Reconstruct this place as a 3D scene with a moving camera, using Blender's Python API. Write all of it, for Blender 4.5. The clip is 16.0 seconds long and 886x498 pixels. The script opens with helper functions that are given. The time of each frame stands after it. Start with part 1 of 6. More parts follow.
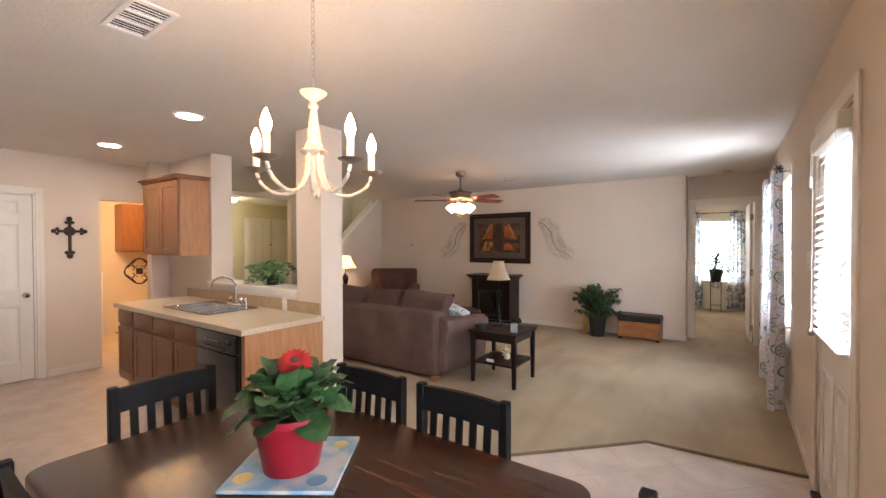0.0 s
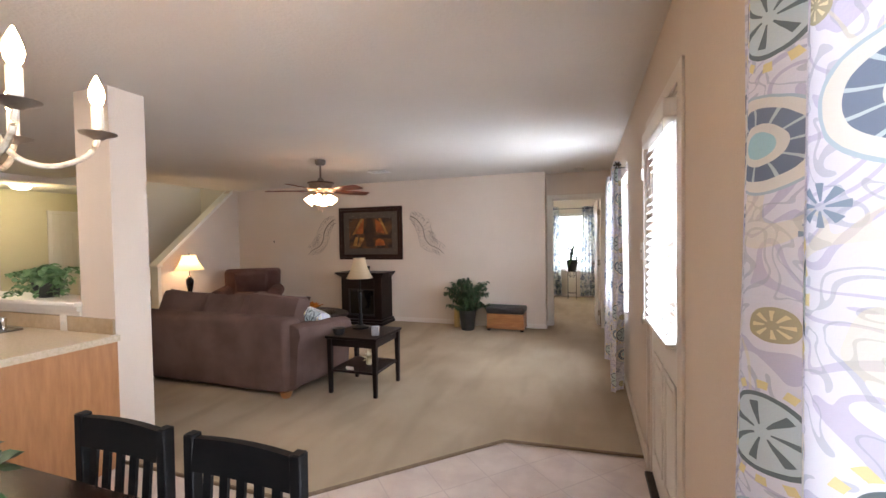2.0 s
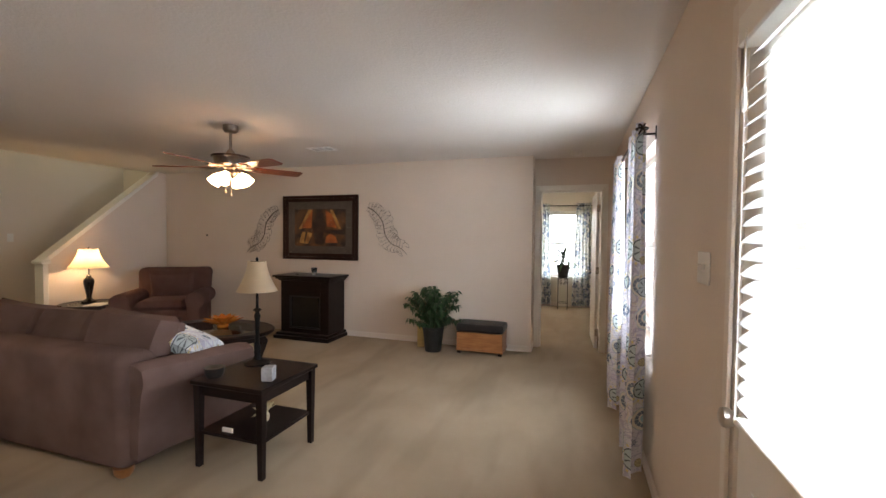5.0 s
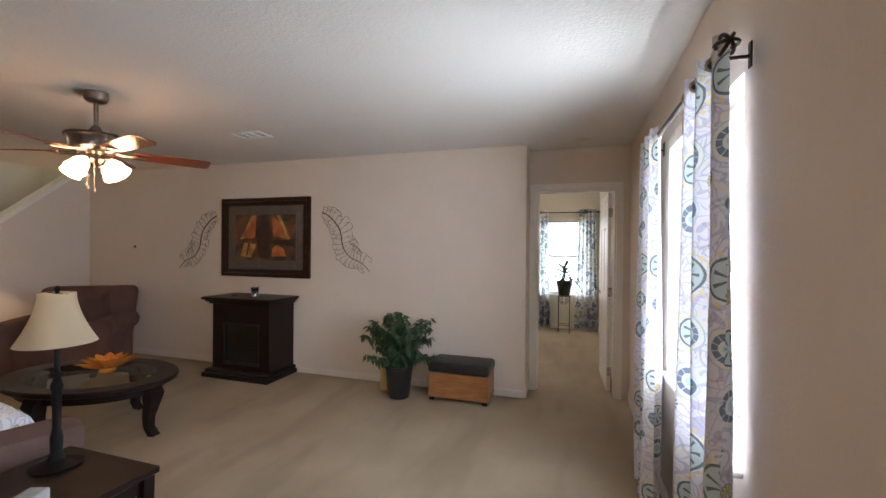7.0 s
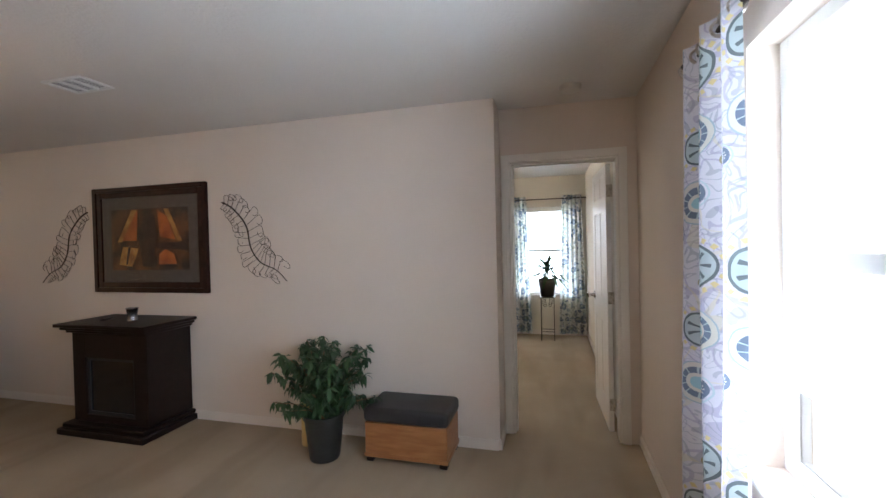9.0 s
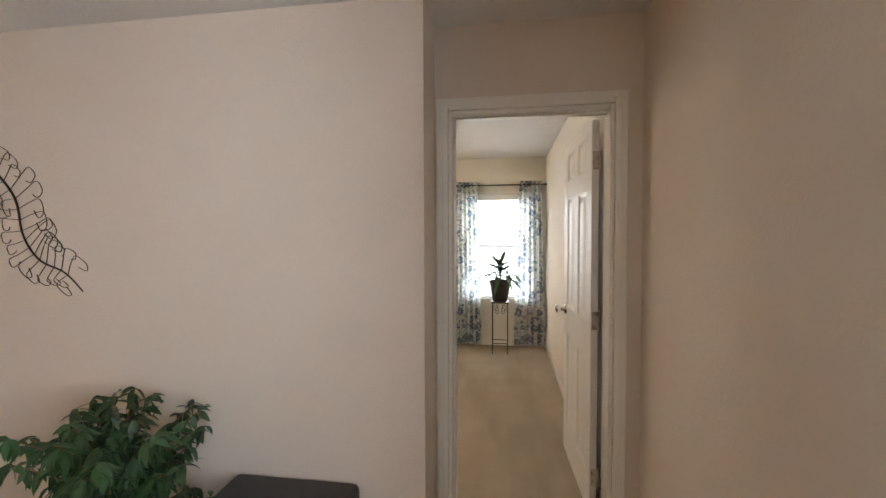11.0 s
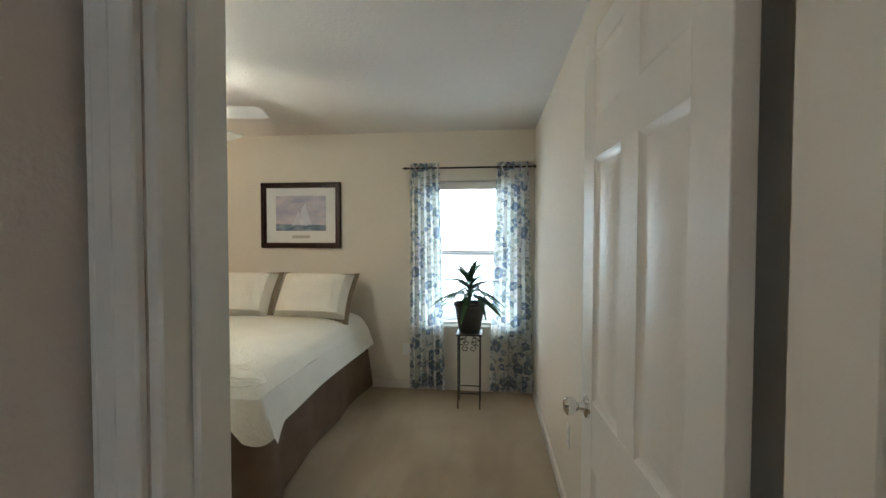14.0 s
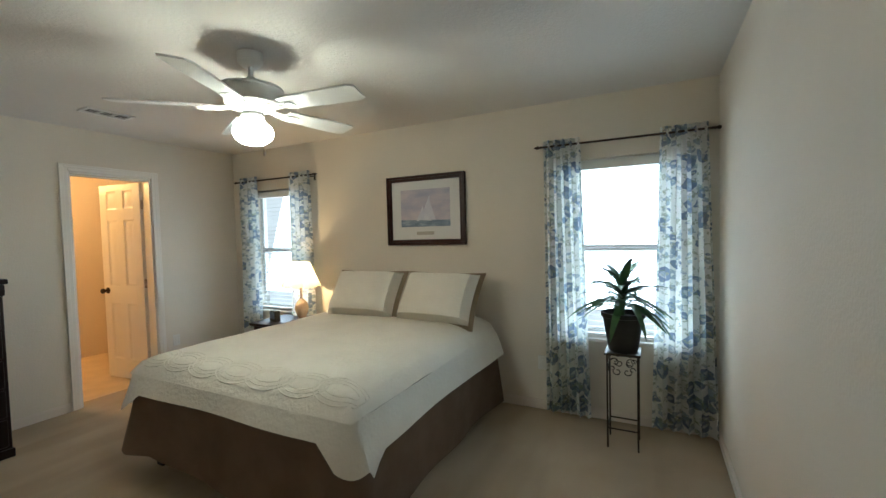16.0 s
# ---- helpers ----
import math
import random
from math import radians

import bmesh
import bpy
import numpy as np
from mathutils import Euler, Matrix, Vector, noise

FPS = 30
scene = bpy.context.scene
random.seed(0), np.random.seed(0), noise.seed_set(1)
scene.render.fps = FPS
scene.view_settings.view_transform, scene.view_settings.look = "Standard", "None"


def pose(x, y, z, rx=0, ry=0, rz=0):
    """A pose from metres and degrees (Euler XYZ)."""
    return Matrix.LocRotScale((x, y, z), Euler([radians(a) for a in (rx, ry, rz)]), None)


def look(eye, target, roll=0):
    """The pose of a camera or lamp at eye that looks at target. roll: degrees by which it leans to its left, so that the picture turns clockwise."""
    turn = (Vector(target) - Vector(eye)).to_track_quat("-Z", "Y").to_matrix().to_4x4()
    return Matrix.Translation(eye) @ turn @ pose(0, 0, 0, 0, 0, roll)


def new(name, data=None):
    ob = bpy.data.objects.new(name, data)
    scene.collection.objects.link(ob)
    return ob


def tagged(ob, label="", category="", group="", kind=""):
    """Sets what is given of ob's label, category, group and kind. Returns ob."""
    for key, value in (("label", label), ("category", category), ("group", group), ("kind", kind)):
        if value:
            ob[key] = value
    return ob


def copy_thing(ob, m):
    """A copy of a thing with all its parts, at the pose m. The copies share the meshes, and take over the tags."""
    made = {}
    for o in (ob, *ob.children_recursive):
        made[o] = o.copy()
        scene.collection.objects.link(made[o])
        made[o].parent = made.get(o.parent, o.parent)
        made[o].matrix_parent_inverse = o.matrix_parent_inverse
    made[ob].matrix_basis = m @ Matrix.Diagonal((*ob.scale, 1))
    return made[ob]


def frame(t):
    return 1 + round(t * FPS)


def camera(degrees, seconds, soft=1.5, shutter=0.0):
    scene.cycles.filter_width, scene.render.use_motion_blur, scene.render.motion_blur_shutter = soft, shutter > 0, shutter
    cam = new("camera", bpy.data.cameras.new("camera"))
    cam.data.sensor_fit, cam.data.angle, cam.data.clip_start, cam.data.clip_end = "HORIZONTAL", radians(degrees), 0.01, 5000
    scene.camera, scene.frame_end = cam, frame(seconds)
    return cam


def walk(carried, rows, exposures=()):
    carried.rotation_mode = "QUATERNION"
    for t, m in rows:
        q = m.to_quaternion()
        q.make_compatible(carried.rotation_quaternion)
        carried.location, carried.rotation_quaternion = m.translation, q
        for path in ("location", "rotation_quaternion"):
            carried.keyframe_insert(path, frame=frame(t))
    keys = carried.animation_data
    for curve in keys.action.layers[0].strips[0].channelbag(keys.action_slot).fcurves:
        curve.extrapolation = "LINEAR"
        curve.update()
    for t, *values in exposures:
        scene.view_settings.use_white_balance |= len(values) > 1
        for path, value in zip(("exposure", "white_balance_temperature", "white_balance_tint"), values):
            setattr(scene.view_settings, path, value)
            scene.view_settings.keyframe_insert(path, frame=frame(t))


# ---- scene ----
cam = camera(94.0, 16.0)
PATH = [
    (0, (0.09, 0.122, 1.446), (-1.054, 1.762, 1.42), -0.2),
    (0.5, (0.109, 0.205, 1.443), (-0.895, 1.934, 1.417), -0.4),
    (1, (0.131, 0.299, 1.44), (-0.739, 2.099, 1.407), -0.7),
    (1.5, (0.147, 0.417, 1.438), (-0.598, 2.273, 1.398), -0.8),
    (2, (0.146, 0.563, 1.436), (-0.51, 2.452, 1.384), -0.9),
    (2.5, (0.129, 0.733, 1.431), (-0.479, 2.638, 1.372), -0.6),
    (3, (0.1, 0.928, 1.427), (-0.494, 2.837, 1.36), -0.3),
    (3.5, (0.083, 1.139, 1.424), (-0.516, 3.046, 1.349), 0.0),
    (4, (0.082, 1.371, 1.424), (-0.528, 3.274, 1.347), 0.3),
    (4.2, (0.079, 1.475, 1.425), (-0.53, 3.378, 1.349), 0.5),
    (6.5, (0.008, 2.79, 1.45), (-0.607, 4.693, 1.429), 0.6),
    (7, (-0.013, 3.091, 1.452), (-0.618, 4.997, 1.442), 0.5),
    (7.5, (-0.029, 3.394, 1.453), (-0.619, 5.305, 1.446), 0.1),
    (8, (-0.044, 3.693, 1.453), (-0.62, 5.608, 1.456), -0.3),
    (8.2, (-0.05, 3.809, 1.453), (-0.617, 5.727, 1.451), -0.6),
    (10.5, (-0.115, 5.119, 1.443), (-0.472, 7.086, 1.385), -0.6),
    (11, (-0.121, 5.408, 1.442), (-0.414, 7.386, 1.377), -0.2),
    (11.5, (-0.111, 5.699, 1.442), (-0.352, 7.684, 1.373), -0.2),
    (12, (-0.093, 5.981, 1.444), (-0.285, 7.971, 1.383), 0.1),
    (12.5, (-0.076, 6.259, 1.447), (-0.226, 8.252, 1.39), 0.6),
    (13, (-0.045, 6.528, 1.448), (-0.166, 8.524, 1.396), 0.5),
    (13.5, (-0.012, 6.772, 1.448), (-0.158, 8.767, 1.396), 0.3),
    (14, (-0.004, 6.975, 1.449), (-0.227, 8.963, 1.392), 0.1),
    (14.5, (-0.003, 7.15, 1.449), (-0.362, 9.117, 1.389), -0.2),
    (15, (0.004, 7.279, 1.45), (-0.53, 9.205, 1.382), -0.6),
    (15.5, (0.008, 7.414, 1.45), (-0.719, 9.276, 1.377), -0.9),
    (16, (0.01, 7.547, 1.45), (-0.895, 9.329, 1.371), -1.5),
]
walk(cam, [(t, look(eye, target, roll)) for t, eye, target, roll in PATH],
     [(0, 0.12, 7000, 19), (1, 0.16, 6800, 18), (2, 0.10, 6650, 17), (2.5, 0.02, 6650, 16), (3, -0.04, 7350, 17), (4, -0.20, 7200, 16), (7, -0.27, 6550, 14), (8.2, -0.37, 6100, 12), (10.5, -0.10, 6500, 13), (11, -0.06, 6850, 13), (12.5, -0.32, 7200, 12), (13, -0.52, 6950, 9), (13.5, -0.60, 6300, 5), (14.5, -0.72, 5800, 0), (16, -0.97, 5750, -1)])

# ---- light ----
world = bpy.data.worlds.new("sky")
scene.world = world
world.use_nodes = True
wn = world.node_tree.nodes
sky = wn.new("ShaderNodeTexSky")
sky.sky_type, sky.sun_disc = "NISHITA", False
sky.sun_elevation, sky.sun_rotation = radians(48), radians(200)
wn["Background"].inputs[1].default_value = 0.12
world.node_tree.links.new(sky.outputs[0], wn["Background"].inputs[0])


def sun_light():
    d = bpy.data.lights.new("sun", "SUN")
    d.energy, d.angle, d.color = 1.0, radians(12), (1, 0.96, 0.9)
    o = new("sun", d)
    o.matrix_world = look((0, 0, 20), (-4, 9, 0))


def window_light(x, y, z, w, h, direction, watts, color):
    """Daylight that comes in through one window's opening."""
    d = bpy.data.lights.new("window_daylight", "AREA")
    d.shape, d.size, d.size_y, d.energy, d.color = "RECTANGLE", w, h, watts, color
    o = new("window_daylight", d)
    o.matrix_world = look((x, y, z), (x + direction[0], y + direction[1], z + 0.30))


def bulb_light(name, x, y, z, watts, color, radius=0.03):
    d = bpy.data.lights.new(name, "POINT")
    d.energy, d.color, d.shadow_soft_size = watts, color, radius
    o = new(name, d)
    o.location = (x, y, z)


DAY = (0.74, 0.87, 1.0)
WARM = (1.0, 0.66, 0.34)
SOFT = (1.0, 0.80, 0.56)
sun_light()
window_light(0.72, 5.16, 1.38, 1.12, 1.28, (-1, 0), 100, DAY)         # living room window
window_light(0.62, 2.83, 1.42, 0.58, 0.94, (-1, 0), 42, DAY)          # lite of the patio door
window_light(0.72, 0.55, 1.38, 1.30, 1.28, (-1, 0), 88, DAY)          # dining window
window_light(-0.20, 11.10, 1.30, 0.86, 1.36, (0, -1), 58, DAY)        # bedroom windows
window_light(-3.69, 11.10, 1.30, 0.86, 1.36, (0, -1), 42, DAY)
bulb_light("lamp_bulb", -6.24, 5.78, 1.08, 13, WARM)                  # table lamp by the stairs
bulb_light("lamp_bulb", -3.16, 10.60, 1.08, 34, WARM)                  # bedside lamp
bulb_light("bathroom_bulb", -5.9, 9.3, 2.2, 115, (1.0, 0.56, 0.20), 0.1)
bulb_light("utility_bulb", -7.0, 2.2, 2.15, 60, (1.0, 0.62, 0.26), 0.08)
bulb_light("hall_bulb", -8.35, 4.6, 2.15, 17, (1.0, 0.86, 0.50), 0.08)
bulb_light("stair_bulb", -7.05, 6.2, 3.9, 15, (0.82, 1.0, 0.78), 0.12)

# ---- materials ----


def material(name, color, rough=0.6, metal=0.0, second=None, scale=6.0, fine=0.0, fine_scale=120.0, coords="Object", spec=0.5, stretch=None, emit=0.0, coat=0.0, contrast=(0.35, 0.65)):
    """A surface with slow variation between two colours and a fine relief."""
    m = bpy.data.materials.new(name)
    m.use_nodes = True
    n, l = m.node_tree.nodes, m.node_tree.links
    b = n["Principled BSDF"]
    b.inputs["Base Color"].default_value = (*color, 1)
    b.inputs["Roughness"].default_value = rough
    b.inputs["Metallic"].default_value = metal
    b.inputs["Specular IOR Level"].default_value = spec
    b.inputs["Coat Weight"].default_value = coat
    b.inputs["Coat Roughness"].default_value = 0.12
    tc = n.new("ShaderNodeTexCoord")
    src = tc.outputs[coords]
    if stretch:
        mp = n.new("ShaderNodeMapping")
        mp.inputs["Scale"].default_value = stretch
        l.new(src, mp.inputs[0])
        src = mp.outputs[0]
    if second:
        t = n.new("ShaderNodeTexNoise")
        t.inputs["Scale"].default_value, t.inputs["Detail"].default_value = scale, 5
        l.new(src, t.inputs["Vector"])
        r = n.new("ShaderNodeValToRGB")
        r.color_ramp.elements[0].position, r.color_ramp.elements[1].position = contrast
        r.color_ramp.elements[0].color, r.color_ramp.elements[1].color = (*color, 1), (*second, 1)
        l.new(t.outputs[0], r.inputs[0])
        l.new(r.outputs[0], b.inputs["Base Color"])
    if fine:
        f = n.new("ShaderNodeTexNoise")
        f.inputs["Scale"].default_value, f.inputs["Detail"].default_value = fine_scale, 4
        l.new(src, f.inputs["Vector"])
        u = n.new("ShaderNodeBump")
        u.inputs["Strength"].default_value, u.inputs["Distance"].default_value = fine, 0.01
        l.new(f.outputs[0], u.inputs["Height"])
        l.new(u.outputs[0], b.inputs["Normal"])
    if emit:
        b.inputs["Emission Color"].default_value = (*color, 1)
        b.inputs["Emission Strength"].default_value = emit
    return m


def glowing(name, color, strength):
    m = bpy.data.materials.new(name)
    m.use_nodes = True
    n, l = m.node_tree.nodes, m.node_tree.links
    e = n.new("ShaderNodeEmission")
    e.inputs[0].default_value, e.inputs[1].default_value = (*color, 1), strength
    l.new(e.outputs[0], n["Material Output"].inputs[0])
    return m


def clear_glass(name, tint=(1, 1, 1), rough=0.0):
    m = bpy.data.materials.new(name)
    m.use_nodes = True
    b = m.node_tree.nodes["Principled BSDF"]
    b.inputs["Base Color"].default_value = (*tint, 1)
    b.inputs["Transmission Weight"].default_value, b.inputs["Roughness"].default_value, b.inputs["IOR"].default_value = 1, rough, 1.1
    return m


def maths(n, l, op, a, b=None, clamp=False):
    q = n.new("ShaderNodeMath")
    q.operation, q.use_clamp = op, clamp
    for i, v in enumerate((a, b)):
        if v is None:
            continue
        if isinstance(v, (int, float)):
            q.inputs[i].default_value = v
        else:
            l.new(v, q.inputs[i])
    return q.outputs[0]


def blend(n, l, fac, a, b):
    q = n.new("ShaderNodeMix")
    q.data_type = "RGBA"
    l.new(fac, q.inputs["Factor"])
    for key, v in (("A", a), ("B", b)):
        s = [i for i in q.inputs if i.name == key and i.type == "RGBA"][0]
        if isinstance(v, tuple):
            s.default_value = (*v, 1)
        else:
            l.new(v, s)
    return [o for o in q.outputs if o.type == "RGBA"][0]


def motif(n, l, uv, color, cx, cy, size, kind):
    """One printed figure round (cx, cy), repeated every 0.36 m across and 0.60 m along the cloth."""
    off, fold = n.new("ShaderNodeVectorMath"), n.new("ShaderNodeVectorMath")
    off.operation, fold.operation = "SUBTRACT", "WRAP"
    l.new(uv, off.inputs[0])
    off.inputs[1].default_value = (cx, cy, 0)
    l.new(off.outputs[0], fold.inputs[0])
    fold.inputs[1].default_value, fold.inputs[2].default_value = (0.18, 0.30, 1), (-0.18, -0.30, -1)
    xyz = n.new("ShaderNodeSeparateXYZ")
    l.new(fold.outputs[0], xyz.inputs[0])
    x, y = xyz.outputs[0], xyz.outputs[1]
    far = maths(n, l, "SQRT", maths(n, l, "ADD", maths(n, l, "MULTIPLY", x, x), maths(n, l, "MULTIPLY", y, y)))
    r = maths(n, l, "DIVIDE", far, size)
    ang = maths(n, l, "ARCTAN2", y, x)

    def band(lo, hi):
        return maths(n, l, "MULTIPLY", maths(n, l, "GREATER_THAN", r, lo), maths(n, l, "LESS_THAN", r, hi))

    def rays(count, width, lo, hi):
        return maths(n, l, "MULTIPLY", maths(n, l, "GREATER_THAN", maths(n, l, "COSINE", maths(n, l, "MULTIPLY", ang, count)), width), band(lo, hi))

    navy, slate, pale, cream = (0.18, 0.22, 0.29), (0.16, 0.19, 0.20), (0.52, 0.60, 0.61), (0.72, 0.70, 0.64)
    if kind == "slice":
        color = blend(n, l, rays(16.0, 0.2, 1.10, 1.32), color, (0.74, 0.64, 0.34))
        color = blend(n, l, band(-1.0, 1.0), color, pale)
        color = blend(n, l, rays(7.0, 0.62, 0.16, 0.74), color, slate)
        color = blend(n, l, band(0.88, 1.0), color, slate)
    elif kind == "ring":
        color = blend(n, l, band(-1.0, 1.34), color, cream)
        color = blend(n, l, band(1.30, 1.38), color, (0.42, 0.52, 0.58))
        color = blend(n, l, band(0.60, 1.0), color, navy)
        color = blend(n, l, rays(11.0, 0.90, 0.60, 1.0), color, pale)
        color = blend(n, l, band(-1.0, 0.38), color, (0.38, 0.60, 0.64))
    elif kind == "star":
        color = blend(n, l, band(-1.0, 1.0), color, navy)
        color = blend(n, l, rays(6.0, 0.3, 0.0, 0.50), color, cream)
        color = blend(n, l, band(1.20, 1.36), color, (0.55, 0.66, 0.70))
    elif kind == "gold":
        color = blend(n, l, band(-1.0, 1.0), color, (0.40, 0.36, 0.24))
        color = blend(n, l, rays(8.0, 0.4, 0.25, 0.80), color, (0.72, 0.64, 0.40))
    else:
        color = blend(n, l, rays(8.0, 0.0, 0.22, 1.0), color, (0.22, 0.28, 0.36))
    return color


def cloth(name, base, through_light, pattern=None):
    """Woven cloth that lets light through. pattern: 'medallion' or 'floral', printed along the cloth's own length and width."""
    m = bpy.data.materials.new(name)
    m.use_nodes = True
    n, l = m.node_tree.nodes, m.node_tree.links
    for old in [x for x in n if x.type == "BSDF_PRINCIPLED"]:
        n.remove(old)
    tc = n.new("ShaderNodeTexCoord")
    uv = tc.outputs["UV"]
    color = None
    if pattern == "medallion":
        wob = n.new("ShaderNodeTexNoise")
        wob.inputs["Scale"].default_value = 14
        l.new(uv, wob.inputs["Vector"])
        soft = n.new("ShaderNodeVectorMath")
        soft.operation = "MULTIPLY_ADD"
        l.new(wob.outputs["Color"], soft.inputs[0])
        soft.inputs[1].default_value = (0.012, 0.012, 0)
        l.new(uv, soft.inputs[2])
        color = base
        for scale, times, edge, tint, amount in ((9.0, 30.0, 0.70, (0.50, 0.47, 0.60), 0.75), (16.0, 22.0, 0.86, (0.34, 0.37, 0.44), 0.50), (5.0, 15.0, 0.97, (0.74, 0.66, 0.40), 0.35)):
            curl = n.new("ShaderNodeTexNoise")
            curl.noise_dimensions = "2D"
            curl.inputs["Scale"].default_value, curl.inputs["Detail"].default_value, curl.inputs["Distortion"].default_value = scale, 0.6, 0.9
            l.new(uv, curl.inputs["Vector"])
            line = maths(n, l, "GREATER_THAN", maths(n, l, "SINE", maths(n, l, "MULTIPLY", curl.outputs[0], times)), edge)
            color = blend(n, l, maths(n, l, "MULTIPLY", line, amount), color, tint)
        for cx, cy, size, kind in ((0.10, 0.12, 0.066, "slice"), (0.27, 0.32, 0.052, "ring"), (0.11, 0.34, 0.030, "star"), (0.29, 0.06, 0.026, "gold"), (0.10, 0.52, 0.046, "ring"), (0.28, 0.50, 0.058, "slice"), (0.20, 0.22, 0.024, "flower"), (0.19, 0.43, 0.020, "gold"), (0.33, 0.19, 0.022, "flower"), (0.02, 0.42, 0.022, "star")):
            color = motif(n, l, soft.outputs[0], color, cx, cy, size, kind)
    elif pattern == "floral":
        color = base
        for scale, size, tint in ((9.0, 0.50, (0.13, 0.19, 0.31)), (15.0, 0.42, (0.34, 0.41, 0.48)), (28.0, 0.36, (0.38, 0.40, 0.30))):
            w = n.new("ShaderNodeTexNoise")
            w.inputs["Scale"].default_value, w.inputs["Detail"].default_value = scale * 1.3, 3
            l.new(uv, w.inputs["Vector"])
            v = n.new("ShaderNodeTexVoronoi")
            v.voronoi_dimensions = "2D"
            v.inputs["Scale"].default_value = scale
            add = n.new("ShaderNodeVectorMath")
            add.operation = "MULTIPLY_ADD"
            l.new(w.outputs["Color"], add.inputs[0])
            add.inputs[1].default_value = (0.09, 0.09, 0)
            l.new(uv, add.inputs[2])
            l.new(add.outputs[0], v.inputs["Vector"])
            sep = n.new("ShaderNodeSeparateColor")
            l.new(v.outputs["Color"], sep.inputs[0])
            r = maths(n, l, "MULTIPLY", sep.outputs[0], size)
            spot = maths(n, l, "LESS_THAN", v.outputs["Distance"], r)
            hole = maths(n, l, "GREATER_THAN", v.outputs["Distance"], maths(n, l, "MULTIPLY", r, 0.35))
            spot = maths(n, l, "MULTIPLY", spot, maths(n, l, "ADD", maths(n, l, "MULTIPLY", hole, 0.5), 0.35))
            color = blend(n, l, spot, color, tint)
    d, t, mix = n.new("ShaderNodeBsdfDiffuse"), n.new("ShaderNodeBsdfTranslucent"), n.new("ShaderNodeMixShader")
    mix.inputs[0].default_value = through_light
    for s in (d, t):
        if color is None or isinstance(color, tuple):
            s.inputs["Color"].default_value = (*(color or base), 1)
        else:
            l.new(color, s.inputs["Color"])
    weave = n.new("ShaderNodeTexNoise")
    weave.inputs["Scale"].default_value = 260
    l.new(tc.outputs["Object"], weave.inputs["Vector"])
    bump = n.new("ShaderNodeBump")
    bump.inputs["Strength"].default_value, bump.inputs["Distance"].default_value = 0.25, 0.002
    l.new(weave.outputs[0], bump.inputs["Height"])
    l.new(bump.outputs[0], d.inputs["Normal"])
    l.new(d.outputs[0], mix.inputs[1])
    l.new(t.outputs[0], mix.inputs[2])
    l.new(mix.outputs[0], n["Material Output"].inputs[0])
    return m


def carpet_material():
    m = material("carpet", (0.355, 0.274, 0.187), 0.95, second=(0.425, 0.333, 0.233), scale=1.6, spec=0.1)
    n, l = m.node_tree.nodes, m.node_tree.links
    b = n["Principled BSDF"]
    ramp = b.inputs["Base Color"].links[0].from_socket
    tc = n.new("ShaderNodeTexCoord")
    fine = n.new("ShaderNodeTexNoise")
    fine.inputs["Scale"].default_value, fine.inputs["Detail"].default_value = 230, 3
    l.new(tc.outputs["Object"], fine.inputs["Vector"])
    mp = n.new("ShaderNodeMapping")
    mp.inputs["Rotation"].default_value, mp.inputs["Scale"].default_value = (0, 0, 0.4), (2.2, 0.55, 1)
    l.new(tc.outputs["Object"], mp.inputs[0])
    nap = n.new("ShaderNodeTexNoise")
    nap.inputs["Scale"].default_value, nap.inputs["Detail"].default_value = 1.5, 2
    l.new(mp.outputs[0], nap.inputs["Vector"])
    dark = maths(n, l, "MULTIPLY", maths(n, l, "MULTIPLY", maths(n, l, "SUBTRACT", nap.outputs[0], 0.49), 7.0, True), 0.46)
    tone = blend(n, l, dark, ramp, (0.258, 0.197, 0.132))
    speck = maths(n, l, "MULTIPLY", fine.outputs[0], 0.35)
    tone = blend(n, l, speck, tone, (0.30, 0.25, 0.18))
    l.new(tone, b.inputs["Base Color"])
    bump = n.new("ShaderNodeBump")
    bump.inputs["Strength"].default_value, bump.inputs["Distance"].default_value = 0.6, 0.006
    l.new(fine.outputs[0], bump.inputs["Height"])
    l.new(bump.outputs[0], b.inputs["Normal"])
    return m


def vinyl_material():
    """Sheet vinyl with a printed pattern of pale stone squares."""
    m = material("vinyl", (0.46, 0.37, 0.32), 0.38, second=(0.56, 0.47, 0.41), scale=5, fine=0.1, fine_scale=60)
    n, l = m.node_tree.nodes, m.node_tree.links
    b = n["Principled BSDF"]
    ramp = b.inputs["Base Color"].links[0].from_socket
    tc = n.new("ShaderNodeTexCoord")
    br = n.new("ShaderNodeTexBrick")
    br.offset = 0.0
    br.inputs["Scale"].default_value = 1.0
    br.inputs["Brick Width"].default_value, br.inputs["Row Height"].default_value = 0.30, 0.30
    br.inputs["Mortar Size"].default_value, br.inputs["Mortar Smooth"].default_value = 0.006, 0.6
    mp = n.new("ShaderNodeMapping")
    mp.inputs["Rotation"].default_value = (0, 0, radians(45))
    l.new(tc.outputs["Object"], mp.inputs[0])
    l.new(mp.outputs[0], br.inputs["Vector"])
    tone = blend(n, l, maths(n, l, "MULTIPLY", br.outputs["Fac"], 0.45), ramp, (0.36, 0.29, 0.25))
    l.new(tone, b.inputs["Base Color"])
    return m


def wood_material(name, dark, light, rough=0.4, along=(1, 1, 9), scale=7.0, coat=0.0, spec=0.5):
    return material(name, dark, rough, second=light, scale=scale, fine=0.08, fine_scale=70, stretch=along, coat=coat, spec=spec, contrast=(0.3, 0.7))


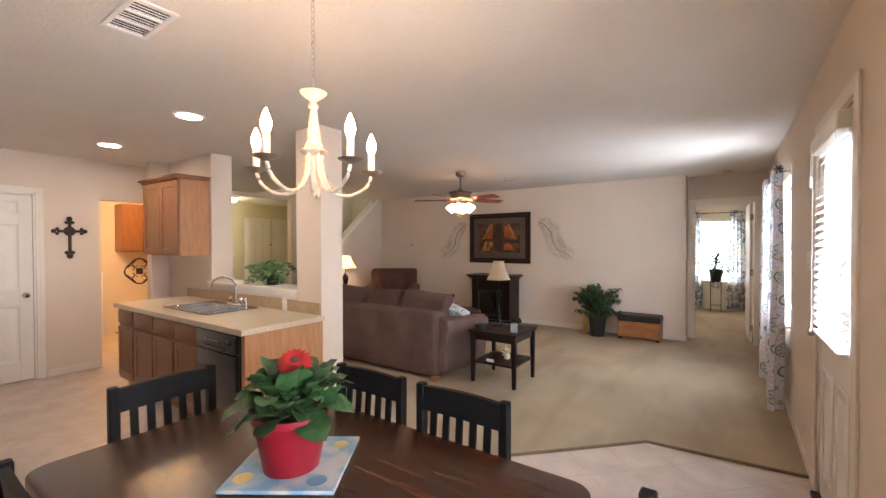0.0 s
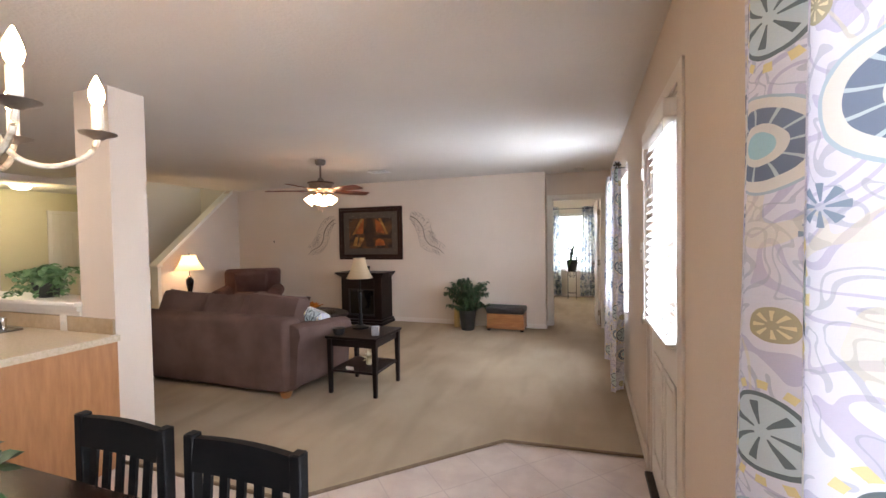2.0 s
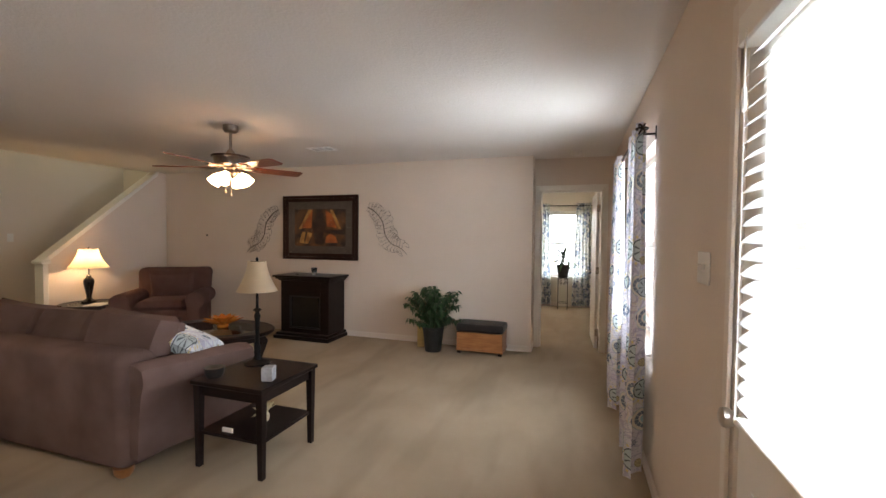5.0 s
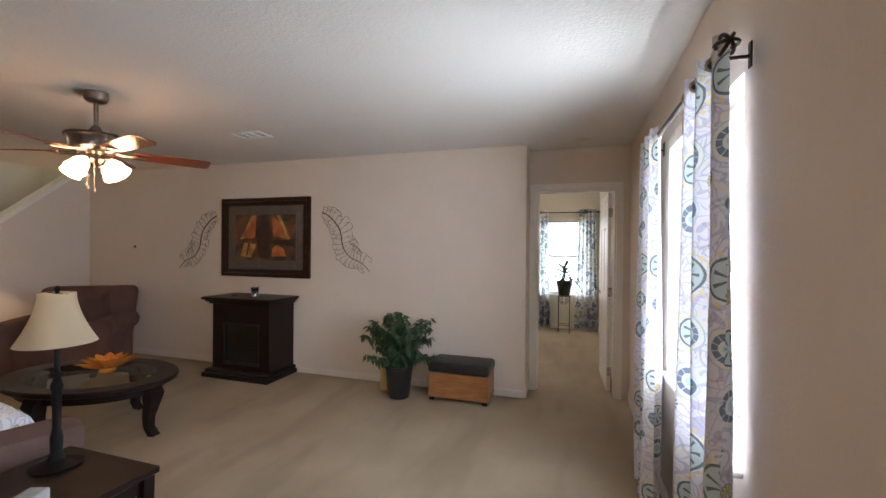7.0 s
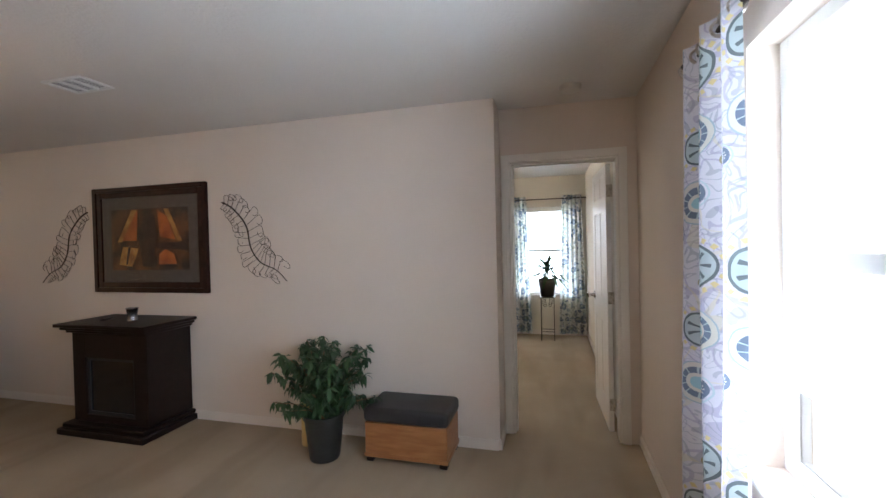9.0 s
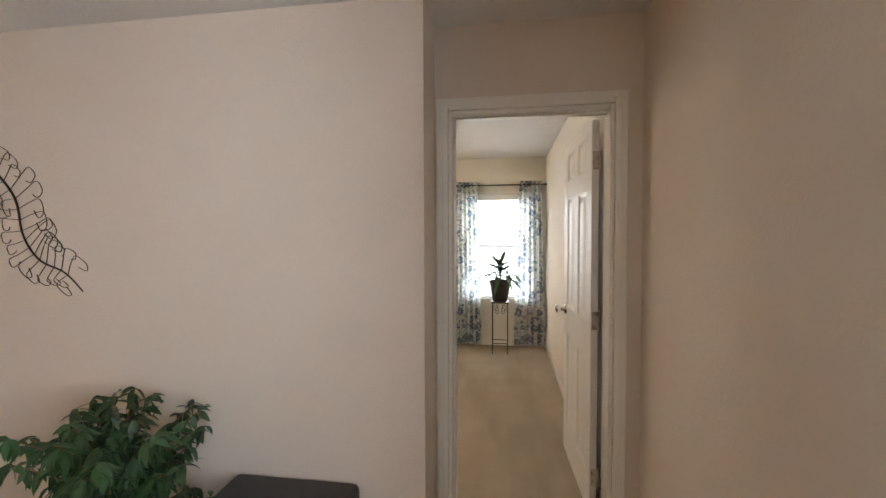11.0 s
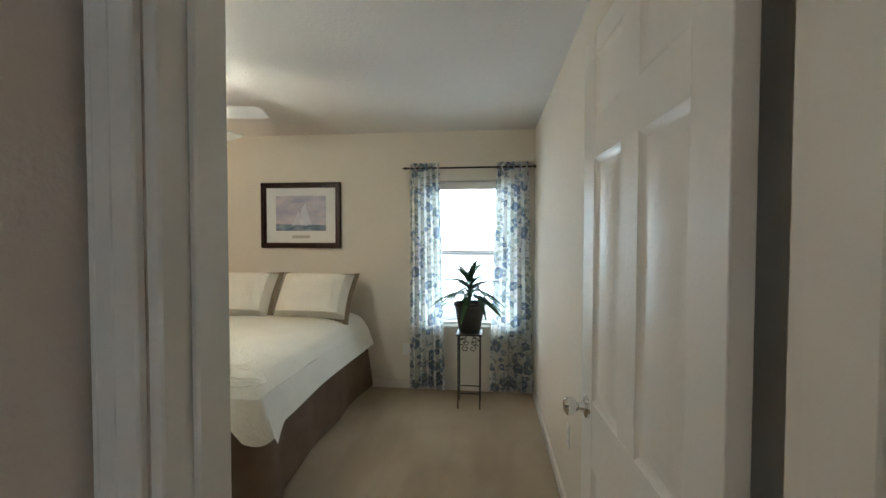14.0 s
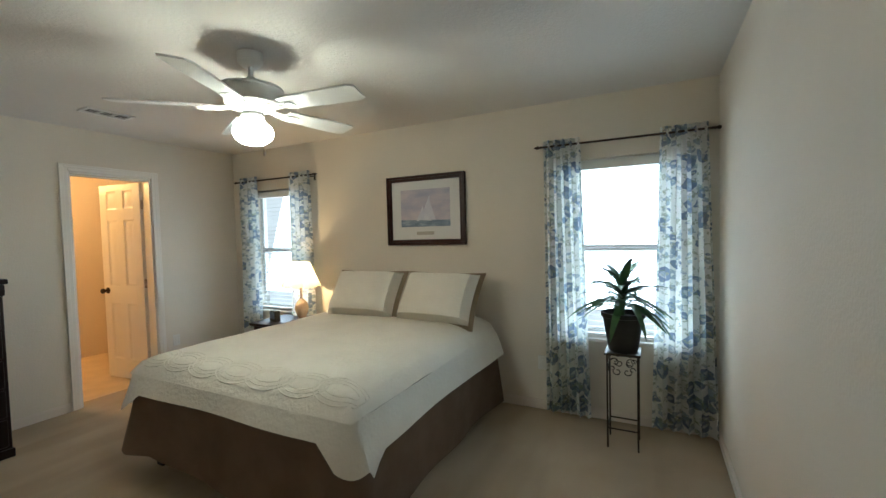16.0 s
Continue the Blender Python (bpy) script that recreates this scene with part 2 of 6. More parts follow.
# wall paint lightened to stand in for light the bedroom walls lack
BED_PAINT_LIFTED = material("bedroom_paint_lifted", (0.70, 0.635, 0.535), 0.85, second=(0.73, 0.665, 0.565), scale=1.3, fine=0.16, fine_scale=85, spec=0.2)
PAINT = material("wall_paint", (0.675, 0.578, 0.488), 0.85, second=(0.705, 0.608, 0.518), scale=1.3, fine=0.16, fine_scale=85, spec=0.2)
YELLOW_PAINT = material("hall_paint", (0.66, 0.60, 0.40), 0.85, second=(0.69, 0.63, 0.43), scale=1.3, fine=0.16, fine_scale=85, spec=0.2)
CEILING = material("ceiling_paint", (0.70, 0.66, 0.61), 0.9, second=(0.73, 0.69, 0.64), scale=1.1, fine=0.35, fine_scale=60, spec=0.15)
TRIM = material("trim_paint", (0.76, 0.72, 0.65), 0.4, second=(0.80, 0.76, 0.69), scale=3, fine=0.04, fine_scale=40)
DOOR_PAINT = material("door_paint", (0.76, 0.72, 0.66), 0.38, second=(0.79, 0.75, 0.69), scale=2.5, fine=0.06, fine_scale=50)
BASE_PAINT = material("baseboard_paint", (0.71, 0.63, 0.55), 0.45, second=(0.74, 0.66, 0.58), scale=4)
CARPET = carpet_material()
VINYL = vinyl_material()
# one oak in two tones: front shade and side light put into colour
OAK_SHADED = wood_material("oak", (0.20, 0.080, 0.034), (0.27, 0.118, 0.052), 0.42, (6, 6, 0.8), 9)
OAK_LIT = wood_material("oak_lit", (0.36, 0.160, 0.062), (0.45, 0.215, 0.088), 0.42, (5, 5, 0.7), 8)
OTTOMAN_WOOD = wood_material("ottoman_wood", (0.27, 0.105, 0.035), (0.38, 0.165, 0.06), 0.4, (0.8, 6, 6), 8)
ESPRESSO = wood_material("espresso_wood", (0.007, 0.0035, 0.003), (0.014, 0.006, 0.005), 0.42, (1, 8, 8), 6, 0.0, 0.25)
TABLE_WOOD = wood_material("table_wood", (0.014, 0.0050, 0.003), (0.062, 0.0200, 0.008), 0.24, (0.7, 6, 6), 4, 0.0, 0.4)
BLACK_WOOD = wood_material("black_painted_wood", (0.005, 0.005, 0.006), (0.009, 0.0085, 0.0085), 0.5, (1, 1, 6), 6, 0.0, 0.16)
FRAME_WOOD = wood_material("frame_wood", (0.016, 0.006, 0.004), (0.040, 0.013, 0.008), 0.4, (3, 3, 3), 8, 0.0, 0.25)
CHERRY = wood_material("cherry_blade", (0.16, 0.030, 0.012), (0.26, 0.060, 0.022), 0.3, (1, 7, 7), 6, 0.3)
SOFA = material("sofa_fabric", (0.115, 0.072, 0.062), 0.95, second=(0.165, 0.105, 0.090), scale=3.2, fine=0.5, fine_scale=330, spec=0.15)
ARMCHAIR = material("armchair_fabric", (0.112, 0.056, 0.046), 0.95, second=(0.150, 0.080, 0.066), scale=4, fine=0.5, fine_scale=330, spec=0.15)
LEATHER = material("black_leather", (0.014, 0.013, 0.015), 0.42, second=(0.024, 0.022, 0.024), scale=9, fine=0.25, fine_scale=150)
COUNTER = material("laminate", (0.50, 0.41, 0.29), 0.3, second=(0.60, 0.50, 0.37), scale=60, fine=0.03, fine_scale=90)
STEEL = material("stainless_steel", (0.42, 0.42, 0.43), 0.24, 1.0, second=(0.36, 0.36, 0.37), scale=30)
CHROME = material("chrome", (0.80, 0.79, 0.78), 0.08, 1.0)
FAN_METAL = material("dark_nickel", (0.27, 0.235, 0.21), 0.28, 1.0, second=(0.20, 0.17, 0.15), scale=30)
NICKEL = material("brushed_nickel", (0.52, 0.47, 0.42), 0.3, 1.0, second=(0.46, 0.41, 0.36), scale=40)
IRON = material("wrought_iron", (0.030, 0.022, 0.018), 0.5, 0.6, second=(0.060, 0.042, 0.030), scale=25, fine=0.2, fine_scale=160)
BRONZE = material("bronze_wire", (0.050, 0.034, 0.026), 0.45, 0.7, second=(0.085, 0.055, 0.040), scale=20)
BLACK_GLOSS = material("black_gloss", (0.012, 0.012, 0.013), 0.12, spec=0.6)
BLACK_PLASTIC = material("black_plastic", (0.012, 0.012, 0.012), 0.45, second=(0.02, 0.02, 0.02), scale=12, fine=0.05)
DARK_GLASS = material("smoked_glass", (0.006, 0.006, 0.007), 0.05, spec=0.7)
IVORY_METAL = material("ivory_metal", (0.50, 0.43, 0.34), 0.45, second=(0.24, 0.18, 0.12), scale=38, contrast=(0.48, 0.70))
WHITE_ENAMEL = material("white_enamel", (0.78, 0.77, 0.74), 0.35, second=(0.74, 0.73, 0.70), scale=6)
WHITE_PLASTIC = material("white_plastic", (0.76, 0.74, 0.69), 0.4, second=(0.72, 0.70, 0.66), scale=8)
BLIND_SLAT = cloth("blind_slat", (0.78, 0.78, 0.78), 0.25)
CURTAIN = cloth("printed_curtain", (0.72, 0.71, 0.77), 0.13, "medallion")
SHEER = cloth("sheer_curtain", (0.80, 0.80, 0.76), 0.5, "floral")
CUSHION_PRINT = cloth("printed_cushion", (0.70, 0.73, 0.76), 0.0, "medallion")
SHADE = cloth("lamp_shade", (0.72, 0.60, 0.42), 0.55)
COVERLET = material("coverlet", (0.74, 0.70, 0.61), 0.9, second=(0.78, 0.74, 0.65), scale=5, fine=0.5, fine_scale=45, spec=0.15)
BEDSKIRT = material("bedskirt", (0.130, 0.088, 0.058), 0.9, second=(0.165, 0.112, 0.075), scale=6, fine=0.35, fine_scale=200, spec=0.15)
BORDER = material("pillow_border", (0.235, 0.180, 0.115), 0.85, second=(0.28, 0.215, 0.14), scale=14, fine=0.3, fine_scale=200)
RED_POT = material("red_pot", (0.24, 0.007, 0.016), 0.4, second=(0.19, 0.006, 0.013), scale=9)
RED_PETAL = material("red_petal", (0.42, 0.006, 0.005), 0.8, second=(0.25, 0.003, 0.004), scale=30)
LEAF = material("leaf", (0.012, 0.042, 0.013), 0.45, second=(0.038, 0.095, 0.027), scale=22, fine=0.15, fine_scale=60)
LEAF_STRAP = material("leaf_strap", (0.030, 0.090, 0.034), 0.38, second=(0.080, 0.170, 0.060), scale=14)
LEAF_DARK = material("leaf_dark", (0.012, 0.040, 0.012), 0.40, second=(0.028, 0.080, 0.022), scale=14)
LEAF_PALE = material("leaf_pale", (0.085, 0.190, 0.070), 0.45, second=(0.170, 0.290, 0.130), scale=12)
SOIL = material("soil", (0.03, 0.02, 0.014), 0.95, second=(0.05, 0.035, 0.025), scale=60, fine=0.8, fine_scale=90)
WAX = material("candle_wax", (0.60, 0.43, 0.17), 0.45, second=(0.66, 0.49, 0.22), scale=8)
ORANGE_GLASS = material("orange_glaze", (0.50, 0.14, 0.02), 0.25, second=(0.62, 0.24, 0.04), scale=10)
MAT_BROWN = material("mat_board", (0.085, 0.068, 0.056), 0.9, second=(0.105, 0.085, 0.070), scale=20)
MAT_WHITE = material("white_mat_board", (0.72, 0.70, 0.66), 0.9)
GLASS = clear_glass("window_glass")
TABLE_GLASS = clear_glass("table_glass", (0.85, 0.92, 0.90))
BULB = glowing("candle_bulb", (1.0, 0.64, 0.30), 185)
FAN_SHADE = glowing("frosted_shade_lit", (1.0, 0.62, 0.33), 25)
GLOBE = glowing("globe_lit", (1.0, 0.93, 0.76), 135)
HALL_GLASS = glowing("hall_light_glass", (1.0, 0.86, 0.55), 12)
DOWNLIGHT = glowing("downlight_lens", (1.0, 0.89, 0.74), 160)

# ---- builders ----


def box(bm, x0, y0, z0, x1, y1, z1, bevel=0.0, segs=1):
    vs = [bm.verts.new((x, y, z)) for x in (x0, x1) for y in (y0, y1) for z in (z0, z1)]
    fs = [bm.faces.new([vs[i] for i in q]) for q in ((0, 1, 3, 2), (4, 6, 7, 5), (0, 4, 5, 1), (2, 3, 7, 6), (0, 2, 6, 4), (1, 5, 7, 3))]
    if bevel:
        es = list({e for f in fs for e in f.edges})
        bmesh.ops.bevel(bm, geom=es, offset=bevel, segments=segs, affect="EDGES", profile=0.5)
    return vs


def lathe(bm, profile, x=0.0, y=0.0, segs=20, cap=True):
    """A turned shape from (radius, height) pairs, low to high."""
    rings = []
    for r, z in profile:
        rings.append([bm.verts.new((x + r * math.cos(2 * math.pi * i / segs), y + r * math.sin(2 * math.pi * i / segs), z)) for i in range(segs)])
    for a, b in zip(rings, rings[1:]):
        for i in range(segs):
            bm.faces.new((a[i], a[(i + 1) % segs], b[(i + 1) % segs], b[i]))
    if cap:
        bm.faces.new(rings[0][::-1])
        bm.faces.new(rings[-1])


def tube(bm, points, r, segs=6, taper=1.0):
    """A round rod along points; taper: the end's radius as a share of the start's."""
    pts = [Vector(p) for p in points]
    rings = []
    for i, p in enumerate(pts):
        d = (pts[min(i + 1, len(pts) - 1)] - pts[max(i - 1, 0)]).normalized()
        up = Vector((0, 0, 1)) if abs(d.z) < 0.9 else Vector((1, 0, 0))
        a = d.cross(up).normalized()
        b = d.cross(a)
        q = r * (1 + (taper - 1) * i / max(1, len(pts) - 1))
        rings.append([bm.verts.new(p + q * (a * math.cos(2 * math.pi * k / segs) + b * math.sin(2 * math.pi * k / segs))) for k in range(segs)])
    for u, v in zip(rings, rings[1:]):
        for k in range(segs):
            bm.faces.new((u[k], u[(k + 1) % segs], v[(k + 1) % segs], v[k]))
    bm.faces.new(rings[0][::-1])
    bm.faces.new(rings[-1])


def smooth_path(keys, n=12):
    """Points on a soft curve through the keys."""
    k = [Vector(p) for p in keys]
    out = []
    for i in range(len(k) - 1):
        p0, p1, p2, p3 = k[max(i - 1, 0)], k[i], k[i + 1], k[min(i + 2, len(k) - 1)]
        for s in range(n):
            t = s / n
            out.append(0.5 * (2 * p1 + (p2 - p0) * t + (2 * p0 - 5 * p1 + 4 * p2 - p3) * t * t + (3 * p1 - p0 - 3 * p2 + p3) * t ** 3))
    out.append(k[-1])
    return out


def pillow(bm, w, d, h, at=(0, 0, 0), pinch=0.35, n=12, m=None):
    """A stuffed cushion of width w, depth d and height h, thinner at the edges."""
    m = m or Matrix.Translation(at)
    grid = {}
    for side in (1, -1):
        for i in range(n + 1):
            for j in range(n + 1):
                u, v = 2 * i / n - 1, 2 * j / n - 1
                rim = i in (0, n) or j in (0, n)
                if rim and side == -1:
                    grid[side, i, j] = grid[1, i, j]
                    continue
                e = (1 - u ** 6) * (1 - v ** 6)
                k = 1 - 0.05 * (1 - abs(u) ** 2) * abs(v) ** 4
                z = side * h / 2 * e ** pinch
                grid[side, i, j] = bm.verts.new(m @ Vector((u * w / 2 * (1 - 0.05 * (1 - v * v) * abs(u) ** 3), v * d / 2 * k, z)))
    for side in (1, -1):
        for i in range(n):
            for j in range(n):
                q = [grid[side, i, j], grid[side, i + 1, j], grid[side, i + 1, j + 1], grid[side, i, j + 1]]
                bm.faces.new(q if side == 1 else q[::-1])


def leaf_blade(bm, m, length, width, bend=0.3, fold=0.15, segs=5, tip=1.0):
    """One leaf along its own x axis, folded at the midrib and bent down."""
    left, mid, right = [], [], []
    for i in range(segs + 1):
        t = i / segs
        w = width / 2 * math.sin(math.pi * min(1, t ** 0.7 * 0.97 + 0.03)) ** tip
        x, z = length * t * (1 - 0.25 * bend * t), -bend * length * t * t
        mid.append(bm.verts.new(m @ Vector((x, 0, z))))
        left.append(bm.verts.new(m @ Vector((x, w, z + fold * w))))
        right.append(bm.verts.new(m @ Vector((x, -w, z + fold * w))))
    for i in range(segs):
        bm.faces.new((mid[i], mid[i + 1], left[i + 1], left[i]))
        bm.faces.new((right[i], right[i + 1], mid[i + 1], mid[i]))


def finish(name, bm, mat):
    bmesh.ops.recalc_face_normals(bm, faces=bm.faces[:])
    for f in bm.faces:
        f.smooth = True
    me = bpy.data.meshes.new(name)
    bm.to_mesh(me)
    bm.free()
    me.set_sharp_from_angle(angle=radians(38))
    me.materials.append(mat)
    return me


def part(name, bm, mat, parent, label=""):
    ob = new(name, finish(name, bm, mat))
    ob.parent = parent
    return tagged(ob, label)


def solid(name, bm, mat, label, category, kind="", group=""):
    """A thing or a piece of the setting that is one mesh."""
    return tagged(new(name, finish(name, bm, mat)), label, category, group, kind)


def thing(name, m, label, category, group="", kind=""):
    e = new(name)
    e.matrix_basis = m
    return tagged(e, label, category, group, kind)


def boxes(*specs, bevel=0.0, segs=1):
    bm = bmesh.new()
    for s in specs:
        box(bm, *s, bevel=bevel, segs=segs)
    return bm


def gridwall(axis, at0, at1, u0, u1, z0, z1, holes=()):
    """A wall from at0 to at1 thick, along the other axis from u0 to u1, with real openings (u0, u1, z0, z1)."""
    us = sorted({u0, u1, *[h[0] for h in holes], *[h[1] for h in holes]})
    zs = sorted({z0, z1, *[h[2] for h in holes], *[h[3] for h in holes]})
    bm, cache = bmesh.new(), {}

    def vert(a, u, z):
        key = (round(a, 5), round(u, 5), round(z, 5))
        if key not in cache:
            cache[key] = bm.verts.new((a, u, z) if axis == "x" else (u, a, z))
        return cache[key]

    def full(i, j):
        if not (0 <= i < len(us) - 1 and 0 <= j < len(zs) - 1):
            return False
        u, z = (us[i] + us[i + 1]) / 2, (zs[j] + zs[j + 1]) / 2
        return not any(h[0] < u < h[1] and h[2] < z < h[3] for h in holes)

    for i in range(len(us) - 1):
        for j in range(len(zs) - 1):
            if not full(i, j):
                continue
            a, b, c, d = us[i], us[i + 1], zs[j], zs[j + 1]
            for p in (at0, at1):
                bm.faces.new((vert(p, a, c), vert(p, b, c), vert(p, b, d), vert(p, a, d)))
            for di, dj, e, f in ((-1, 0, (a, c), (a, d)), (1, 0, (b, c), (b, d)), (0, -1, (a, c), (b, c)), (0, 1, (a, d), (b, d))):
                if not full(i + di, j + dj):
                    bm.faces.new((vert(at0, *e), vert(at1, *e), vert(at1, *f), vert(at0, *f)))
    return bm


def plate(points, z0, z1):
    """A flat slab over an outline."""
    bm = bmesh.new()
    lo = [bm.verts.new((x, y, z0)) for x, y in points]
    hi = [bm.verts.new((x, y, z1)) for x, y in points]
    bm.faces.new(lo[::-1])
    bm.faces.new(hi)
    for i in range(len(points)):
        j = (i + 1) % len(points)
        bm.faces.new((lo[i], lo[j], hi[j], hi[i]))
    return bm


# ---- the setting ----
H = 2.44
EAST, NORTH, DOORWALL, BED_N, BED_E, BED_W = 0.50, 7.12, 7.40, 10.85, 0.41, -4.45
KY0, KY1 = 2.37, 2.60

CARPET_EDGE = [(0.50, 3.48), (-0.41, 3.42), (-1.42, 2.40), (-2.72, 2.40)]
solid("floor", plate([(0.50, 3.48), (0.50, 7.50), (0.50, 11.0), (-4.6, 11.0), (-4.6, 7.50), (-9.4, 7.50), (-9.4, 2.60), (-2.72, 2.60), (-2.72, 2.40), (-1.42, 2.40), (-0.41, 3.42)], -0.05, 0.0), CARPET, "beige cut-pile carpet with vacuum marks", "carpet", "structure")
solid("floor_vinyl", plate([(0.64, -2.6), (0.64, 3.9), (-0.3, 3.7), (-2.6, 2.60), (-9.4, 2.62), (-9.4, -2.6)], -0.06, -0.008), VINYL, "pinkish beige sheet vinyl floor", "floor", "structure")
solid("floor_bathroom", plate([(-4.605, 8.6), (-4.605, 11.0), (-7.6, 11.0), (-7.6, 8.6)], -0.06, -0.004), material("bath_vinyl", (0.50, 0.38, 0.25), 0.4, second=(0.58, 0.45, 0.30), scale=6), "warm beige bathroom floor", "floor", "structure")
bm = bmesh.new()
tube(bm, [(x, y, -0.002) for x, y in CARPET_EDGE], 0.012, 6)
solid("trim_carpet_edge", bm, material("carpet_binding", (0.13, 0.085, 0.05), 0.8, second=(0.18, 0.12, 0.07), scale=20), "dark binding strip along the carpet edge", "trim", "structure")

# ceiling with the stairwell left open
bm = bmesh.new()
for x0, y0, x1, y1 in ((-6.62, -2.6, 0.66, 11.0), (-9.4, -2.6, -6.62, 4.62), (-9.4, 4.62, -7.62, 7.3), (-7.6, 7.3, -6.62, 11.0)):
    box(bm, x0, y0, H, x1, y1, H + 0.14)
solid("ceiling", bm, CEILING, "off-white textured drywall ceiling", "ceiling", "structure")

solid("wall_east", gridwall("x", EAST, EAST + 0.16, -2.6, 7.52, -0.05, H + 0.1, [(-0.10, 1.20, 0.75, 2.02), (2.41, 3.32, -0.05, 2.05), (4.64, 5.72, 0.75, 2.02)]), PAINT, "beige painted drywall with windows and patio door", "wall", "structure")
solid("wall_north", gridwall("y", NORTH, NORTH + 0.37, -7.5, -0.455, -0.05, H + 0.1), PAINT, "pinkish beige painted drywall", "wall", "structure")
solid("wall_bedroom_door", gridwall("y", DOORWALL, DOORWALL + 0.12, -0.455, EAST, -0.05, H + 0.1, [(-0.388, 0.377, -0.05, 2.04)]), PAINT, "beige drywall with the bedroom doorway", "wall", "structure")
solid("wall_bedroom_east", gridwall("x", BED_E, BED_E + 0.25, DOORWALL + 0.12, BED_N, -0.05, H + 0.1), BED_PAINT_LIFTED, "cream bedroom drywall, its paint lightened for missing light", "wall", "structure")
solid("wall_bedroom_north", gridwall("y", BED_N, BED_N + 0.16, BED_W - 0.1, 0.66, -0.05, H + 0.1, [(-0.62, 0.22, 0.62, 1.98), (-4.11, -3.27, 0.62, 1.98)]), BED_PAINT_LIFTED, "cream bedroom drywall with two windows, its paint lightened for missing light", "wall", "structure")
solid("wall_bedroom_west", gridwall("x", BED_W - 0.12, BED_W, NORTH + 0.37, BED_N, -0.05, H + 0.1, [(9.27, 9.93, -0.05, 2.06)]), BED_PAINT_LIFTED, "cream drywall with the bathroom doorway, its paint lightened for missing light", "wall", "structure")
solid("wall_kitchen", gridwall("y", KY0, KY1, -5.60, -2.72, -0.05, H + 0.06, [(-4.55, -3.05, 1.02, H + 0.06)]), PAINT, "beige half wall and column round the kitchen pass-through", "wall", "structure")
solid("wall_kitchen_stub", boxes((-5.72, 2.18, -0.05, -5.60, KY1, H + 0.06)), PAINT, "beige wall end beside the counter", "wall", "structure")
solid("wall_west_kitchen", gridwall("x", -6.17, -6.05, -2.6, 3.20, -0.05, H + 0.06, [(0.52, 1.26, -0.05, 2.0), (1.82, 2.60, -0.05, 1.98)]), PAINT, "beige painted kitchen wall with two doorways", "wall", "structure")
solid("wall_utility", boxes((-8.42, 1.2, -0.05, -8.30, 3.20, H + 0.06), (-8.30, 1.2, -0.05, -6.17, 1.32, H + 0.06), (-9.52, 3.20, -0.05, -6.05, 3.30, H + 0.06)), PAINT, "beige utility room walls", "wall", "structure")
solid("wall_hall_opening", gridwall("x", -7.62, -7.50, 3.30, 7.18, -0.05, 4.6, [(3.42, 5.42, -0.05, 2.36)]), PAINT, "pale wall beside the stairs with an opening to the hall", "wall", "structure")
solid("wall_hall", boxes((-9.40, 3.30, -0.05, -9.20, 7.3, H + 0.06), (-9.20, 3.30, -0.05, -7.62, 3.36, H + 0.06), (-9.20, 7.0, -0.05, -7.62, 7.12, H + 0.06)), YELLOW_PAINT, "pale yellow entrance hall walls", "wall", "structure")
solid("ceiling_hall", boxes((-9.4, 3.30, 2.395, -7.62, 7.3, 2.435)), CEILING, "pale hall ceiling", "ceiling", "structure")
solid("wall_stairwell", boxes((-7.62, 7.181, H + 0.14, -6.5, 7.3, 4.6), (-6.62, 4.5, H + 0.14, -6.5, 7.181, 4.6), (-7.5, 4.5, H + 0.141, -6.62, 4.62, 4.6), (-7.62, 4.5, 4.6, -6.5, 7.3, 4.7)), PAINT, "pale stairwell walls above the living room", "wall", "structure")
solid("wall_south", boxes((-9.4, -2.72, -0.05, 0.66, -2.6, H + 0.06), (-9.52, -2.72, -0.05, -9.4, 7.5, H + 0.06)), PAINT, "beige dining room wall", "wall", "structure")
solid("wall_bathroom", boxes((-7.6, 8.6, -0.05, -4.57, 8.72, H), (-7.6, 10.85, -0.05, -4.57, 10.97, H), (-6.5, 8.72, -0.05, -6.38, 10.85, H)), PAINT, "warm beige bathroom walls", "wall", "structure")

# knee wall under the stairs, with a sloped top
bm = bmesh.new()
prof = [(5.46, -0.05), (7.18, -0.05), (7.18, 2.44), (6.94, 2.44), (5.46, 1.10)]
for x in (-6.62, -6.50):
    bm.faces.new([bm.verts.new((x, y, z)) for y, z in prof])
bm.verts.ensure_lookup_table()
for i in range(5):
    j = (i + 1) % 5
    bm.faces.new((bm.verts[i], bm.verts[j], bm.verts[5 + j], bm.verts[5 + i]))
solid("wall_stairs", bm, PAINT, "pinkish beige sloping wall under the stairs", "wall", "structure")
bm = bmesh.new()
for x0, x1, lift, drop in ((-6.655, -6.465, 0.025, 0.0), (-6.64, -6.48, 0.0, -0.05)):
    a, b = (5.40, 1.055), (6.97, 2.44)
    vs = [bm.verts.new((x, y, z + k)) for x in (x0, x1) for y, z in (a, b) for k in (drop if drop else 0.0, lift if lift else 0.0)]
    for q in ((0, 1, 3, 2), (4, 6, 7, 5), (0, 4, 5, 1), (2, 3, 7, 6), (0, 2, 6, 4), (1, 5, 7, 3)):
        bm.faces.new([vs[i] for i in q])
box(bm, -6.645, 5.40, 0.0, -6.475, 5.46, 1.06, 0.004)
box(bm, -6.665, 5.375, 1.03, -6.455, 5.48, 1.075, 0.008)
solid("trim_stairs", bm, TRIM, "white painted cap and post of the stair wall", "trim", "structure")
stairs = thing("stairs", pose(-7.06, 5.3, 0), "carpeted stairs rising behind the sloped wall", "stairs", kind="structure")
